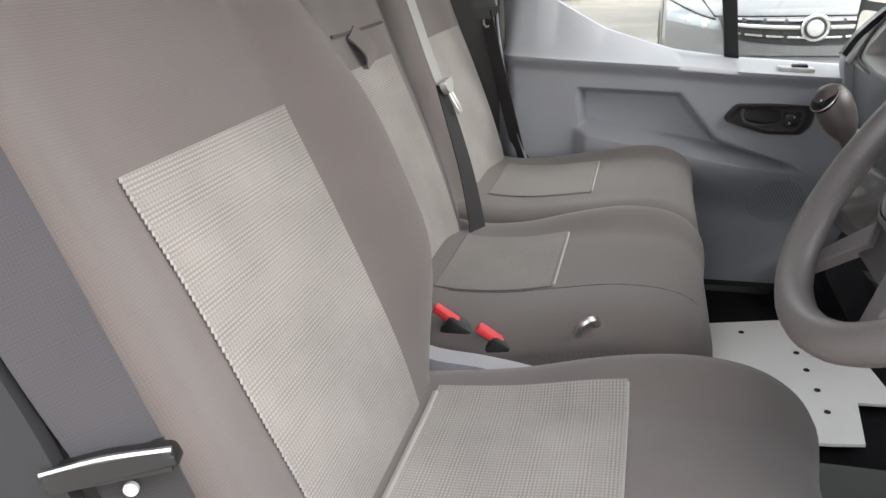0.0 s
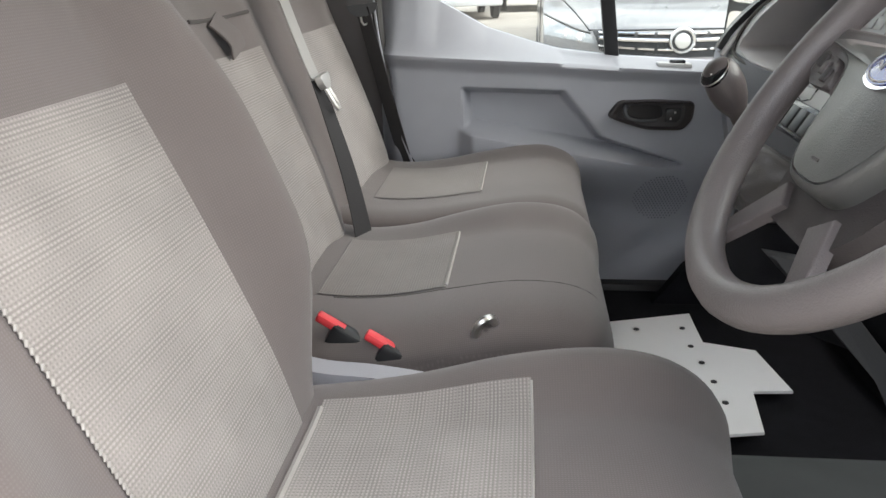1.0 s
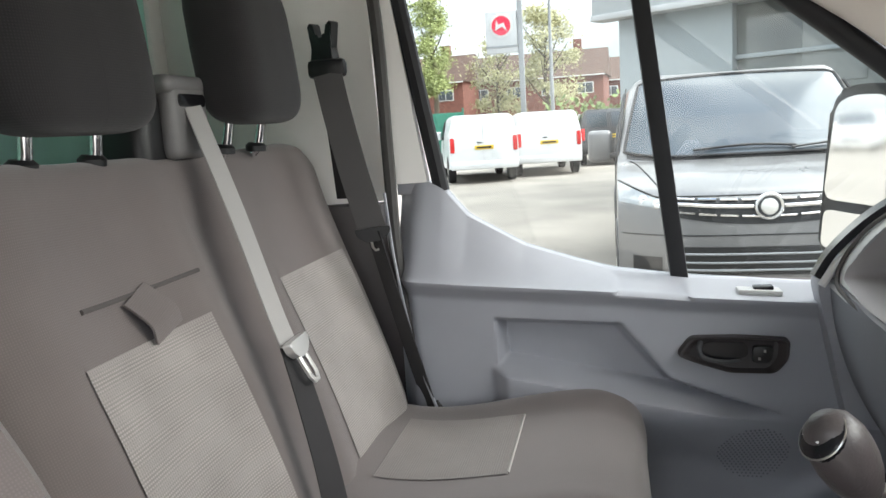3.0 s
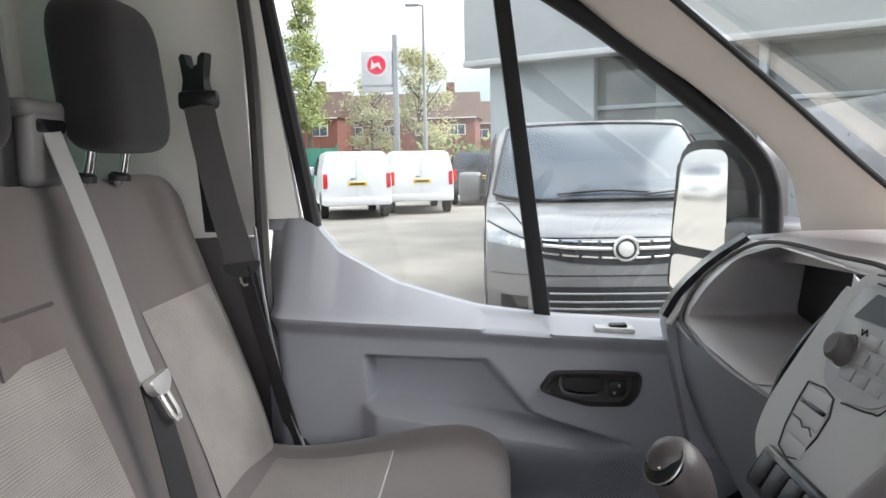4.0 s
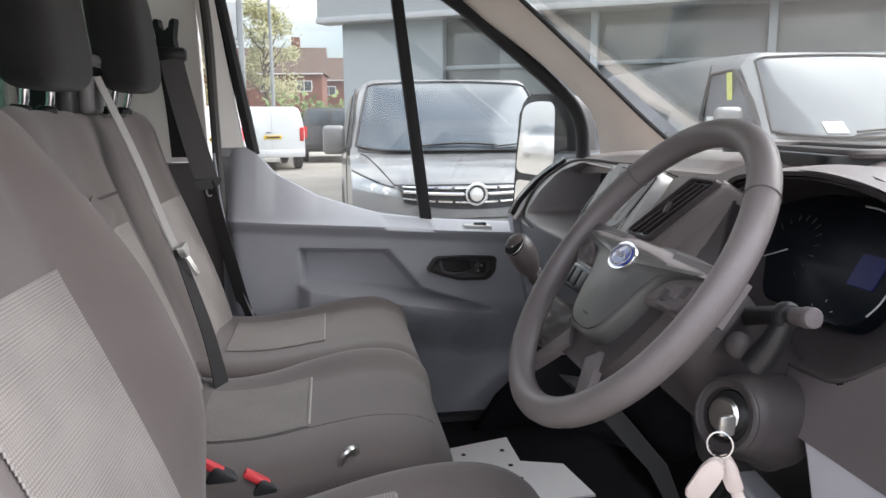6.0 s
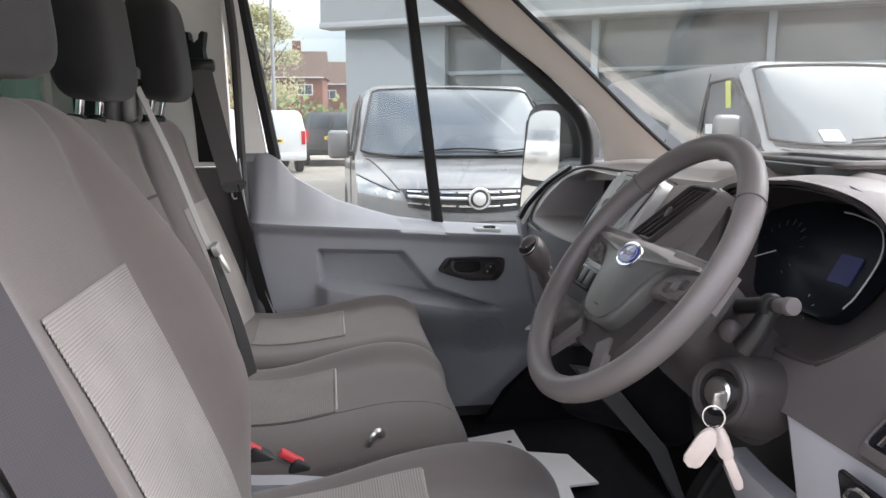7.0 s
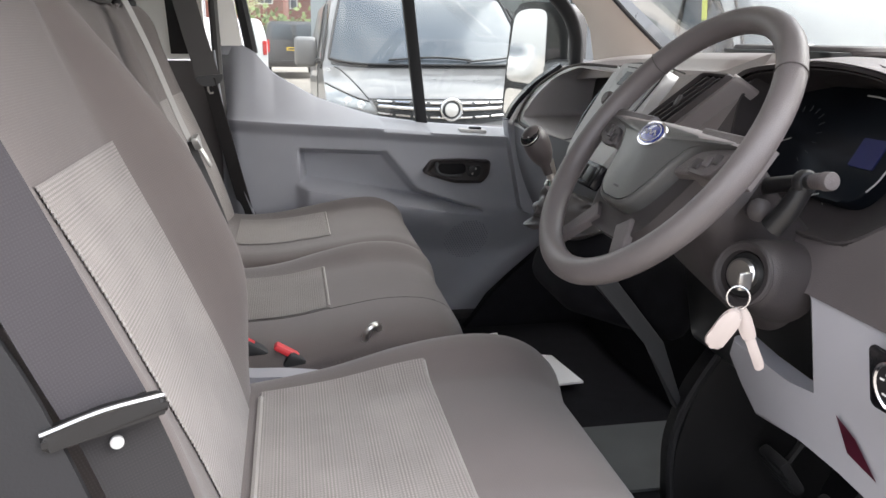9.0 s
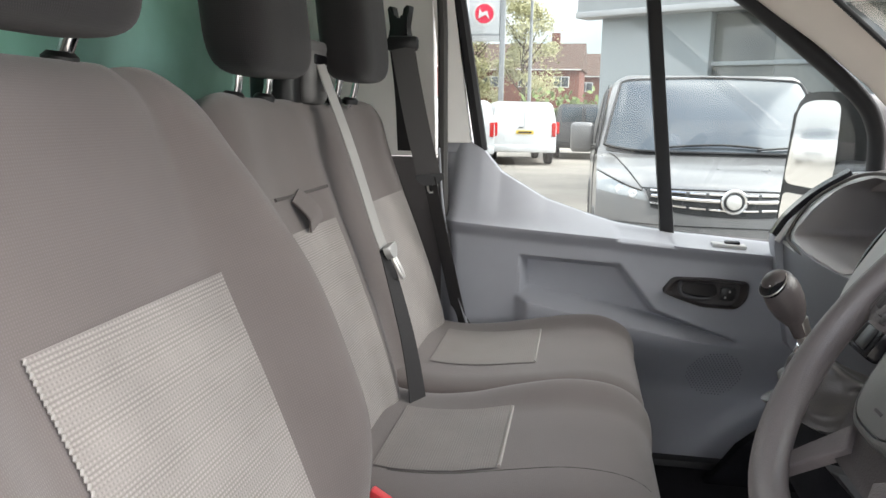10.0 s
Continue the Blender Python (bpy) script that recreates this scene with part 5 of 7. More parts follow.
    part("switch_ring", tube([sw @ Vector((-0.014 + 0.026 * math.cos(a), 0.003 + 0.030 * math.sin(a), 0.009)) for a in steps(0, 2 * math.pi, 29)[:-1]], 0.0022, 6, closed=True), CHROME, lb, "chrome ring")
    part("switch_knob", lathe([(0.024, 0), (0.022, 0.003), (0.0, 0.004)], sw @ Vector((-0.014, 0.003, 0.006)), sw.to_3x3() @ Vector((0, 0, 1)), 24), BLACK, lb)
    for a in (-1.1, -0.4, 0.4, 1.2, 2.4, 3.2, 4.0):
        part("switch_mark", box((0.005, 0.0022, 0.001), (0, 0, 0), 0, sw.to_3x3().to_4x4()), WHITE, lb, smooth=False).location = sw @ Vector((-0.014 + 0.016 * math.sin(a), 0.003 + 0.016 * math.cos(a), 0.0106))
    # open pocket between the panel and the dash end
    lip = spline([(0, y, z) for y, z in ((0.262, 0.78), (0.285, 0.86), (0.322, 0.925), (0.348, 0.955), (0.357, 0.985), (0.350, 1.015), (0.343, 1.045), (0.341, 1.085), (0.346, 1.125), (0.350, 1.165))], 81)

    def pocket(u, v):
        p = lip[round(80 * v)]
        y = p.y + (0.170 - p.y) * u
        deep = 0.075 * smooth(0.03, 0.42, u) * smooth(1.0, 0.93, u) * smooth(1.150, 1.010, p.z)
        round_off = 0.020 * (1 - math.sqrt(max(0.0, 1 - (1 - min(1.0, u / 0.12)) ** 2)))
        return Vector((knee_x(p.z) - 0.010 * smooth(1.150, 1.08, p.z) + 0.0035 * smooth(1.13, 1.15, p.z) + deep + round_off, y, p.z))
    own(grid_sheet(pocket, steps(0, 1, 61), steps(0, 1, 81), back=lambda u, v: pocket(u, v) + Vector((0.10, 0, 0))), "door_pocket", LILAC, "light grey open pocket")
    rl = bmesh.new()
    for y, z in ((0.419, 1.103), (0.404, 1.066), (0.363, 1.057), (0.391, 1.089)):
        rl.verts.new((knee_x(z) - 0.0035, y, z))
    rl.faces.new(rl.verts[:])
    bmesh.ops.solidify(rl, geom=rl.faces[:], thickness=0.003)
    own(rl, "release_slot", MAROON, "dark red bonnet release")
    # black column cover and knee area
    own(prism(rounded([(0.42, 1.22), (0.50, 1.26), (0.66, 1.12), (0.66, 1.00), (0.47, 0.985)], 0.03), 0.40, plane_at((0, 0.88, 0), (1, 0, 0), (0, 0, 1)), 0.02), "knee_cover", BLACK, "black cover under the column")
    # cup holder at the door end
    def curve(y):
        return lerp_table([(-0.08, 1.428), (0.0, 1.418), (0.05, 1.409), (0.09, 1.397), (0.118, 1.381), (0.149, 1.357), (0.168, 1.335), (0.206, 1.282), (0.256, 1.218)], y)

    def ending(u, v):
        y = u
        z = 0.74 + (curve(y) - 0.74) * v
        x = 0.335 + 0.10 * smooth(1.20, 0.80, z)
        shelf = smooth(0.235, 0.12, y) * smooth(1.200, 1.222, z) * smooth(1.305, 1.275, z)
        x -= 0.075 * shelf
        x += 0.13 * smooth(0.176, 0.190, y) * smooth(1.165, 1.140, z)
        x += 0.03 * smooth(0.03, 0.10, y) * smooth(0.20, 0.17, y) * smooth(1.19, 1.14, z)
        return Vector((x, y, z))
    end = own(grid_sheet(ending, steps(-0.08, 0.25, 100), steps(0, 1, 300), back=lambda u, v: ending(u, v) + Vector((0.03 + 0.075, 0, 0))), "end_panel", LILAC, "light grey dash end with a cup shelf")
    part("cup_ring", tube([(0.298 + 0.028 * math.cos(a), 0.062 + 0.046 * math.sin(a), 1.289 + 0.003 * math.cos(a)) for a in steps(0, 2 * math.pi, 29)[:-1]], 0.0014, 8, closed=True), LILAC, end)
    # darker disc paints the shade of the cup hollow
    part("cup_well", lathe([(0.027, 0), (0.0268, 0.004)], (0.298, 0.062, 1.285), (0, 0, 1), 24), GREY_SHADED, end)
    return dash


def stack_plane():
    up = Vector((0.46, 0, 0.89)).normalized()
    return Vector((0.402, 1.115, 1.325)), up


def bmesh_stack():
    o, up = stack_plane()
    pl = plane_at(o, (0, -1, 0), up)
    out = rounded([(-0.092, 0.085), (-0.070, 0.113), (0.10, 0.113), (0.122, 0.09), (0.100, -0.02), (0.078, -0.085), (0.03, -0.107), (-0.055, -0.107), (-0.100, -0.088), (-0.113, -0.050), (-0.106, 0.0)], 0.035)
    flat = spline([(x, y, 0) for x, y in out[::3]] + [(*out[0], 0)], 90)[:-1]
    return prism([(p.x, p.y) for p in flat], 0.06, pl @ Matrix.Translation((0, 0, -0.048)), 0.010, 3)


dash_frame()


# ---- steering wheel ----
WHEEL_AT, WHEEL_LEAN = (0.227, 0.591, 1.360), 37.0


def steering_wheel():
    a = radians(WHEEL_LEAN)
    m = plane_at(WHEEL_AT, (0, -1, 0), (math.sin(a), 0, math.cos(a)))
    m3 = m.to_3x3().to_4x4()
    w = thing("steering_wheel", "dark grey three-spoke steering wheel with a blue oval badge", "steering wheel", WHEEL_AT)

    def own(name, bm, mat, label="", parent=None):
        bmesh.ops.transform(bm, matrix=m3, verts=bm.verts)
        return part(name, bm, mat, parent or w, label)
    R = 0.1695
    ring = [(R * math.cos(t), R * math.sin(t), 0.0) for t in steps(0, 2 * math.pi, 73)[:-1]]
    bm = tube(ring, 0.0150, 14, closed=True)
    own("rim", bm, WHEELSKIN, "dark stitched rim")
    for t in (radians(38), radians(142)):
        q = [(R * math.cos(t) + 0.0153 * math.cos(b) * math.cos(t), R * math.sin(t) + 0.0153 * math.cos(b) * math.sin(t), 0.0153 * math.sin(b)) for b in steps(0, 2 * math.pi, 17)[:-1]]
        own("rim_joint", tube(q, 0.0008, 4, closed=True), SEAM)
    # airbag cover: a domed shield
    half = [(0.0, 0.037), (0.04, 0.0365), (0.085, 0.034), (0.140, 0.030), (0.150, 0.020), (0.112, 0.014), (0.084, 0.006), (0.066, -0.018), (0.056, -0.048), (0.040, -0.074), (0.022, -0.083)]
    shield = rounded(half[:1] + half[1:] + [(-x, y) for x, y in half[:0:-1]], 0.012, 5)
    bm = bmesh.new()
    rings = []
    for k, (s, h) in enumerate(((1.0, -0.028), (1.0, -0.001), (0.985, 0.0035), (0.955, 0.0055), (0.935, 0.0060), (0.929, 0.0030), (0.921, 0.0030), (0.914, 0.0064), (0.6, 0.0098), (0.3, 0.0118), (0.1, 0.0124))):
        rings.append([bm.verts.new((x * s, y * s, h - 1.1 * max(0.0, y * s - 0.018))) for x, y in shield])
    for p, q in zip(rings, rings[1:]):
        for i in range(len(shield)):
            j = (i + 1) % len(shield)
            bm.faces.new((p[i], p[j], q[j], q[i]))
    bm.faces.new(rings[-1])
    bm.faces.new(rings[0][::-1])
    # upward faces take the lighter copy, painting in light from above
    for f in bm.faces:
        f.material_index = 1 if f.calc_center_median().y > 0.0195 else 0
    cover = own("airbag_cover", bm, AIRBAG, "dark moulded airbag cover, top faces coloured as lit")
    cover.data.materials.append(HUB_LIT)
    for k in range(2):
        own("cover_lettering", box((0.016 - 0.004 * k, 0.0022, 0.0006), (0.0, -0.058 - 0.005 * k, 0.0082), 0), COLUMN)
    # spokes
    def spoke(x0, y0, x1, y1, w0, w1, name, mat, low=-0.022, thick=0.024):
        d = Vector((x1 - x0, y1 - y0)).normalized()
        s = Vector((-d.y, d.x))
        pts = [(x0 + s.x * w0, y0 + s.y * w0), (x0 - s.x * w0, y0 - s.y * w0), (x1 - s.x * w1, y1 - s.y * w1), (x1 + s.x * w1, y1 + s.y * w1)]
        return own(name, prism(pts, thick, Matrix.Translation((0, 0, low)), thick * 0.25, 3), mat)
    spoke(0.06, 0.006, 0.163, 0.014, 0.030, 0.022, "spoke", WHEELSKIN, -0.026)
    spoke(-0.06, 0.006, -0.163, 0.014, 0.030, 0.022, "spoke", WHEELSKIN, -0.026)
    spoke(0.036, -0.092, 0.080, -0.147, 0.012, 0.009, "spoke", DASH, -0.018, 0.010)
    spoke(-0.036, -0.092, -0.080, -0.147, 0.012, 0.009, "spoke", DASH, -0.018, 0.010)
    own("lower_bezel", prism(rounded([(-0.10, 0.01), (0.10, 0.01), (0.086, -0.04), (0.072, -0.085), (0.048, -0.112), (-0.048, -0.112), (-0.072, -0.085), (-0.086, -0.04)], 0.015), 0.022, Matrix.Translation((0, 0, -0.036)), 0.006), COLUMN, "dark hub moulding")
    for s in (-1, 1):
        pod = own("button_pod", prism(rounded([(s * 0.086, -0.018), (s * 0.134, -0.018), (s * 0.148, 0.012), (s * 0.100, 0.006)], 0.010), 0.008, Matrix.Translation((0, 0, -0.006)), 0.003), DASH)
        for i, (px, py) in enumerate(((0.104, -0.008), (0.130, 0.002), (0.117, -0.003))):
            own("button", box((0.011, 0.012, 0.004), (s * px, py, 0.0025), 0.002), COLUMN if i != 2 else DASH, "", pod)
    # oval badge
    el = [(0.0250 * math.cos(t), 0.0132 * math.sin(t)) for t in steps(0, 2 * math.pi, 37)[:-1]]
    bd = own("badge", prism([(x * 1.12, y * 1.22 + 0.006) for x, y in el], 0.003, Matrix.Translation((0, 0, 0.0110)), 0.001), CHROME, "chrome rimmed oval badge")
    own("badge_face", prism([(x, y + 0.006) for x, y in el], 0.0012, Matrix.Translation((0, 0, 0.0137)), 0.0004), BLUE, "blue oval field", bd)
    own("badge_line", tube([(x * 0.86, y * 0.84 + 0.006, 0.0150) for x, y in el], 0.0007, 5, closed=True), SILVER, "fine bright inner line", bd)
    own("badge_mark", tube([(0.0016 * k - 0.0144, 0.0062 + 0.0024 * math.sin(1.0 * k), 0.0153) for k in range(19)], 0.0009, 5, 60), SILVER, "bright wavy mark", bd)
    # column shroud, stalks and lock
    col = thing("steering_column", "dark plastic steering column shroud with stalks and ignition lock", "steering column", WHEEL_AT)

    def cown(name, bm, mat, label="", parent=None):
        bmesh.ops.transform(bm, matrix=m3, verts=bm.verts)
        return part(name, bm, mat, parent or col, label)
    rings = []
    bm = bmesh.new()
    for hx, hy, h, oy in ((0.060, 0.042, -0.036, 0.0), (0.092, 0.054, -0.044, -0.006), (0.100, 0.058, -0.072, -0.008), (0.086, 0.060, -0.10, -0.012), (0.074, 0.062, -0.13, -0.02), (0.068, 0.062, -0.24, -0.03)):
        rings.append([bm.verts.new((math.copysign(abs(math.cos(t)) ** 0.6, math.cos(t)) * hx, math.copysign(abs(math.sin(t)) ** 0.6, math.sin(t)) * hy + oy, h)) for t in steps(0, 2 * math.pi, 33)[:-1]])
    for p, q in zip(rings, rings[1:]):
        for i in range(32):
            bm.faces.new((p[i], p[(i + 1) % 32], q[(i + 1) % 32], q[i]))
    bm.faces.new(rings[0][::-1])
    bm.faces.new(rings[-1])
    cown("shroud", bm, COLUMN)
    for s in (-1, 1):
        st = cown("stalk", tube([(s * 0.085, 0.022, -0.085), (s * 0.13, 0.034, -0.080), (s * 0.17, 0.040, -0.074)], lambda q: 0.009 - 0.002 * q, 10, 12), BLACK, "black control stalk")
        cown("stalk_end", lathe([(0.007, 0), (0.0080, 0.003), (0.0082, 0.016), (0.0092, 0.018), (0.0090, 0.027), (0.0080, 0.0285), (0, 0.029)], (s * 0.158, 0.039, -0.076), (s, 0.12, 0.15), 18), DASH, "", st)
        cown("stalk_collar", lathe([(0.010, 0), (0.0125, 0.003), (0.0125, 0.010), (0.010, 0.013)], (s * 0.140, 0.036, -0.079), (s, 0.12, 0.15), 16), BLACK, "", st)
    cown("stalk_boot", tube([(0.128, -0.012, -0.095), (0.140, 0.012, -0.088), (0.146, 0.034, -0.080)], lambda q: 0.013 - 0.003 * q, 10, 10), BLACK, "black stalk boot")
    cown("adjuster_knob", lathe([(0.008, 0), (0.012, 0.003), (0.012, 0.012), (0.008, 0.016), (0, 0.017)], (0.108, -0.004, -0.082), (0.9, -0.1, 0.4), 18), COLUMN, "small round knob")
    # ignition lock
    ig = (0.286, 0.488, 1.237)
    lk = part("lock_surround", lathe([(0.046, -0.07), (0.039, -0.012), (0.035, 0.0), (0.031, 0.003), (0.026, 0.001), (0.024, -0.006), (0.0, -0.006)], Vector(ig) - Vector(WHEEL_AT), (-0.88, -0.32, 0.25), 32), COLUMN, col, "round ignition lock surround")
    lf = frame_of((-0.88, -0.32, 0.25)).to_3x3()
    part("lock_ring", tube([Vector(ig) - Vector(WHEEL_AT) + lf @ Vector((0.033 * math.cos(t), 0.033 * math.sin(t), 0.001)) for t in steps(0, 2 * math.pi, 33)[:-1]], 0.0034, 8, closed=True), COLUMN, lk, "grey ring")
    part("lock_barrel", lathe([(0.017, -0.004), (0.017, 0.004), (0.014, 0.007), (0.0, 0.007)], Vector(ig) - Vector(WHEEL_AT), (-0.88, -0.32, 0.25), 24), STEEL, lk, "metal lock barrel")
    part("lock_face", lathe([(0.0245, -0.005), (0.023, -0.003), (0.0, -0.003)], Vector(ig) - Vector(WHEEL_AT), (-0.88, -0.32, 0.25), 24), BLACK, lk, "black lock face")
    keys = thing("keys", "ignition key with two cream tags hanging from the lock", "keys", (ig[0] + 0.012, ig[1] - 0.013, ig[2] + 0.004))
    part("key_head", box((0.016, 0.006, 0.020), (-0.024, -0.010, -0.004), 0.003), STEEL, keys, "bright metal key head")
    part("key_ring", tube([(-0.034 + 0.009 * math.cos(t), -0.018 - 0.006 * math.cos(t), -0.018 + 0.012 * math.sin(t)) for t in steps(0, 2 * math.pi, 21)[:-1]], 0.0011, 5, closed=True), CHROME, keys, "steel split ring")
    tag = plane_at((-0.034, -0.020, -0.030), (0.86, -0.5, 0), (0, 0, 1))
    part("fob", prism(rounded([(-0.0095, -0.048), (0.0095, -0.048), (0.010, -0.012), (0.005, 0.0), (-0.005, 0.0), (-0.010, -0.012)], 0.008), 0.008, tag @ Matrix.Rotation(radians(-28), 4, "Z"), 0.003), TAG, keys, "cream plastic fob")
    kt = tag @ Matrix.Translation((0.002, 0, -0.010)) @ Matrix.Rotation(radians(22), 4, "Z")
    sk = part("spare_key", prism(rounded([(-0.007, -0.036), (0.007, -0.036), (0.008, -0.012), (0.005, 0.0), (-0.005, 0.0), (-0.008, -0.012)], 0.005), 0.006, kt, 0.002), TAG, keys, "cream key grip")
    part("key_blade", prism(rounded([(-0.004, -0.070), (0.004, -0.070), (0.0062, -0.063), (0.005, -0.034), (-0.005, -0.034)], 0.0025), 0.004, kt @ Matrix.Translation((0, 0, 0.001)), 0.001), TAG, sk)


steering_wheel()


# ---- gear lever, floor things ----
def small_cab_things():
    g = thing("gear_lever", "dark gear knob on a metal stalk above a black gaiter", "gear lever", (0.30, 1.0, 1.13))

    def boot(u, v):
        a = 2 * math.pi * u
        r = lerp_table([(0, 0.074), (0.12, 0.082), (0.22, 0.078), (0.45, 0.060), (0.7, 0.042), (0.85, 0.028), (1, 0.015)], v)
        r *= 1 + (0.20 * math.sin(3 * a + 5 * v) + 0.14 * math.sin(5 * a - 9 * v + 1)) * math.sin(math.pi * v) + 0.05 * math.sin(22 * v)
        return Vector((r * math.cos(a) - 0.045 * v ** 1.3, r * 0.85 * math.sin(a), 0.030 + 0.075 * v + 0.006 * math.sin(4 * a) * (1 - v)))
    part("gaiter", grid_sheet(boot, steps(0, 1, 49), steps(0, 1, 34)), GAITER, g, "soft folded dark gaiter")
    part("collar", lathe([(0.011, 0), (0.016, 0.005), (0.016, 0.014), (0.010, 0.02)], (-0.044, -0.006, 0.100), (-0.40, -0.08, 1), 18), CHROME, g, "chrome collar")
    part("stalk", tube([(-0.048, -0.006, 0.11), (-0.062, -0.012, 0.15)], 0.009, 10), STEEL, g)
    ax = Vector((-0.46, -0.10, 0.88)).normalized()
    k = part("knob", lathe([(0.0088, 0.0), (0.0095, 0.016), (0.0140, 0.023), (0.0188, 0.034), (0.0216, 0.048), (0.0218, 0.058), (0.0210, 0.068), (0.0168, 0.079), (0.0100, 0.085), (0.0, 0.0865)], (-0.058, -0.010, 0.128), ax, 28), KNOB, g, "dark rounded knob")
    cn = Vector((-0.74, -0.30, 0.60)).normalized()
    turn = frame_of(cn).to_quaternion().to_matrix().to_4x4()
    cap = Matrix.Translation(Vector((-0.058, -0.010, 0.128)) + ax * 0.061 + cn * 0.0168) @ turn
    part("knob_cap", lathe([(0.0186, -0.012), (0.0182, 0.0), (0.0135, 0.0036), (0.0, 0.0050)], cap.translation, cn, 24), GLOSS, k, "black shift pattern cap")
    part("knob_ring", tube([cap.translation + frame_of(cn).to_3x3() @ Vector((0.0186 * math.cos(t), 0.0186 * math.sin(t), -0.001)) for t in steps(0, 2 * math.pi, 25)[:-1]], 0.0008, 6, closed=True), STEEL, k)
    for dx in (-0.007, 0, 0.007):
        part("pattern_line", box((0.0020, 0.014, 0.001), (0, 0, 0), 0, turn), WHITE, k, smooth=False).location = cap @ Vector((dx, 0, 0.0052))
    part("pattern_line", box((0.0155, 0.0016, 0.001), (0, 0, 0), 0, turn), WHITE, k, smooth=False).location = cap @ Vector((0, 0, 0.0054))
    con = thing("gear_console", "dark plastic console carrying the gear lever under the dash", "console", (0.40, 1.04, 1.085))
    part("body", box((0.26, 0.22, 0.16), (0.0, 0.0, -0.02), 0.04, Matrix.Rotation(radians(20), 4, "Y"), 4), CARPET, con)
    row = part("switch_panel", box((0.02, 0.15, 0.045), (-0.055, 0.055, 0.155), 0.005, Matrix.Rotation(radians(30), 4, "Y")), GLOSS, con, "black switch panel")
    for k in range(4):
        part("switch", box((0.006, 0.026, 0.030), (-0.0645, 0.008 + 0.032 * k, 0.1605), 0.002, Matrix.Rotation(radians(30), 4, "Y")), BLACK, row)
    # white perforated sheet on the floor
    sh = thing("floor_sheet", "white floor sheet with black holes lying in the footwell", "floor sheet", (0.30, 1.45, FLOOR_Z))
    out = [(0.155, 1.65), (0.365, 1.71), (0.365, 1.565), (0.465, 1.535), (0.490, 1.375), (0.415, 1.37), (0.40, 1.235), (0.345, 1.225), (0.10, 1.20), (0.08, 1.50)]
    part("sheet", prism([(x - 0.30, y - 1.45) for x, y in out], 0.006, Matrix.Translation((0, 0, 0.018)), 0.001), WHITE, sh, smooth=False)
    for x, y in ((0.335, 1.63), (0.337, 1.545), (0.345, 1.475), (0.352, 1.40), (0.356, 1.325), (0.235, 1.62)):
        part("hole", lathe([(0.006, 0.0), (0.006, 0.002)], (x - 0.30, y - 1.45, 0.0235), (0, 0, 1), 12), RUBBER, sh)
    # centre console's side down to the floor, and the bare floor beside it
    side = [(0.455, FLOOR_Z), (0.445, 0.80), (0.470, 0.90), (0.56, 1.04), (0.76, 1.04), (0.76, FLOOR_Z)]
    cs = thing("console_side", "black plastic console side standing on the cab floor", "console", (0.6, 0.88, FLOOR_Z))
    part("panel", prism([(x - 0.6, z - FLOOR_Z) for x, z in rounded(side, 0.03)], 0.05, plane_at((0, 0.025, 0), (1, 0, 0), (0, 0, 1)), 0.008), BLACK, cs)
    part("edge_strip", tube([(x - 0.6 - 0.004, -0.018, z - FLOOR_Z) for x, z in ((0.457, FLOOR_Z + 0.02), (0.446, 0.80), (0.470, 0.895), (0.545, 1.02))], 0.007, 6, 20), RUBBER, cs, "black rubber edge strip")
    fp = thing("floor_mat", "grey rubber mat on the floor between the seats", "floor mat", (0.36, 1.08, FLOOR_Z))
    part("mat", prism(rounded([(-0.28, -0.13), (0.27, -0.13), (0.27, 0.11), (-0.28, 0.11)], 0.02), 0.006, Matrix.Translation((0, 0, 0.001)), 0.002), MATGREY, fp)
    dm = thing("floor_mat", "dark rubber mat in the driver's footwell", "floor mat", (0.42, 0.60, FLOOR_Z))
    part("mat", prism(rounded([(-0.17, -0.25), (0.26, -0.25), (0.26, 0.24), (-0.17, 0.24)], 0.03), 0.006, Matrix.Translation((0, 0, 0.001)), 0.002), RUBBERMAT, dm)
    # pedals
    for x, y in ((0.62, 0.66), (0.62, 0.81)):
        p = thing("pedal", "black rubber pedal in the driver's footwell", "pedal", (x, y, 0.775), "pedals")
        part("pad", box((0.02, 0.065, 0.075), (0, 0, 0), 0.006, Matrix.Rotation(radians(-35), 4, "Y")), RUBBER, p)
        for k in range(4):
            part("rib", box((0.006, 0.055, 0.005), Matrix.Rotation(radians(-35), 4, "Y") @ Vector((-0.011, 0, -0.024 + 0.016 * k)), 0.001, Matrix.Rotation(radians(-35), 4, "Y")), RUBBER, p)
        part("arm", tube([(0.008, 0, 0.01), (0.08, 0, 0.12), (0.14, 0, 0.22)], 0.008, 8), BLACK, p)


small_cab_things()


# ---- outside ----
ASPHALT = material("pale_worn_asphalt", (0.235, 0.212, 0.185), 0.95, vary=0.22, scale=0.6, grain=0.8, grain_scale=60)
VAN_GREY = material("dark_grey_metallic_paint", (0.150, 0.148, 0.150), 0.3, 0.3, vary=0.04, coat=0.6)
VAN_SILVER = material("silver_grey_paint", (0.204, 0.208, 0.212), 0.3, 0.3, vary=0.04, coat=0.6)
VAN_WHITE = material("white_van_paint", (0.68, 0.69, 0.70), 0.35, vary=0.04, coat=0.4)
VAN_DARK = material("near_black_paint", (0.05, 0.05, 0.055), 0.3, 0.2, vary=0.05, coat=0.6)
CARGLASS = material("sky_reflecting_vehicle_glass", (0.070, 0.083, 0.096), 0.17, 0.32, vary=0.12, scale=0.8, coat=0.1)
LAMP = material("headlamp_lens", (0.27, 0.285, 0.295), 0.12, 0.2, vary=0.2, scale=9)
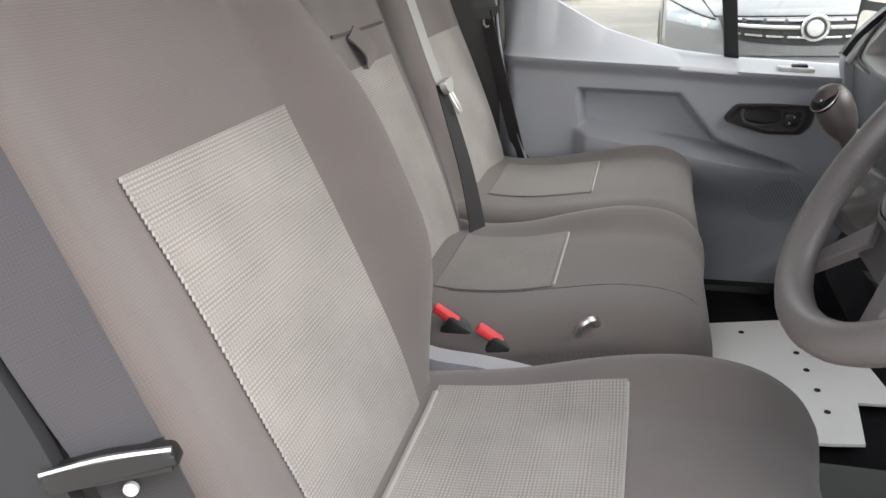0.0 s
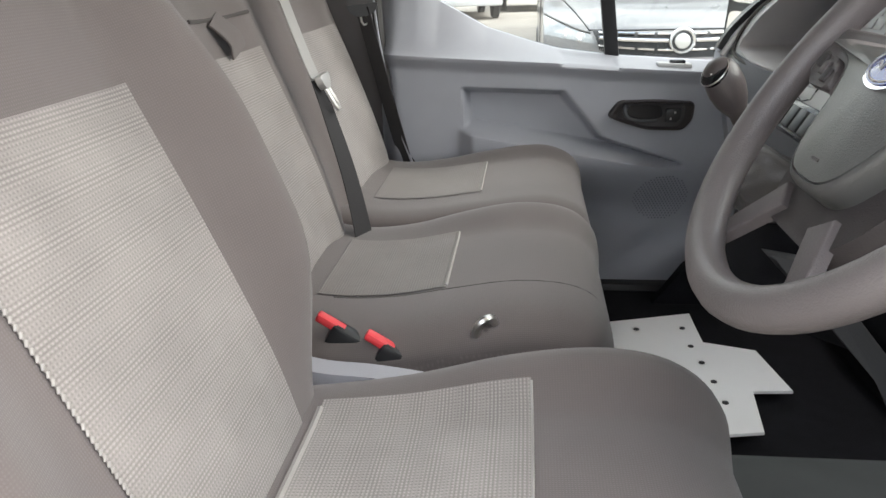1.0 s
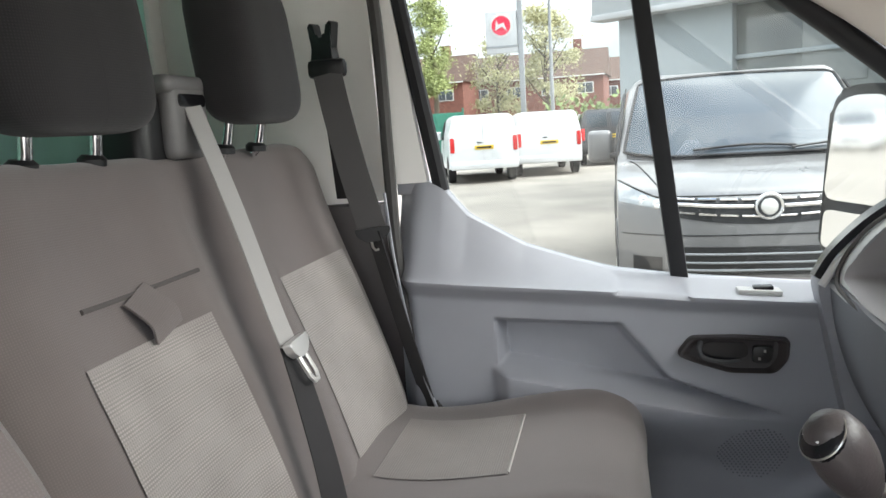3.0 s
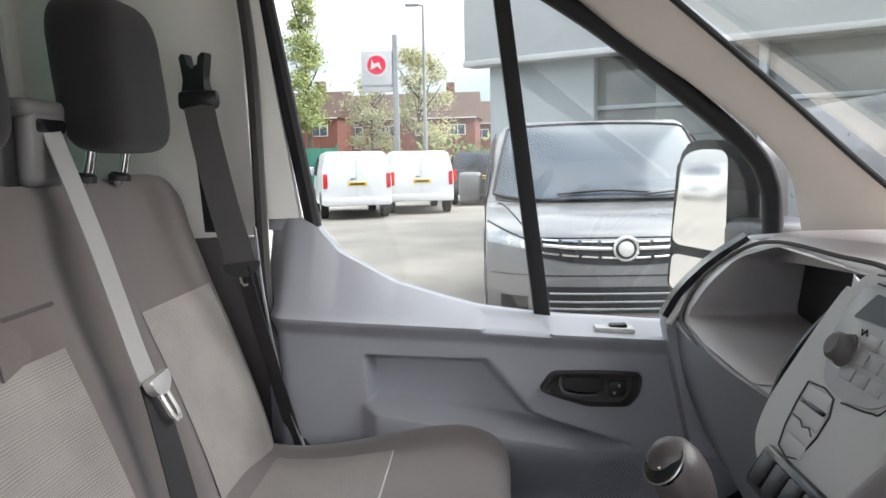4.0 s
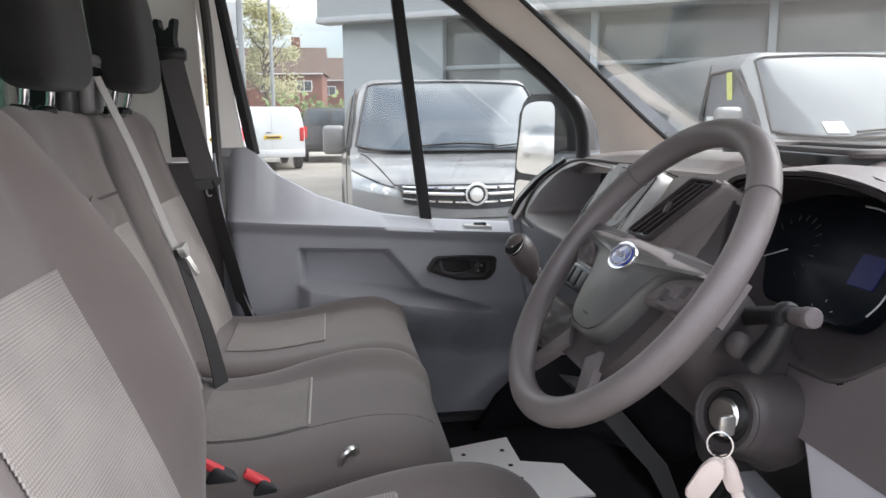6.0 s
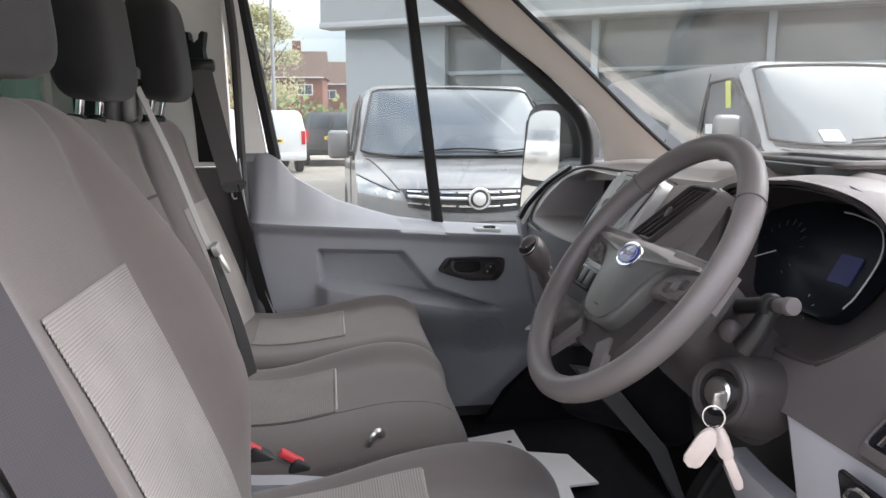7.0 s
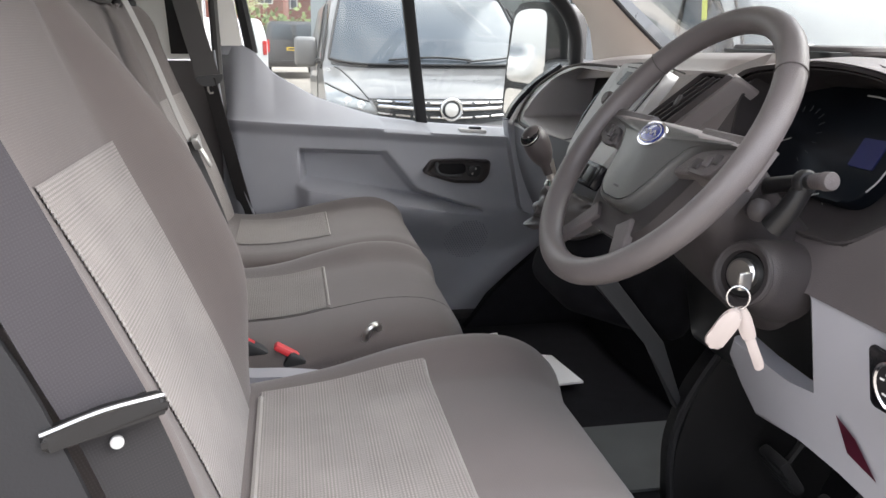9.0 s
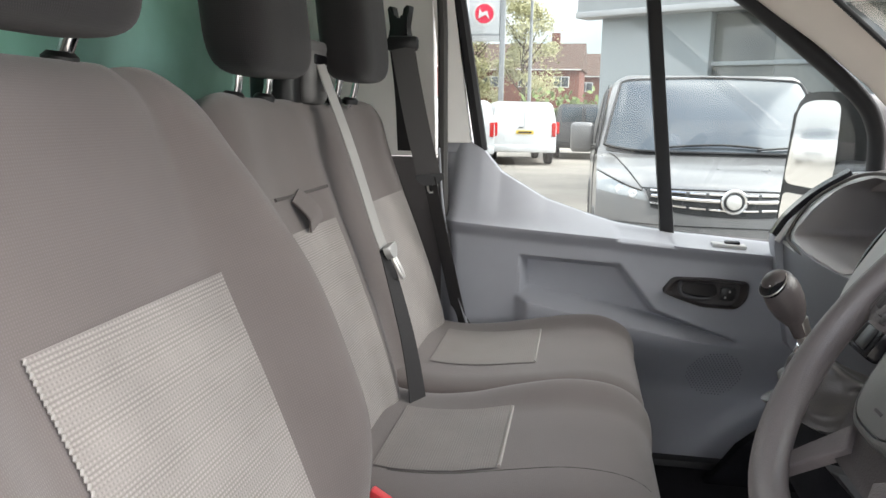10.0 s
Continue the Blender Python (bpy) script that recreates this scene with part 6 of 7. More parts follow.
TAIL = material("red_tail_lamp", (0.55, 0.02, 0.02), 0.25, vary=0.1)
STRIP = material("yellow_paper", (0.62, 0.66, 0.14), 0.6, vary=0.04)
PLATE = material("yellow_plate", (0.75, 0.50, 0.04), 0.5, vary=0.04)
CLAD = material("pale_blue_grey_cladding", (0.265, 0.300, 0.315), 0.55, vary=0.05, scale=0.5)
FASCIA = material("light_grey_fascia", (0.375, 0.400, 0.415), 0.5, vary=0.04, scale=0.5)
SHOPGLASS = material("showroom_glass", (0.128, 0.140, 0.136), 0.12, vary=0.35, scale=0.5, coat=0.3)
BRICK = material("red_brick_wall", (0.15, 0.062, 0.046), 0.9, vary=0.25, scale=3)
TILE = material("brown_roof_tile", (0.085, 0.052, 0.040), 0.9, vary=0.2, scale=2)
RENDERW = material("white_window_frame", (0.527, 0.527, 0.518), 0.5, vary=0.03)
BARK = material("tree_bark", (0.10, 0.08, 0.06), 0.95, vary=0.3, scale=8)
LEAF = material("spring_leaf", (0.33, 0.32, 0.18), 0.8, vary=0.25, scale=0.6)
LEAF_DARK = material("green_leaf", (0.12, 0.16, 0.055), 0.8, vary=0.4, scale=0.6)
LEAF_POPLAR = material("pale_green_leaf", (0.27, 0.31, 0.12), 0.8, vary=0.25, scale=0.6)
POLE = material("grey_post_paint", (0.22, 0.23, 0.24), 0.5, vary=0.08)
GREEN_FENCE = material("green_fence_paint", (0.03, 0.16, 0.11), 0.7, vary=0.1)
POSTER = material("faded_grey_poster", (0.20, 0.215, 0.215), 0.5, vary=0.1)
SIGN = material("grey_sign_panel", (0.42, 0.43, 0.44), 0.5, vary=0.04)
SIGN_RED = material("sign_red", (0.6, 0.02, 0.06), 0.4, vary=0.03)


def build_ground():
    bm = bmesh.new()
    for x, y in ((-400, -400), (400, -400), (400, 600), (-400, 600)):
        bm.verts.new((x, y, 0))
    bm.faces.new(bm.verts[:])
    solid("ground", bm, ASPHALT, "pale worn asphalt yard", "ground", "structure")


def van(name, label, paint, at, heading, length=4.95, rear=False, glazed_rear=False, group="parked vans", detail=True, size=1.0, cards=False):
    """A panel van: body swept across its width from a side profile, with glass, lamps, wheels and bumpers."""
    root = thing(name, label, "van", at, group)
    root.rotation_euler = (0, 0, radians(heading))
    root.scale = (size, size, size)
    L = length / 2
    prof = [(-L, 0.42), (-L - 0.02, 0.9), (-L + 0.03, 1.5), (-L + 0.10, 1.83), (-L + 0.3, 1.87), (-0.6, 1.89), (L - 1.72, 1.875), (L - 1.52, 1.835), (L - 1.15, 1.58), (L - 0.74, 1.25), (L - 0.62, 1.185), (L - 0.30, 1.10), (L - 0.06, 0.99), (L, 0.86), (L + 0.02, 0.52), (L - 0.05, 0.30)]
    n = 76
    pts = spline([(x, 0, z) for x, z in prof], n)

    def half(z):
        return 0.955 - 0.15 * max(0.0, (z - 1.05) / 0.9) ** 1.6

    def surf(s, t, lift=0.0):
        """s across -1..1, t along the profile 0..1."""
        k = t * (n - 1)
        i = min(int(k), n - 2)
        p = pts[i].lerp(pts[i + 1], k - i)
        d = (pts[i + 1] - pts[i]).normalized()
        nor = Vector((-d.z, 0, d.x))
        a = abs(s)
        pull = 0.0
        fore = smooth(L - 1.8, L - 0.3, p.x)
        pull = (0.32 * fore + 0.10 * smooth(-L + 0.5, -L, p.x)) * a ** 3.2
        edge = 0.10 * max(0.0, (a - 0.82) / 0.18) ** 2 * smooth(1.2, 1.85, p.z)
        x = p.x - math.copysign(pull, p.x) + nor.x * lift
        return Vector((x, s * half(p.z), p.z - edge + nor.z * lift))
    ss = sorted(set(steps(-1, 1, 29)))
    ts = steps(0, 1, n)
    bm = bmesh.new()
    g = [[bm.verts.new(surf(s, t)) for s in ss] for t in ts]
    for j in range(n - 1):
        for i in range(len(ss) - 1):
            bm.faces.new((g[j][i], g[j][i + 1], g[j + 1][i + 1], g[j + 1][i]))
    for i in (0, len(ss) - 1):
        ring = [g[j][i] for j in range(n)]
        bm.faces.new(ring if i == 0 else ring[::-1])
    for i in range(len(ss) - 1):
        bm.faces.new((g[0][i], g[-1][i], g[-1][i + 1], g[0][i + 1]))
    part("body", bm, paint, root)

    def t_at(x, z):
        return min(range(n), key=lambda k: (pts[k].x - x) ** 2 + (pts[k].z - z) ** 2) / (n - 1)

    def t_z(z):
        """The place on the nose, below the bonnet's edge, at a height."""
        return min((k for k in range(n) if pts[k].x > L - 0.75), key=lambda k: abs(pts[k].z - z)) / (n - 1)

    def inlay(name, fs, ft, mat, lift, label="", parent=None, nu=33, nv=13):
        """A panel let into the body: fs and ft give its place across and along for u, v in 0..1."""
        return part(name, grid_sheet(lambda u, v: surf(fs(u, v), ft(u, v), lift), steps(0, 1, nu), steps(0, 1, nv), back=lambda u, v: surf(fs(u, v), ft(u, v), lift - 0.02)), mat, parent or root, label)
    tw0, tw1 = t_at(L - 1.50, 1.82), t_at(L - 0.72, 1.235)

    def ws_s(u, v):
        return (2 * u - 1) * (0.90 + 0.05 * v)

    def ws_t(u, v):
        return tw0 + 0.010 * (2 * u - 1) ** 2 + (tw1 - tw0 - 0.028 * (2 * u - 1) ** 4) * v
    ws = inlay("windscreen", ws_s, ws_t, CARGLASS, 0.012, "dark reflecting windscreen", nv=19)
    rim = [surf(ws_s(u, 0), ws_t(u, 0), 0.014) for u in steps(0, 1, 25)] + [surf(ws_s(1, v), ws_t(1, v), 0.014) for v in steps(0.1, 1, 9)] + [surf(ws_s(u, 1), ws_t(u, 1), 0.014) for u in steps(0.96, 0, 25)] + [surf(ws_s(0, v), ws_t(0, v), 0.014) for v in steps(0.9, 0.1, 8)]
    part("windscreen_seal", tube(rim, 0.012, 6, closed=True), RUBBER, ws, "black windscreen seal")
    inlay("scuttle", lambda u, v: (2 * u - 1) * 0.93, lambda u, v: ws_t(u, 1) + 0.003 + 0.014 * v, BLACK, 0.004, "black scuttle panel", nv=4)
    if cards:
        tc = tw0 + (tw1 - tw0) * 0.95
        part("windscreen_card", grid_sheet(lambda u, v: surf(-0.62 + 0.15 * u, tc - 0.024 + 0.02 * v, 0.02), steps(0, 1, 4), steps(0, 1, 3)), WHITE, ws, "white paper card behind the glass")
    if detail:
        part("wiper", tube([surf(-0.42, tw1 - 0.012, 0.03), surf(0.0, tw1 - 0.018, 0.034), surf(0.34, tw1 - 0.014, 0.03)], 0.010, 6, 10), BLACK, root)
        part("wiper", tube([surf(0.30, tw1 - 0.008, 0.03), surf(0.62, tw1 - 0.016, 0.034), surf(0.84, tw1 - 0.022, 0.03)], 0.009, 6, 10), BLACK, root)
    # bonnet joints and the crease down each side of it
    tb = t_z(0.985)
    for sgn in (-1, 1):
        part("bonnet_joint", tube([surf(sgn * (0.90 - 0.24 * k), tw1 + 0.02 + (tb - tw1 - 0.02) * k, 0.001) for k in steps(0, 1, 10)], 0.006, 5), RUBBER, root)
    part("bonnet_joint", tube([surf(q, tb, 0.001) for q in steps(-0.66, 0.66, 17)], 0.006, 5), RUBBER, root)
    # grille with dashed bright bars and a ring badge
    def gr_s(u, v):
        return (2 * u - 1) * (0.64 - 0.05 * v)

    tg = [t_z(0.968), t_z(0.785)]
    gr = inlay("grille", gr_s, lambda u, v: tg[0] - 0.012 * abs(2 * u - 1) ** 2 + (tg[1] - tg[0]) * v, BLACK, 0.006, "black grille with bright bars")
    for k in range(3):
        f = 0.16 + 0.33 * k
        for sgn in (-1, 1):
            count = 1 if k == 1 else 4
            for q in range(count):
                a = 0.10 + 0.50 * q / count if k == 1 else 0.06 + 0.56 * q / count
                b = a + 0.49 / count if k == 1 else a + 0.46 / count
                part("grille_bar", tube([surf(sgn * w, tg[0] - 0.012 * abs(w / 0.62) ** 2 + (tg[1] - tg[0]) * f, 0.018) for w in steps(a, b, 7)], 0.014 if k == 1 else 0.009, 6), CHROME, gr)
    ctr = surf(0, tg[0] + (tg[1] - tg[0]) * 0.5, 0.035)
    b = part("badge", tube([ctr + Vector((0.0, 0.080 * math.cos(a), 0.080 * math.sin(a))) for a in steps(0, 2 * math.pi, 29)[:-1]], 0.012, 8, closed=True), CHROME, root, "bright round badge")
    part("badge_disc", lathe([(0.076, -0.03), (0.074, 0), (0.0, 0.004)], ctr, (1, 0, 0), 20), DARKBAND, b)
    part("badge_mark", lathe([(0.056, 0.002), (0.050, 0.010), (0.022, 0.016), (0.0, 0.017)], ctr, (1, 0.1, 0.1), 18), SILVER, b, "bright plain boss")
    # lower bumper: slatted intake and a front plate as a plain bar
    tl = [t_z(0.635), t_z(0.475)]
    li = inlay("lower_intake", lambda u, v: (2 * u - 1) * (0.60 - 0.08 * v), lambda u, v: tl[0] + (tl[1] - tl[0]) * v, BLACK, 0.004, "black slatted lower intake")
    for k in range(3):
        f = 0.22 + 0.28 * k
        part("intake_slat", tube([surf(q, tl[0] + (tl[1] - tl[0]) * f, 0.010) for q in steps(-0.55, 0.55, 13)], 0.008, 5), POLE, li)
    part("bumper_joint", tube([surf(q, t_z(0.70), 0.001) for q in steps(-0.97, 0.97, 21)], 0.005, 5), RUBBER, root)
    for s in (-1, 1):
        hl = inlay("headlamp", lambda u, v: s * (0.655 - 0.05 * v + (0.335 + 0.05 * v) * u), lambda u, v: t_z(0.962 - 0.075 * v) + (t_z(1.075 - 0.13 * v) - t_z(0.962 - 0.075 * v)) * u ** 1.3, LAMP, 0.006, "clear swept headlamp", nu=17, nv=7)
        part("lamp_brow", tube([surf(s * (0.655 + 0.335 * u), t_z(0.962) + (t_z(1.075) - t_z(0.962)) * u ** 1.3, 0.008) for u in steps(0, 1, 12)], 0.008, 5), BLACK, hl)
        for u in (0.25, 0.55):
            part("lamp_pod", lathe([(0.036, -0.008), (0.034, 0.004), (0.024, 0.008), (0.0, 0.003)], surf(s * (0.64 + 0.33 * u), t_z(0.93) + (t_z(1.01) - t_z(0.93)) * u ** 1.3, 0.004), (1, s * 0.3, 0.2), 16), CHROME, hl)
        inlay("fog_recess", lambda u, v: s * (0.70 + 0.20 * u), lambda u, v: t_z(0.60) + (t_z(0.49) - t_z(0.60)) * v, BLACK, 0.004, nu=7, nv=4)
        mr = part("door_mirror", box((0.12, 0.20, 0.26), (L - 1.25, s * 1.08, 1.32), 0.04, None, 3), paint, root)
        part("mirror_foot", box((0.06, 0.12, 0.05), (L - 1.22, s * 0.95, 1.24), 0.015), BLACK, mr)
        # side glass
        win = rounded([(L - 1.95, 1.20), (L - 1.98, 1.72), (L - 1.60, 1.74), (L - 1.22, 1.50), (L - 0.98, 1.24), (L - 1.05, 1.19)], 0.05)
        bmw = bmesh.new()
        vs = [bmw.verts.new((x, s * (half(z) + 0.006), z)) for x, z in win]
        bmw.faces.new(vs)
        sg = part("side_window", bmw, CARGLASS, root, smooth=False)
        ring = [(x, s * (half(z) + 0.008), z) for x, z in win]
        part("window_rim", tube(ring, 0.014, 6, closed=True), RUBBER if paint is not VAN_SILVER or cards else LILAC, sg)
        part("door_joint", tube([(L - 2.02, s * (half(z) + 0.002), z) for z in steps(0.55, 1.80, 9)], 0.005, 4), RUBBER, root)
        if cards and s < 0:
            part("price_strip", prism([(L - 1.62, 1.50), (L - 1.54, 1.50), (L - 1.57, 1.72), (L - 1.65, 1.72)], 0.004, plane_at((0, -half(1.6) - 0.012, 0), (1, 0, 0), (0, 0, 1))), STRIP, sg, "yellow paper strip")
            part("note_card", box((0.12, 0.004, 0.08), (L - 1.80, -half(1.3) - 0.012, 1.34), 0), WHITE, sg, "white paper note", smooth=False)
        # rear corner lamps
        part("tail_lamp", box((0.06, 0.12, 0.40), (-L + 0.045, s * 0.865, 1.06), 0.025), TAIL, root, "red tail lamp")
        for x in (-L + 0.95, L - 0.92):
            w = part("wheel", lathe([(0.20, -0.11), (0.30, -0.11), (0.335, -0.08), (0.335, 0.08), (0.30, 0.11), (0.20, 0.11)], (x, s * 0.86, 0.335), (0, s, 0), 28), RUBBER, root)
            part("hub", lathe([(0.20, 0.06), (0.19, 0.10), (0.08, 0.115), (0.0, 0.115)], (x, s * 0.86, 0.335), (0, s, 0), 20), STEEL, w, "grey wheel trim")
            arch = tube([(x + 0.40 * math.cos(a), s * (half(0.6) - 0.002), 0.34 + 0.40 * math.sin(a)) for a in steps(-0.05, math.pi + 0.05, 17)], 0.02, 6)
            part("wheel_arch", arch, BLACK, root)
    # rear end: door split, plate, bumper
    part("rear_bumper", box((0.12, 1.86, 0.22), (-L + 0.0, 0, 0.50), 0.04), paint if paint is VAN_WHITE else BLACK, root)
    pl = part("rear_plate", box((0.02, 0.52, 0.11), (-L - 0.025, 0.0, 0.98), 0.004), PLATE, root, "yellow number plate")
    part("plate_bar", box((0.006, 0.40, 0.05), (-L - 0.037, 0.0, 0.98), 0.0), BLACK, pl, smooth=False)
    part("door_gap", box((0.012, 0.006, 1.25), (-L - 0.008, 0.02, 1.18), 0.003, Matrix.Rotation(radians(1.5), 4, "Y")), RUBBER, root)
    part("door_pull", box((0.03, 0.14, 0.03), (-L - 0.02, 0.12, 1.12), 0.008), BLACK, root)
    if glazed_rear:
        for s in (-1, 1):
            part("rear_window", box((0.012, 0.66, 0.50), (-L + 0.035, s * 0.40, 1.52), 0.004, Matrix.Rotation(radians(6), 4, "Y")), CARGLASS, root)
    return root


def build_vans():
    van("parked_van", "dark grey van parked nose-on with a bright ring badge", VAN_GREY, (1.06, 8.2, 0), -90)
    van("parked_van", "silver grey van parked in the next bay", VAN_SILVER, (4.34, 7.05, 0), -91, size=1.09, cards=True)
    van("parked_van", "silver grey van at the end of the row", VAN_SILVER, (7.2, 6.0, 0), -90)
    van("parked_van", "plain white panel van seen from behind", VAN_WHITE, (-3.95, 23.6, 0), 105, rear=True)
    van("parked_van", "plain white panel van with red tail lamps", VAN_WHITE, (-2.15, 25.4, 0), 101, rear=True)
    van("parked_van", "black van with dark rear windows", VAN_DARK, (-0.1, 29.2, 0), 93, rear=True, glazed_rear=True)
    van("parked_van", "white panel van standing behind the cab", VAN_WHITE, (-42.0, 5.4, 0), 4)


def build_showroom():
    """Long showroom whose front slants towards the camera's right."""
    a, b = Vector((0.25, 14.6, 0)), Vector((16.0, 5.5, 0))
    d = (b - a).normalized()
    m = plane_at(a, d, (0, 0, 1))       # x along, y up, z towards the yard
    root = thing("showroom", "pale blue-grey showroom with a deep fascia and large windows", "building", tuple(a))
    m3 = m.to_3x3().to_4x4()
    Lw = (b - a).length

    def bx(name, x0, x1, z0, z1, y0, y1, mat, label="", parent=None):
        ob = part(name, box((x1 - x0, z1 - z0, y1 - y0), ((x0 + x1) / 2, (z0 + z1) / 2, (y0 + y1) / 2), 0.01), mat, parent or root, label)
        ob.data.transform(m3)
        return ob
    bx("wall", 0.0, Lw, 0.0, 3.3, -8.0, -0.25, CLAD)
    bx("pier", 0.0, 2.0, 0.0, 3.27, -0.25, 0.0, CLAD)
    bx("fascia", -0.35, Lw + 0.5, 3.3, 6.2, -8.2, 0.30, FASCIA, "deep light grey fascia")
    bx("soffit_trim", -0.36, Lw + 0.5, 3.22, 3.32, -0.1, 0.34, SIGN)
    for i in range(6):
        x0 = 2.0 + i * 2.7
        w = bx("window", x0, x0 + 2.62, 0.35, 3.2, -0.24, -0.18, SHOPGLASS, "large showroom window")
        bx("mullion", x0 + 2.60, x0 + 2.72, 0.0, 3.24, -0.24, -0.02, CLAD)
        bx("transom", x0, x0 + 2.6, 2.35, 2.42, -0.2, -0.12, CLAD, "", w)
    bx("plinth", 2.0, Lw, 0.0, 0.35, -0.25, -0.1, CLAD)
    bx("poster", 3.0, 3.9, 1.9, 2.9, -0.175, -0.165, POSTER, "pale poster in the window")


def house(at, turn, width, label, gable=False):
    h = thing("house", label, "house", at, "brick houses")
    h.rotation_euler = (0, 0, radians(turn))
    part("wall", box((width, 8.0, 6.4), (0, 4, 3.2), 0.02), BRICK, h)
    prof = [(-0.5, 6.2), (4.0, 9.2), (8.5, 6.2)]
    bm = bmesh.new()
    ends = [[bm.verts.new((x, y, z)) for y, z in prof] for x in (-width / 2 - 0.3, width / 2 + 0.3)]
    bm.faces.new(ends[0])
    bm.faces.new(ends[1][::-1])
    for i in range(3):
        j = (i + 1) % 3
        bm.faces.new((ends[0][i], ends[0][j], ends[1][j], ends[1][i]))
    part("roof", bm, TILE, h, smooth=False)
    part("chimney", box((0.9, 0.7, 1.8), (width * 0.3, 4.0, 9.4), 0.02), BRICK, h)
    k = max(2, int(width / 3.2))
    for i in range(k):
        x = -width / 2 + width * (i + 0.5) / k
        for z in (1.6, 4.9):
            w = part("window", box((1.7, 0.12, 1.15), (x, -0.02, z), 0.01), RENDERW, h, "white framed window")
            for s in (-0.4, 0.4):
                part("pane", box((0.7, 0.04, 0.95), (x + s, -0.09, z), 0.004), CARGLASS, w)
    part("gutter", box((width + 0.4, 0.12, 0.12), (0, -0.45, 6.15), 0.02), RENDERW, h)
    if gable:
        gb = bmesh.new()
        tri = [(-1.6, 6.3), (0.0, 8.2), (1.6, 6.3)]
        a, b = ([gb.verts.new((x, y, z)) for x, z in tri] for y in (-0.6, 3.0))
        gb.faces.new(a)
        gb.faces.new(b[::-1])
        for k in range(3):
            gb.faces.new((a[k], a[(k + 1) % 3], b[(k + 1) % 3], b[k]))
        part("gable", gb, TILE, h, smooth=False)
        part("barge_board", tube([(-1.7, -0.66, 6.2), (0.0, -0.66, 8.25), (1.7, -0.66, 6.2)], 0.09, 5), RENDERW, h, "white barge board")


def tree(at, height, spread, mat, label, seed, count=1500, low=0.32, column=False):
    rng = random.Random(seed)
    t = thing("tree", label, "tree", at, "trees")
    trunk = tube([(0, 0, -0.1), (0.1, 0.05, height * 0.25), (-0.05, 0.1, height * 0.5), (0.1, 0, height * 0.8)], lambda q: 0.28 * (1 - 0.8 * q), 8, 14)
    for k in range(9):
        z = height * (0.3 + 0.055 * k)
        a = rng.uniform(0, 6.28)
        r = spread * rng.uniform(0.5, 0.9)
        trunk = join(trunk, tube([(0, 0, z), (r * 0.5 * math.cos(a), r * 0.5 * math.sin(a), z + height * 0.08), (r * math.cos(a), r * math.sin(a), z + height * 0.2)], lambda q: 0.09 * (1 - 0.8 * q), 5, 6))
    part("trunk", trunk, BARK, t)
    bm = bmesh.new()
    clumps = []
    for k in range(60 if column else 34):
        a, q = rng.uniform(0, 6.28), rng.random()
        z = height * (low + (0.96 - low) * q)
        r = spread * math.sqrt(rng.random()) * (0.75 * math.sin(math.pi * (0.12 + 0.86 * q)) ** 0.6 if column else 1.05 - 0.75 * abs(q - 0.35) ** 1.2)
        clumps.append((Vector((r * math.cos(a), r * math.sin(a), z)), rng.uniform(0.5, 1.1) * spread * (0.42 if column else 0.33)))
    for k in range(count):
        c, r = clumps[k % len(clumps)]
        p = c + Vector((rng.gauss(0, 1), rng.gauss(0, 1), rng.gauss(0, 0.8))) * r * 0.6
        u = Vector((rng.gauss(0, 1), rng.gauss(0, 1), rng.gauss(0, 1))).normalized() * rng.uniform(0.07, 0.15)
        v = u.orthogonal().normalized() * u.length * 0.6
        bm.faces.new([bm.verts.new(p + q) for q in (-u, v, u, -v)])
    part("crown", bm, mat, t, smooth=False)


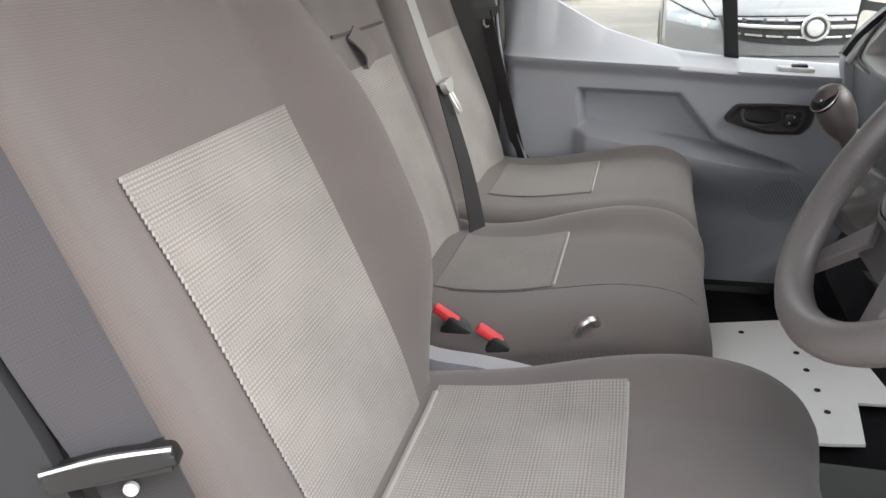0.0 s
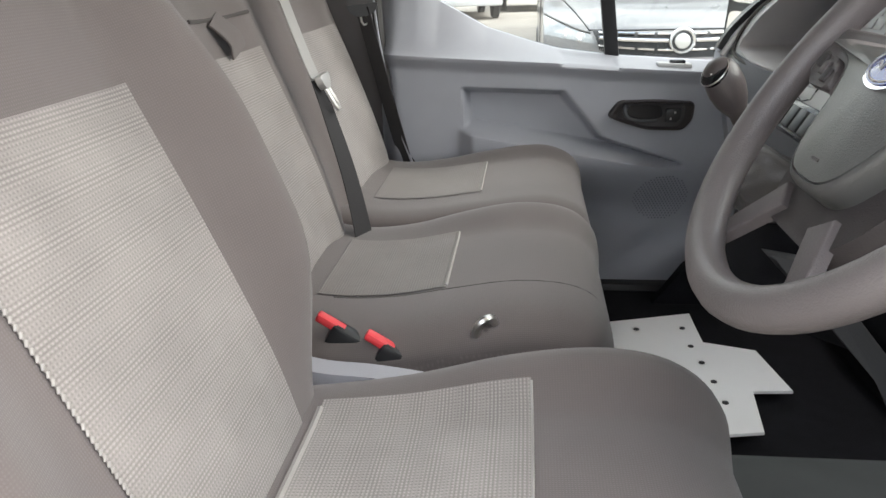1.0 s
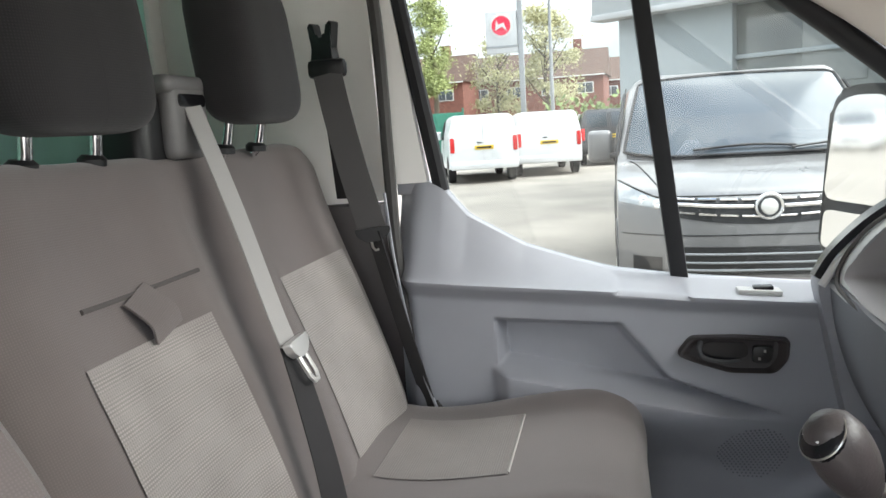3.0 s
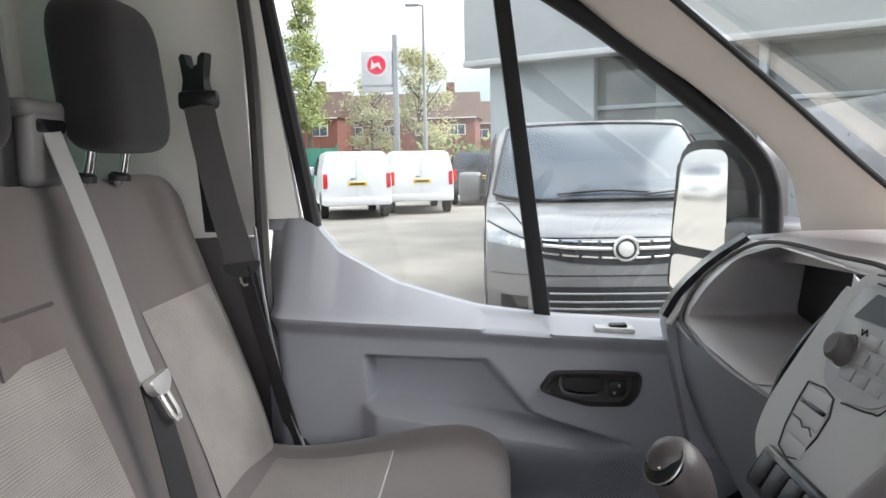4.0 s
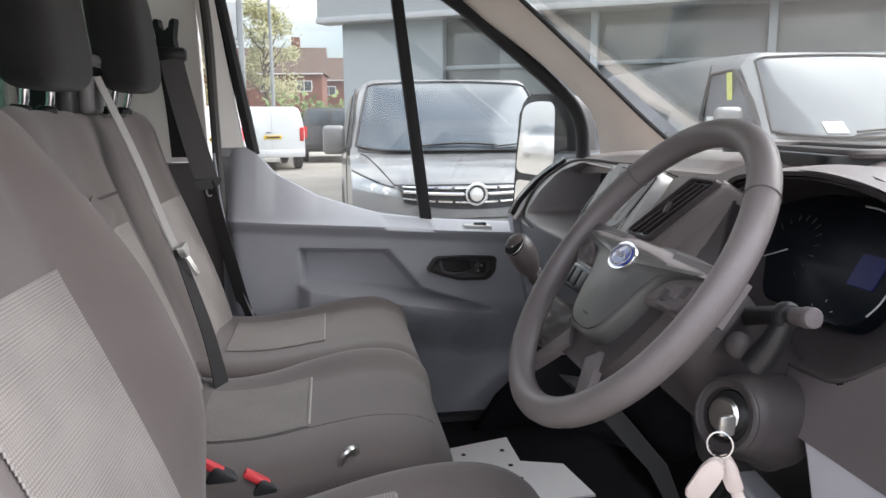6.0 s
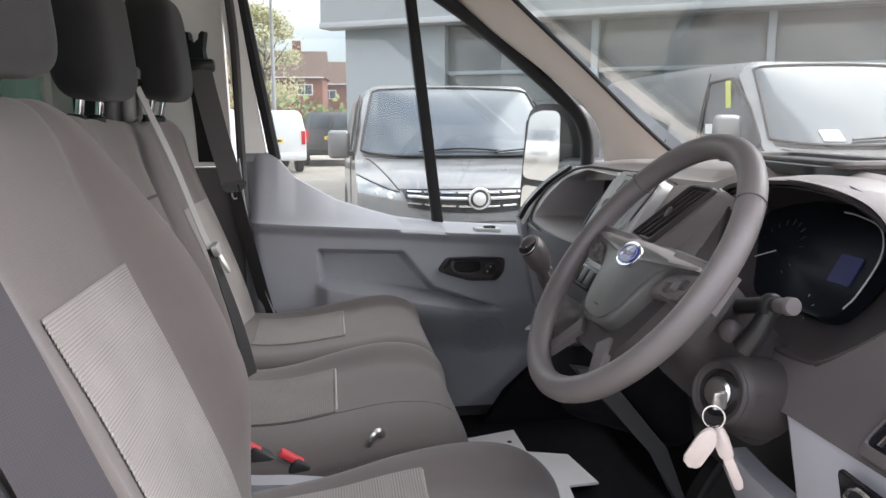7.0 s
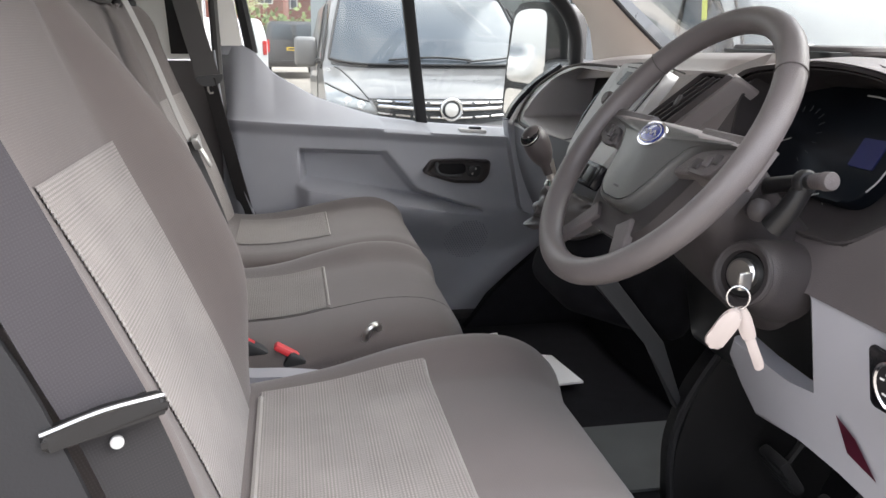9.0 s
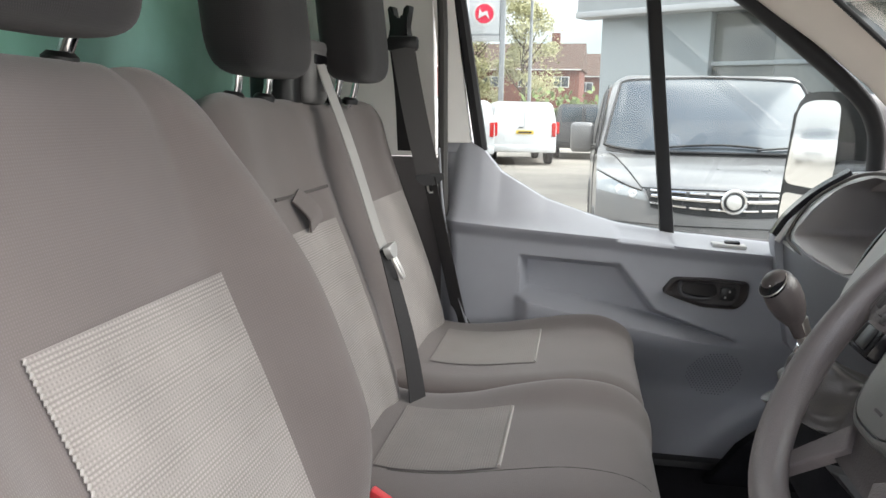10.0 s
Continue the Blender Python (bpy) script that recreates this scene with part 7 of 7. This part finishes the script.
def build_distance():
    for x, y, tn, wd in ((-22.0, 80, -8, 15), (-8.0, 84, -4, 15), (5.5, 98, 0, 14), (-40, 76, -12, 18)):
        house((x, y, 0), tn, wd, "red brick house with a brown tiled roof", x > 0)
    tree((-13.3, 60, 0), 15.5, 1.7, LEAF_POPLAR, "tall slender pale green tree beyond the vans", 3, 9000, 0.28, True)
    tree((-4.6, 60, 0), 10.2, 2.5, LEAF, "yellow-green spring tree behind the sign", 5, 7000)
    tree((-8.6, 62, 0), 8.4, 2.3, LEAF, "small spring tree among the houses", 8, 3500)
    tree((-22.0, 48, 0), 9.0, 4.0, LEAF, "bushy spring tree beyond the fence", 11, 4000)
    # hedge and fence along the yard
    bm = bmesh.new()
    rng = random.Random(4)
    for k in range(2600):
        p = Vector((rng.uniform(-3.5, 3.0), 44 + rng.uniform(-0.8, 0.8), abs(rng.gauss(0, 1.0)) % 3.0))
        u = Vector((rng.gauss(0, 1), rng.gauss(0, 1), rng.gauss(0, 1))).normalized() * 0.2
        v = u.orthogonal() * 0.6
        bm.faces.new([bm.verts.new(p + q) for q in (-u, v, u, -v)])
    solid("hedge", bm, LEAF_DARK, "clipped green hedge at the yard's edge", "hedge", "stuff", smooth=False)
    fe = thing("fence", "short green metal fence behind the vans", "fence", (-14, 38, 0))
    for i in (7, 8):
        part("fence_panel", box((1.9, 0.05, 2.2), (-10 + i * 2.0, 0, 1.2), 0.01), GREEN_FENCE, fe)
        part("fence_post", box((0.08, 0.08, 2.5), (-9 + i * 2.0, -0.02, 1.25), 0.01), GREEN_FENCE, fe)
    # dealer's pole sign, drawn as plain shapes
    sg = thing("pole_sign", "grey pole sign with a red and white roundel", "sign", (-3.92, 34, 0))
    part("pole", box((0.22, 0.22, 7.0), (0.35, 0, 3.5), 0.03), POLE, sg)
    part("panel", box((1.35, 0.18, 1.75), (-0.45, 0, 5.45), 0.03), SIGN, sg)
    part("roundel", lathe([(0.50, 0), (0.50, 0.03), (0.0, 0.035)], (-0.45, -0.09, 5.72), (0, -1, 0), 28), RENDERW, sg)
    part("roundel_field", lathe([(0.40, 0), (0.40, 0.02), (0.0, 0.025)], (-0.45, -0.122, 5.72), (0, -1, 0), 28), SIGN_RED, sg)
    part("roundel_mark", prism([(-0.25, -0.2), (0.05, -0.05), (0.25, -0.25), (0.12, 0.12), (-0.1, 0.05), (-0.2, 0.25)], 0.02, plane_at((-0.45, -0.148, 5.72), (1, 0, 0), (0, 0, 1))), RENDERW, sg)
    part("panel_strip", box((1.35, 0.02, 0.08), (-0.45, -0.1, 4.85), 0), POLE, sg, smooth=False)
    lp = thing("street_lamp", "tall grey street lamp post", "street lamp", (-2.75, 40, 0))
    part("post", tube([(0, 0, 0), (0, 0, 5), (0, 0, 9.4)], lambda q: 0.11 - 0.05 * q, 10), POLE, lp)
    part("arm", tube([(0, 0, 9.3), (-0.2, 0, 9.42), (-0.4, 0, 9.42)], 0.045, 8), POLE, lp)
    part("head", box((0.7, 0.25, 0.14), (-0.55, 0, 9.40), 0.04), POLE, lp)


def door_mirror():
    """The passenger's tall door mirror outside the window."""
    mr = thing("door_mirror", "tall black door mirror with two reflecting panes", "door mirror", (0.60, 2.22, 1.41))
    out = rounded([(-0.13, -0.21), (-0.10, 0.155), (-0.04, 0.175), (0.125, 0.165), (0.13, -0.19), (0.03, -0.22)], 0.04)
    m = plane_at((0, 0, 0), (0.57, -0.82, 0), (0.010, 0.007, 1))
    part("housing", prism(out, 0.10, m @ Matrix.Translation((0, 0, -0.10)), 0.012), BLACK, mr)
    a = rounded([(-0.113, -0.075), (-0.085, 0.135), (-0.04, 0.152), (0.045, 0.148), (0.045, -0.085)], 0.03)
    part("mirror_pane", prism(a, 0.003, m @ Matrix.Translation((0, 0, 0.001))), MIRROR, mr, "flat mirror pane", smooth=False)
    c = rounded([(-0.118, -0.185), (-0.110, -0.098), (0.045, -0.108), (0.04, -0.195)], 0.02)
    part("mirror_pane", prism(c, 0.003, m @ Matrix.Translation((0, 0, 0.001))), MIRROR, mr, "small wide-angle mirror pane", smooth=False)
    part("arm", box((0.16, 0.26, 0.12), (0.10, -0.13, -0.06), 0.03, None, 3), BLACK, mr)


def own_van():
    """The rest of the van whose cab this is: cargo body, bonnet, sills and wheels."""
    v = thing("cab_van", "white panel van whose cab stands open at the driver's doorway", "van", (0, 1.1, 0))

    def own(name, bm, mat, label="", parent=None):
        bmesh.ops.translate(bm, verts=bm.verts, vec=(0, -1.1, 0))
        return part(name, bm, mat, parent or v, label)
    side = [(-4.4, 0.40), (-4.42, 1.9), (-4.33, 2.34), (-4.1, 2.42), (-1.1, 2.42), (-0.92, 2.30), (-0.905, 0.40)]
    own("cargo_body", prism(rounded(side, 0.08), 1.94, plane_at((0, 2.07, 0), (1, 0, 0), (0, 0, 1)), 0.05), VAN_WHITE)
    roof = [(-0.90, 2.06), (-0.90, 2.36), (-0.55, 2.33), (-0.05, 2.16), (0.20, 2.06)]
    own("roof_panel", prism(roof, 1.84, plane_at((0, 2.02, 0), (1, 0, 0), (0, 0, 1)), 0.03), VAN_WHITE)
    own("underbody", box((2.2, 1.80, 0.26), (0.05, 1.1, 0.47), 0.03), BLACK)
    nose = [(1.12, 0.36), (1.12, 1.28), (1.35, 1.22), (1.58, 1.08), (1.66, 0.85), (1.64, 0.40)]
    own("bonnet", prism(rounded(nose, 0.05), 1.84, plane_at((0, 2.02, 0), (1, 0, 0), (0, 0, 1)), 0.05), VAN_WHITE)
    for y in (0.21, 1.99):
        own("front_wing", box((0.50, 0.10, 0.50), (0.92, y, 1.00), 0.02), VAN_WHITE)
    own("front_bumper", box((0.14, 1.90, 0.34), (1.66, 1.1, 0.50), 0.05), BLACK)
    for x in (0.92, -2.7):
        for y, q in ((0.26, -1), (1.94, 1)):
            w = own("wheel", lathe([(0.21, -0.11), (0.31, -0.11), (0.345, -0.08), (0.345, 0.08), (0.31, 0.11), (0.21, 0.11)], (x, y, 0.345), (0, q, 0), 28), RUBBER)
            own("hub", lathe([(0.21, 0.06), (0.19, 0.10), (0.08, 0.115), (0.0, 0.115)], (x, y, 0.345), (0, q, 0), 20), STEEL, "", w)


build_ground()
own_van()
door_mirror()
build_vans()
build_showroom()
build_distance()
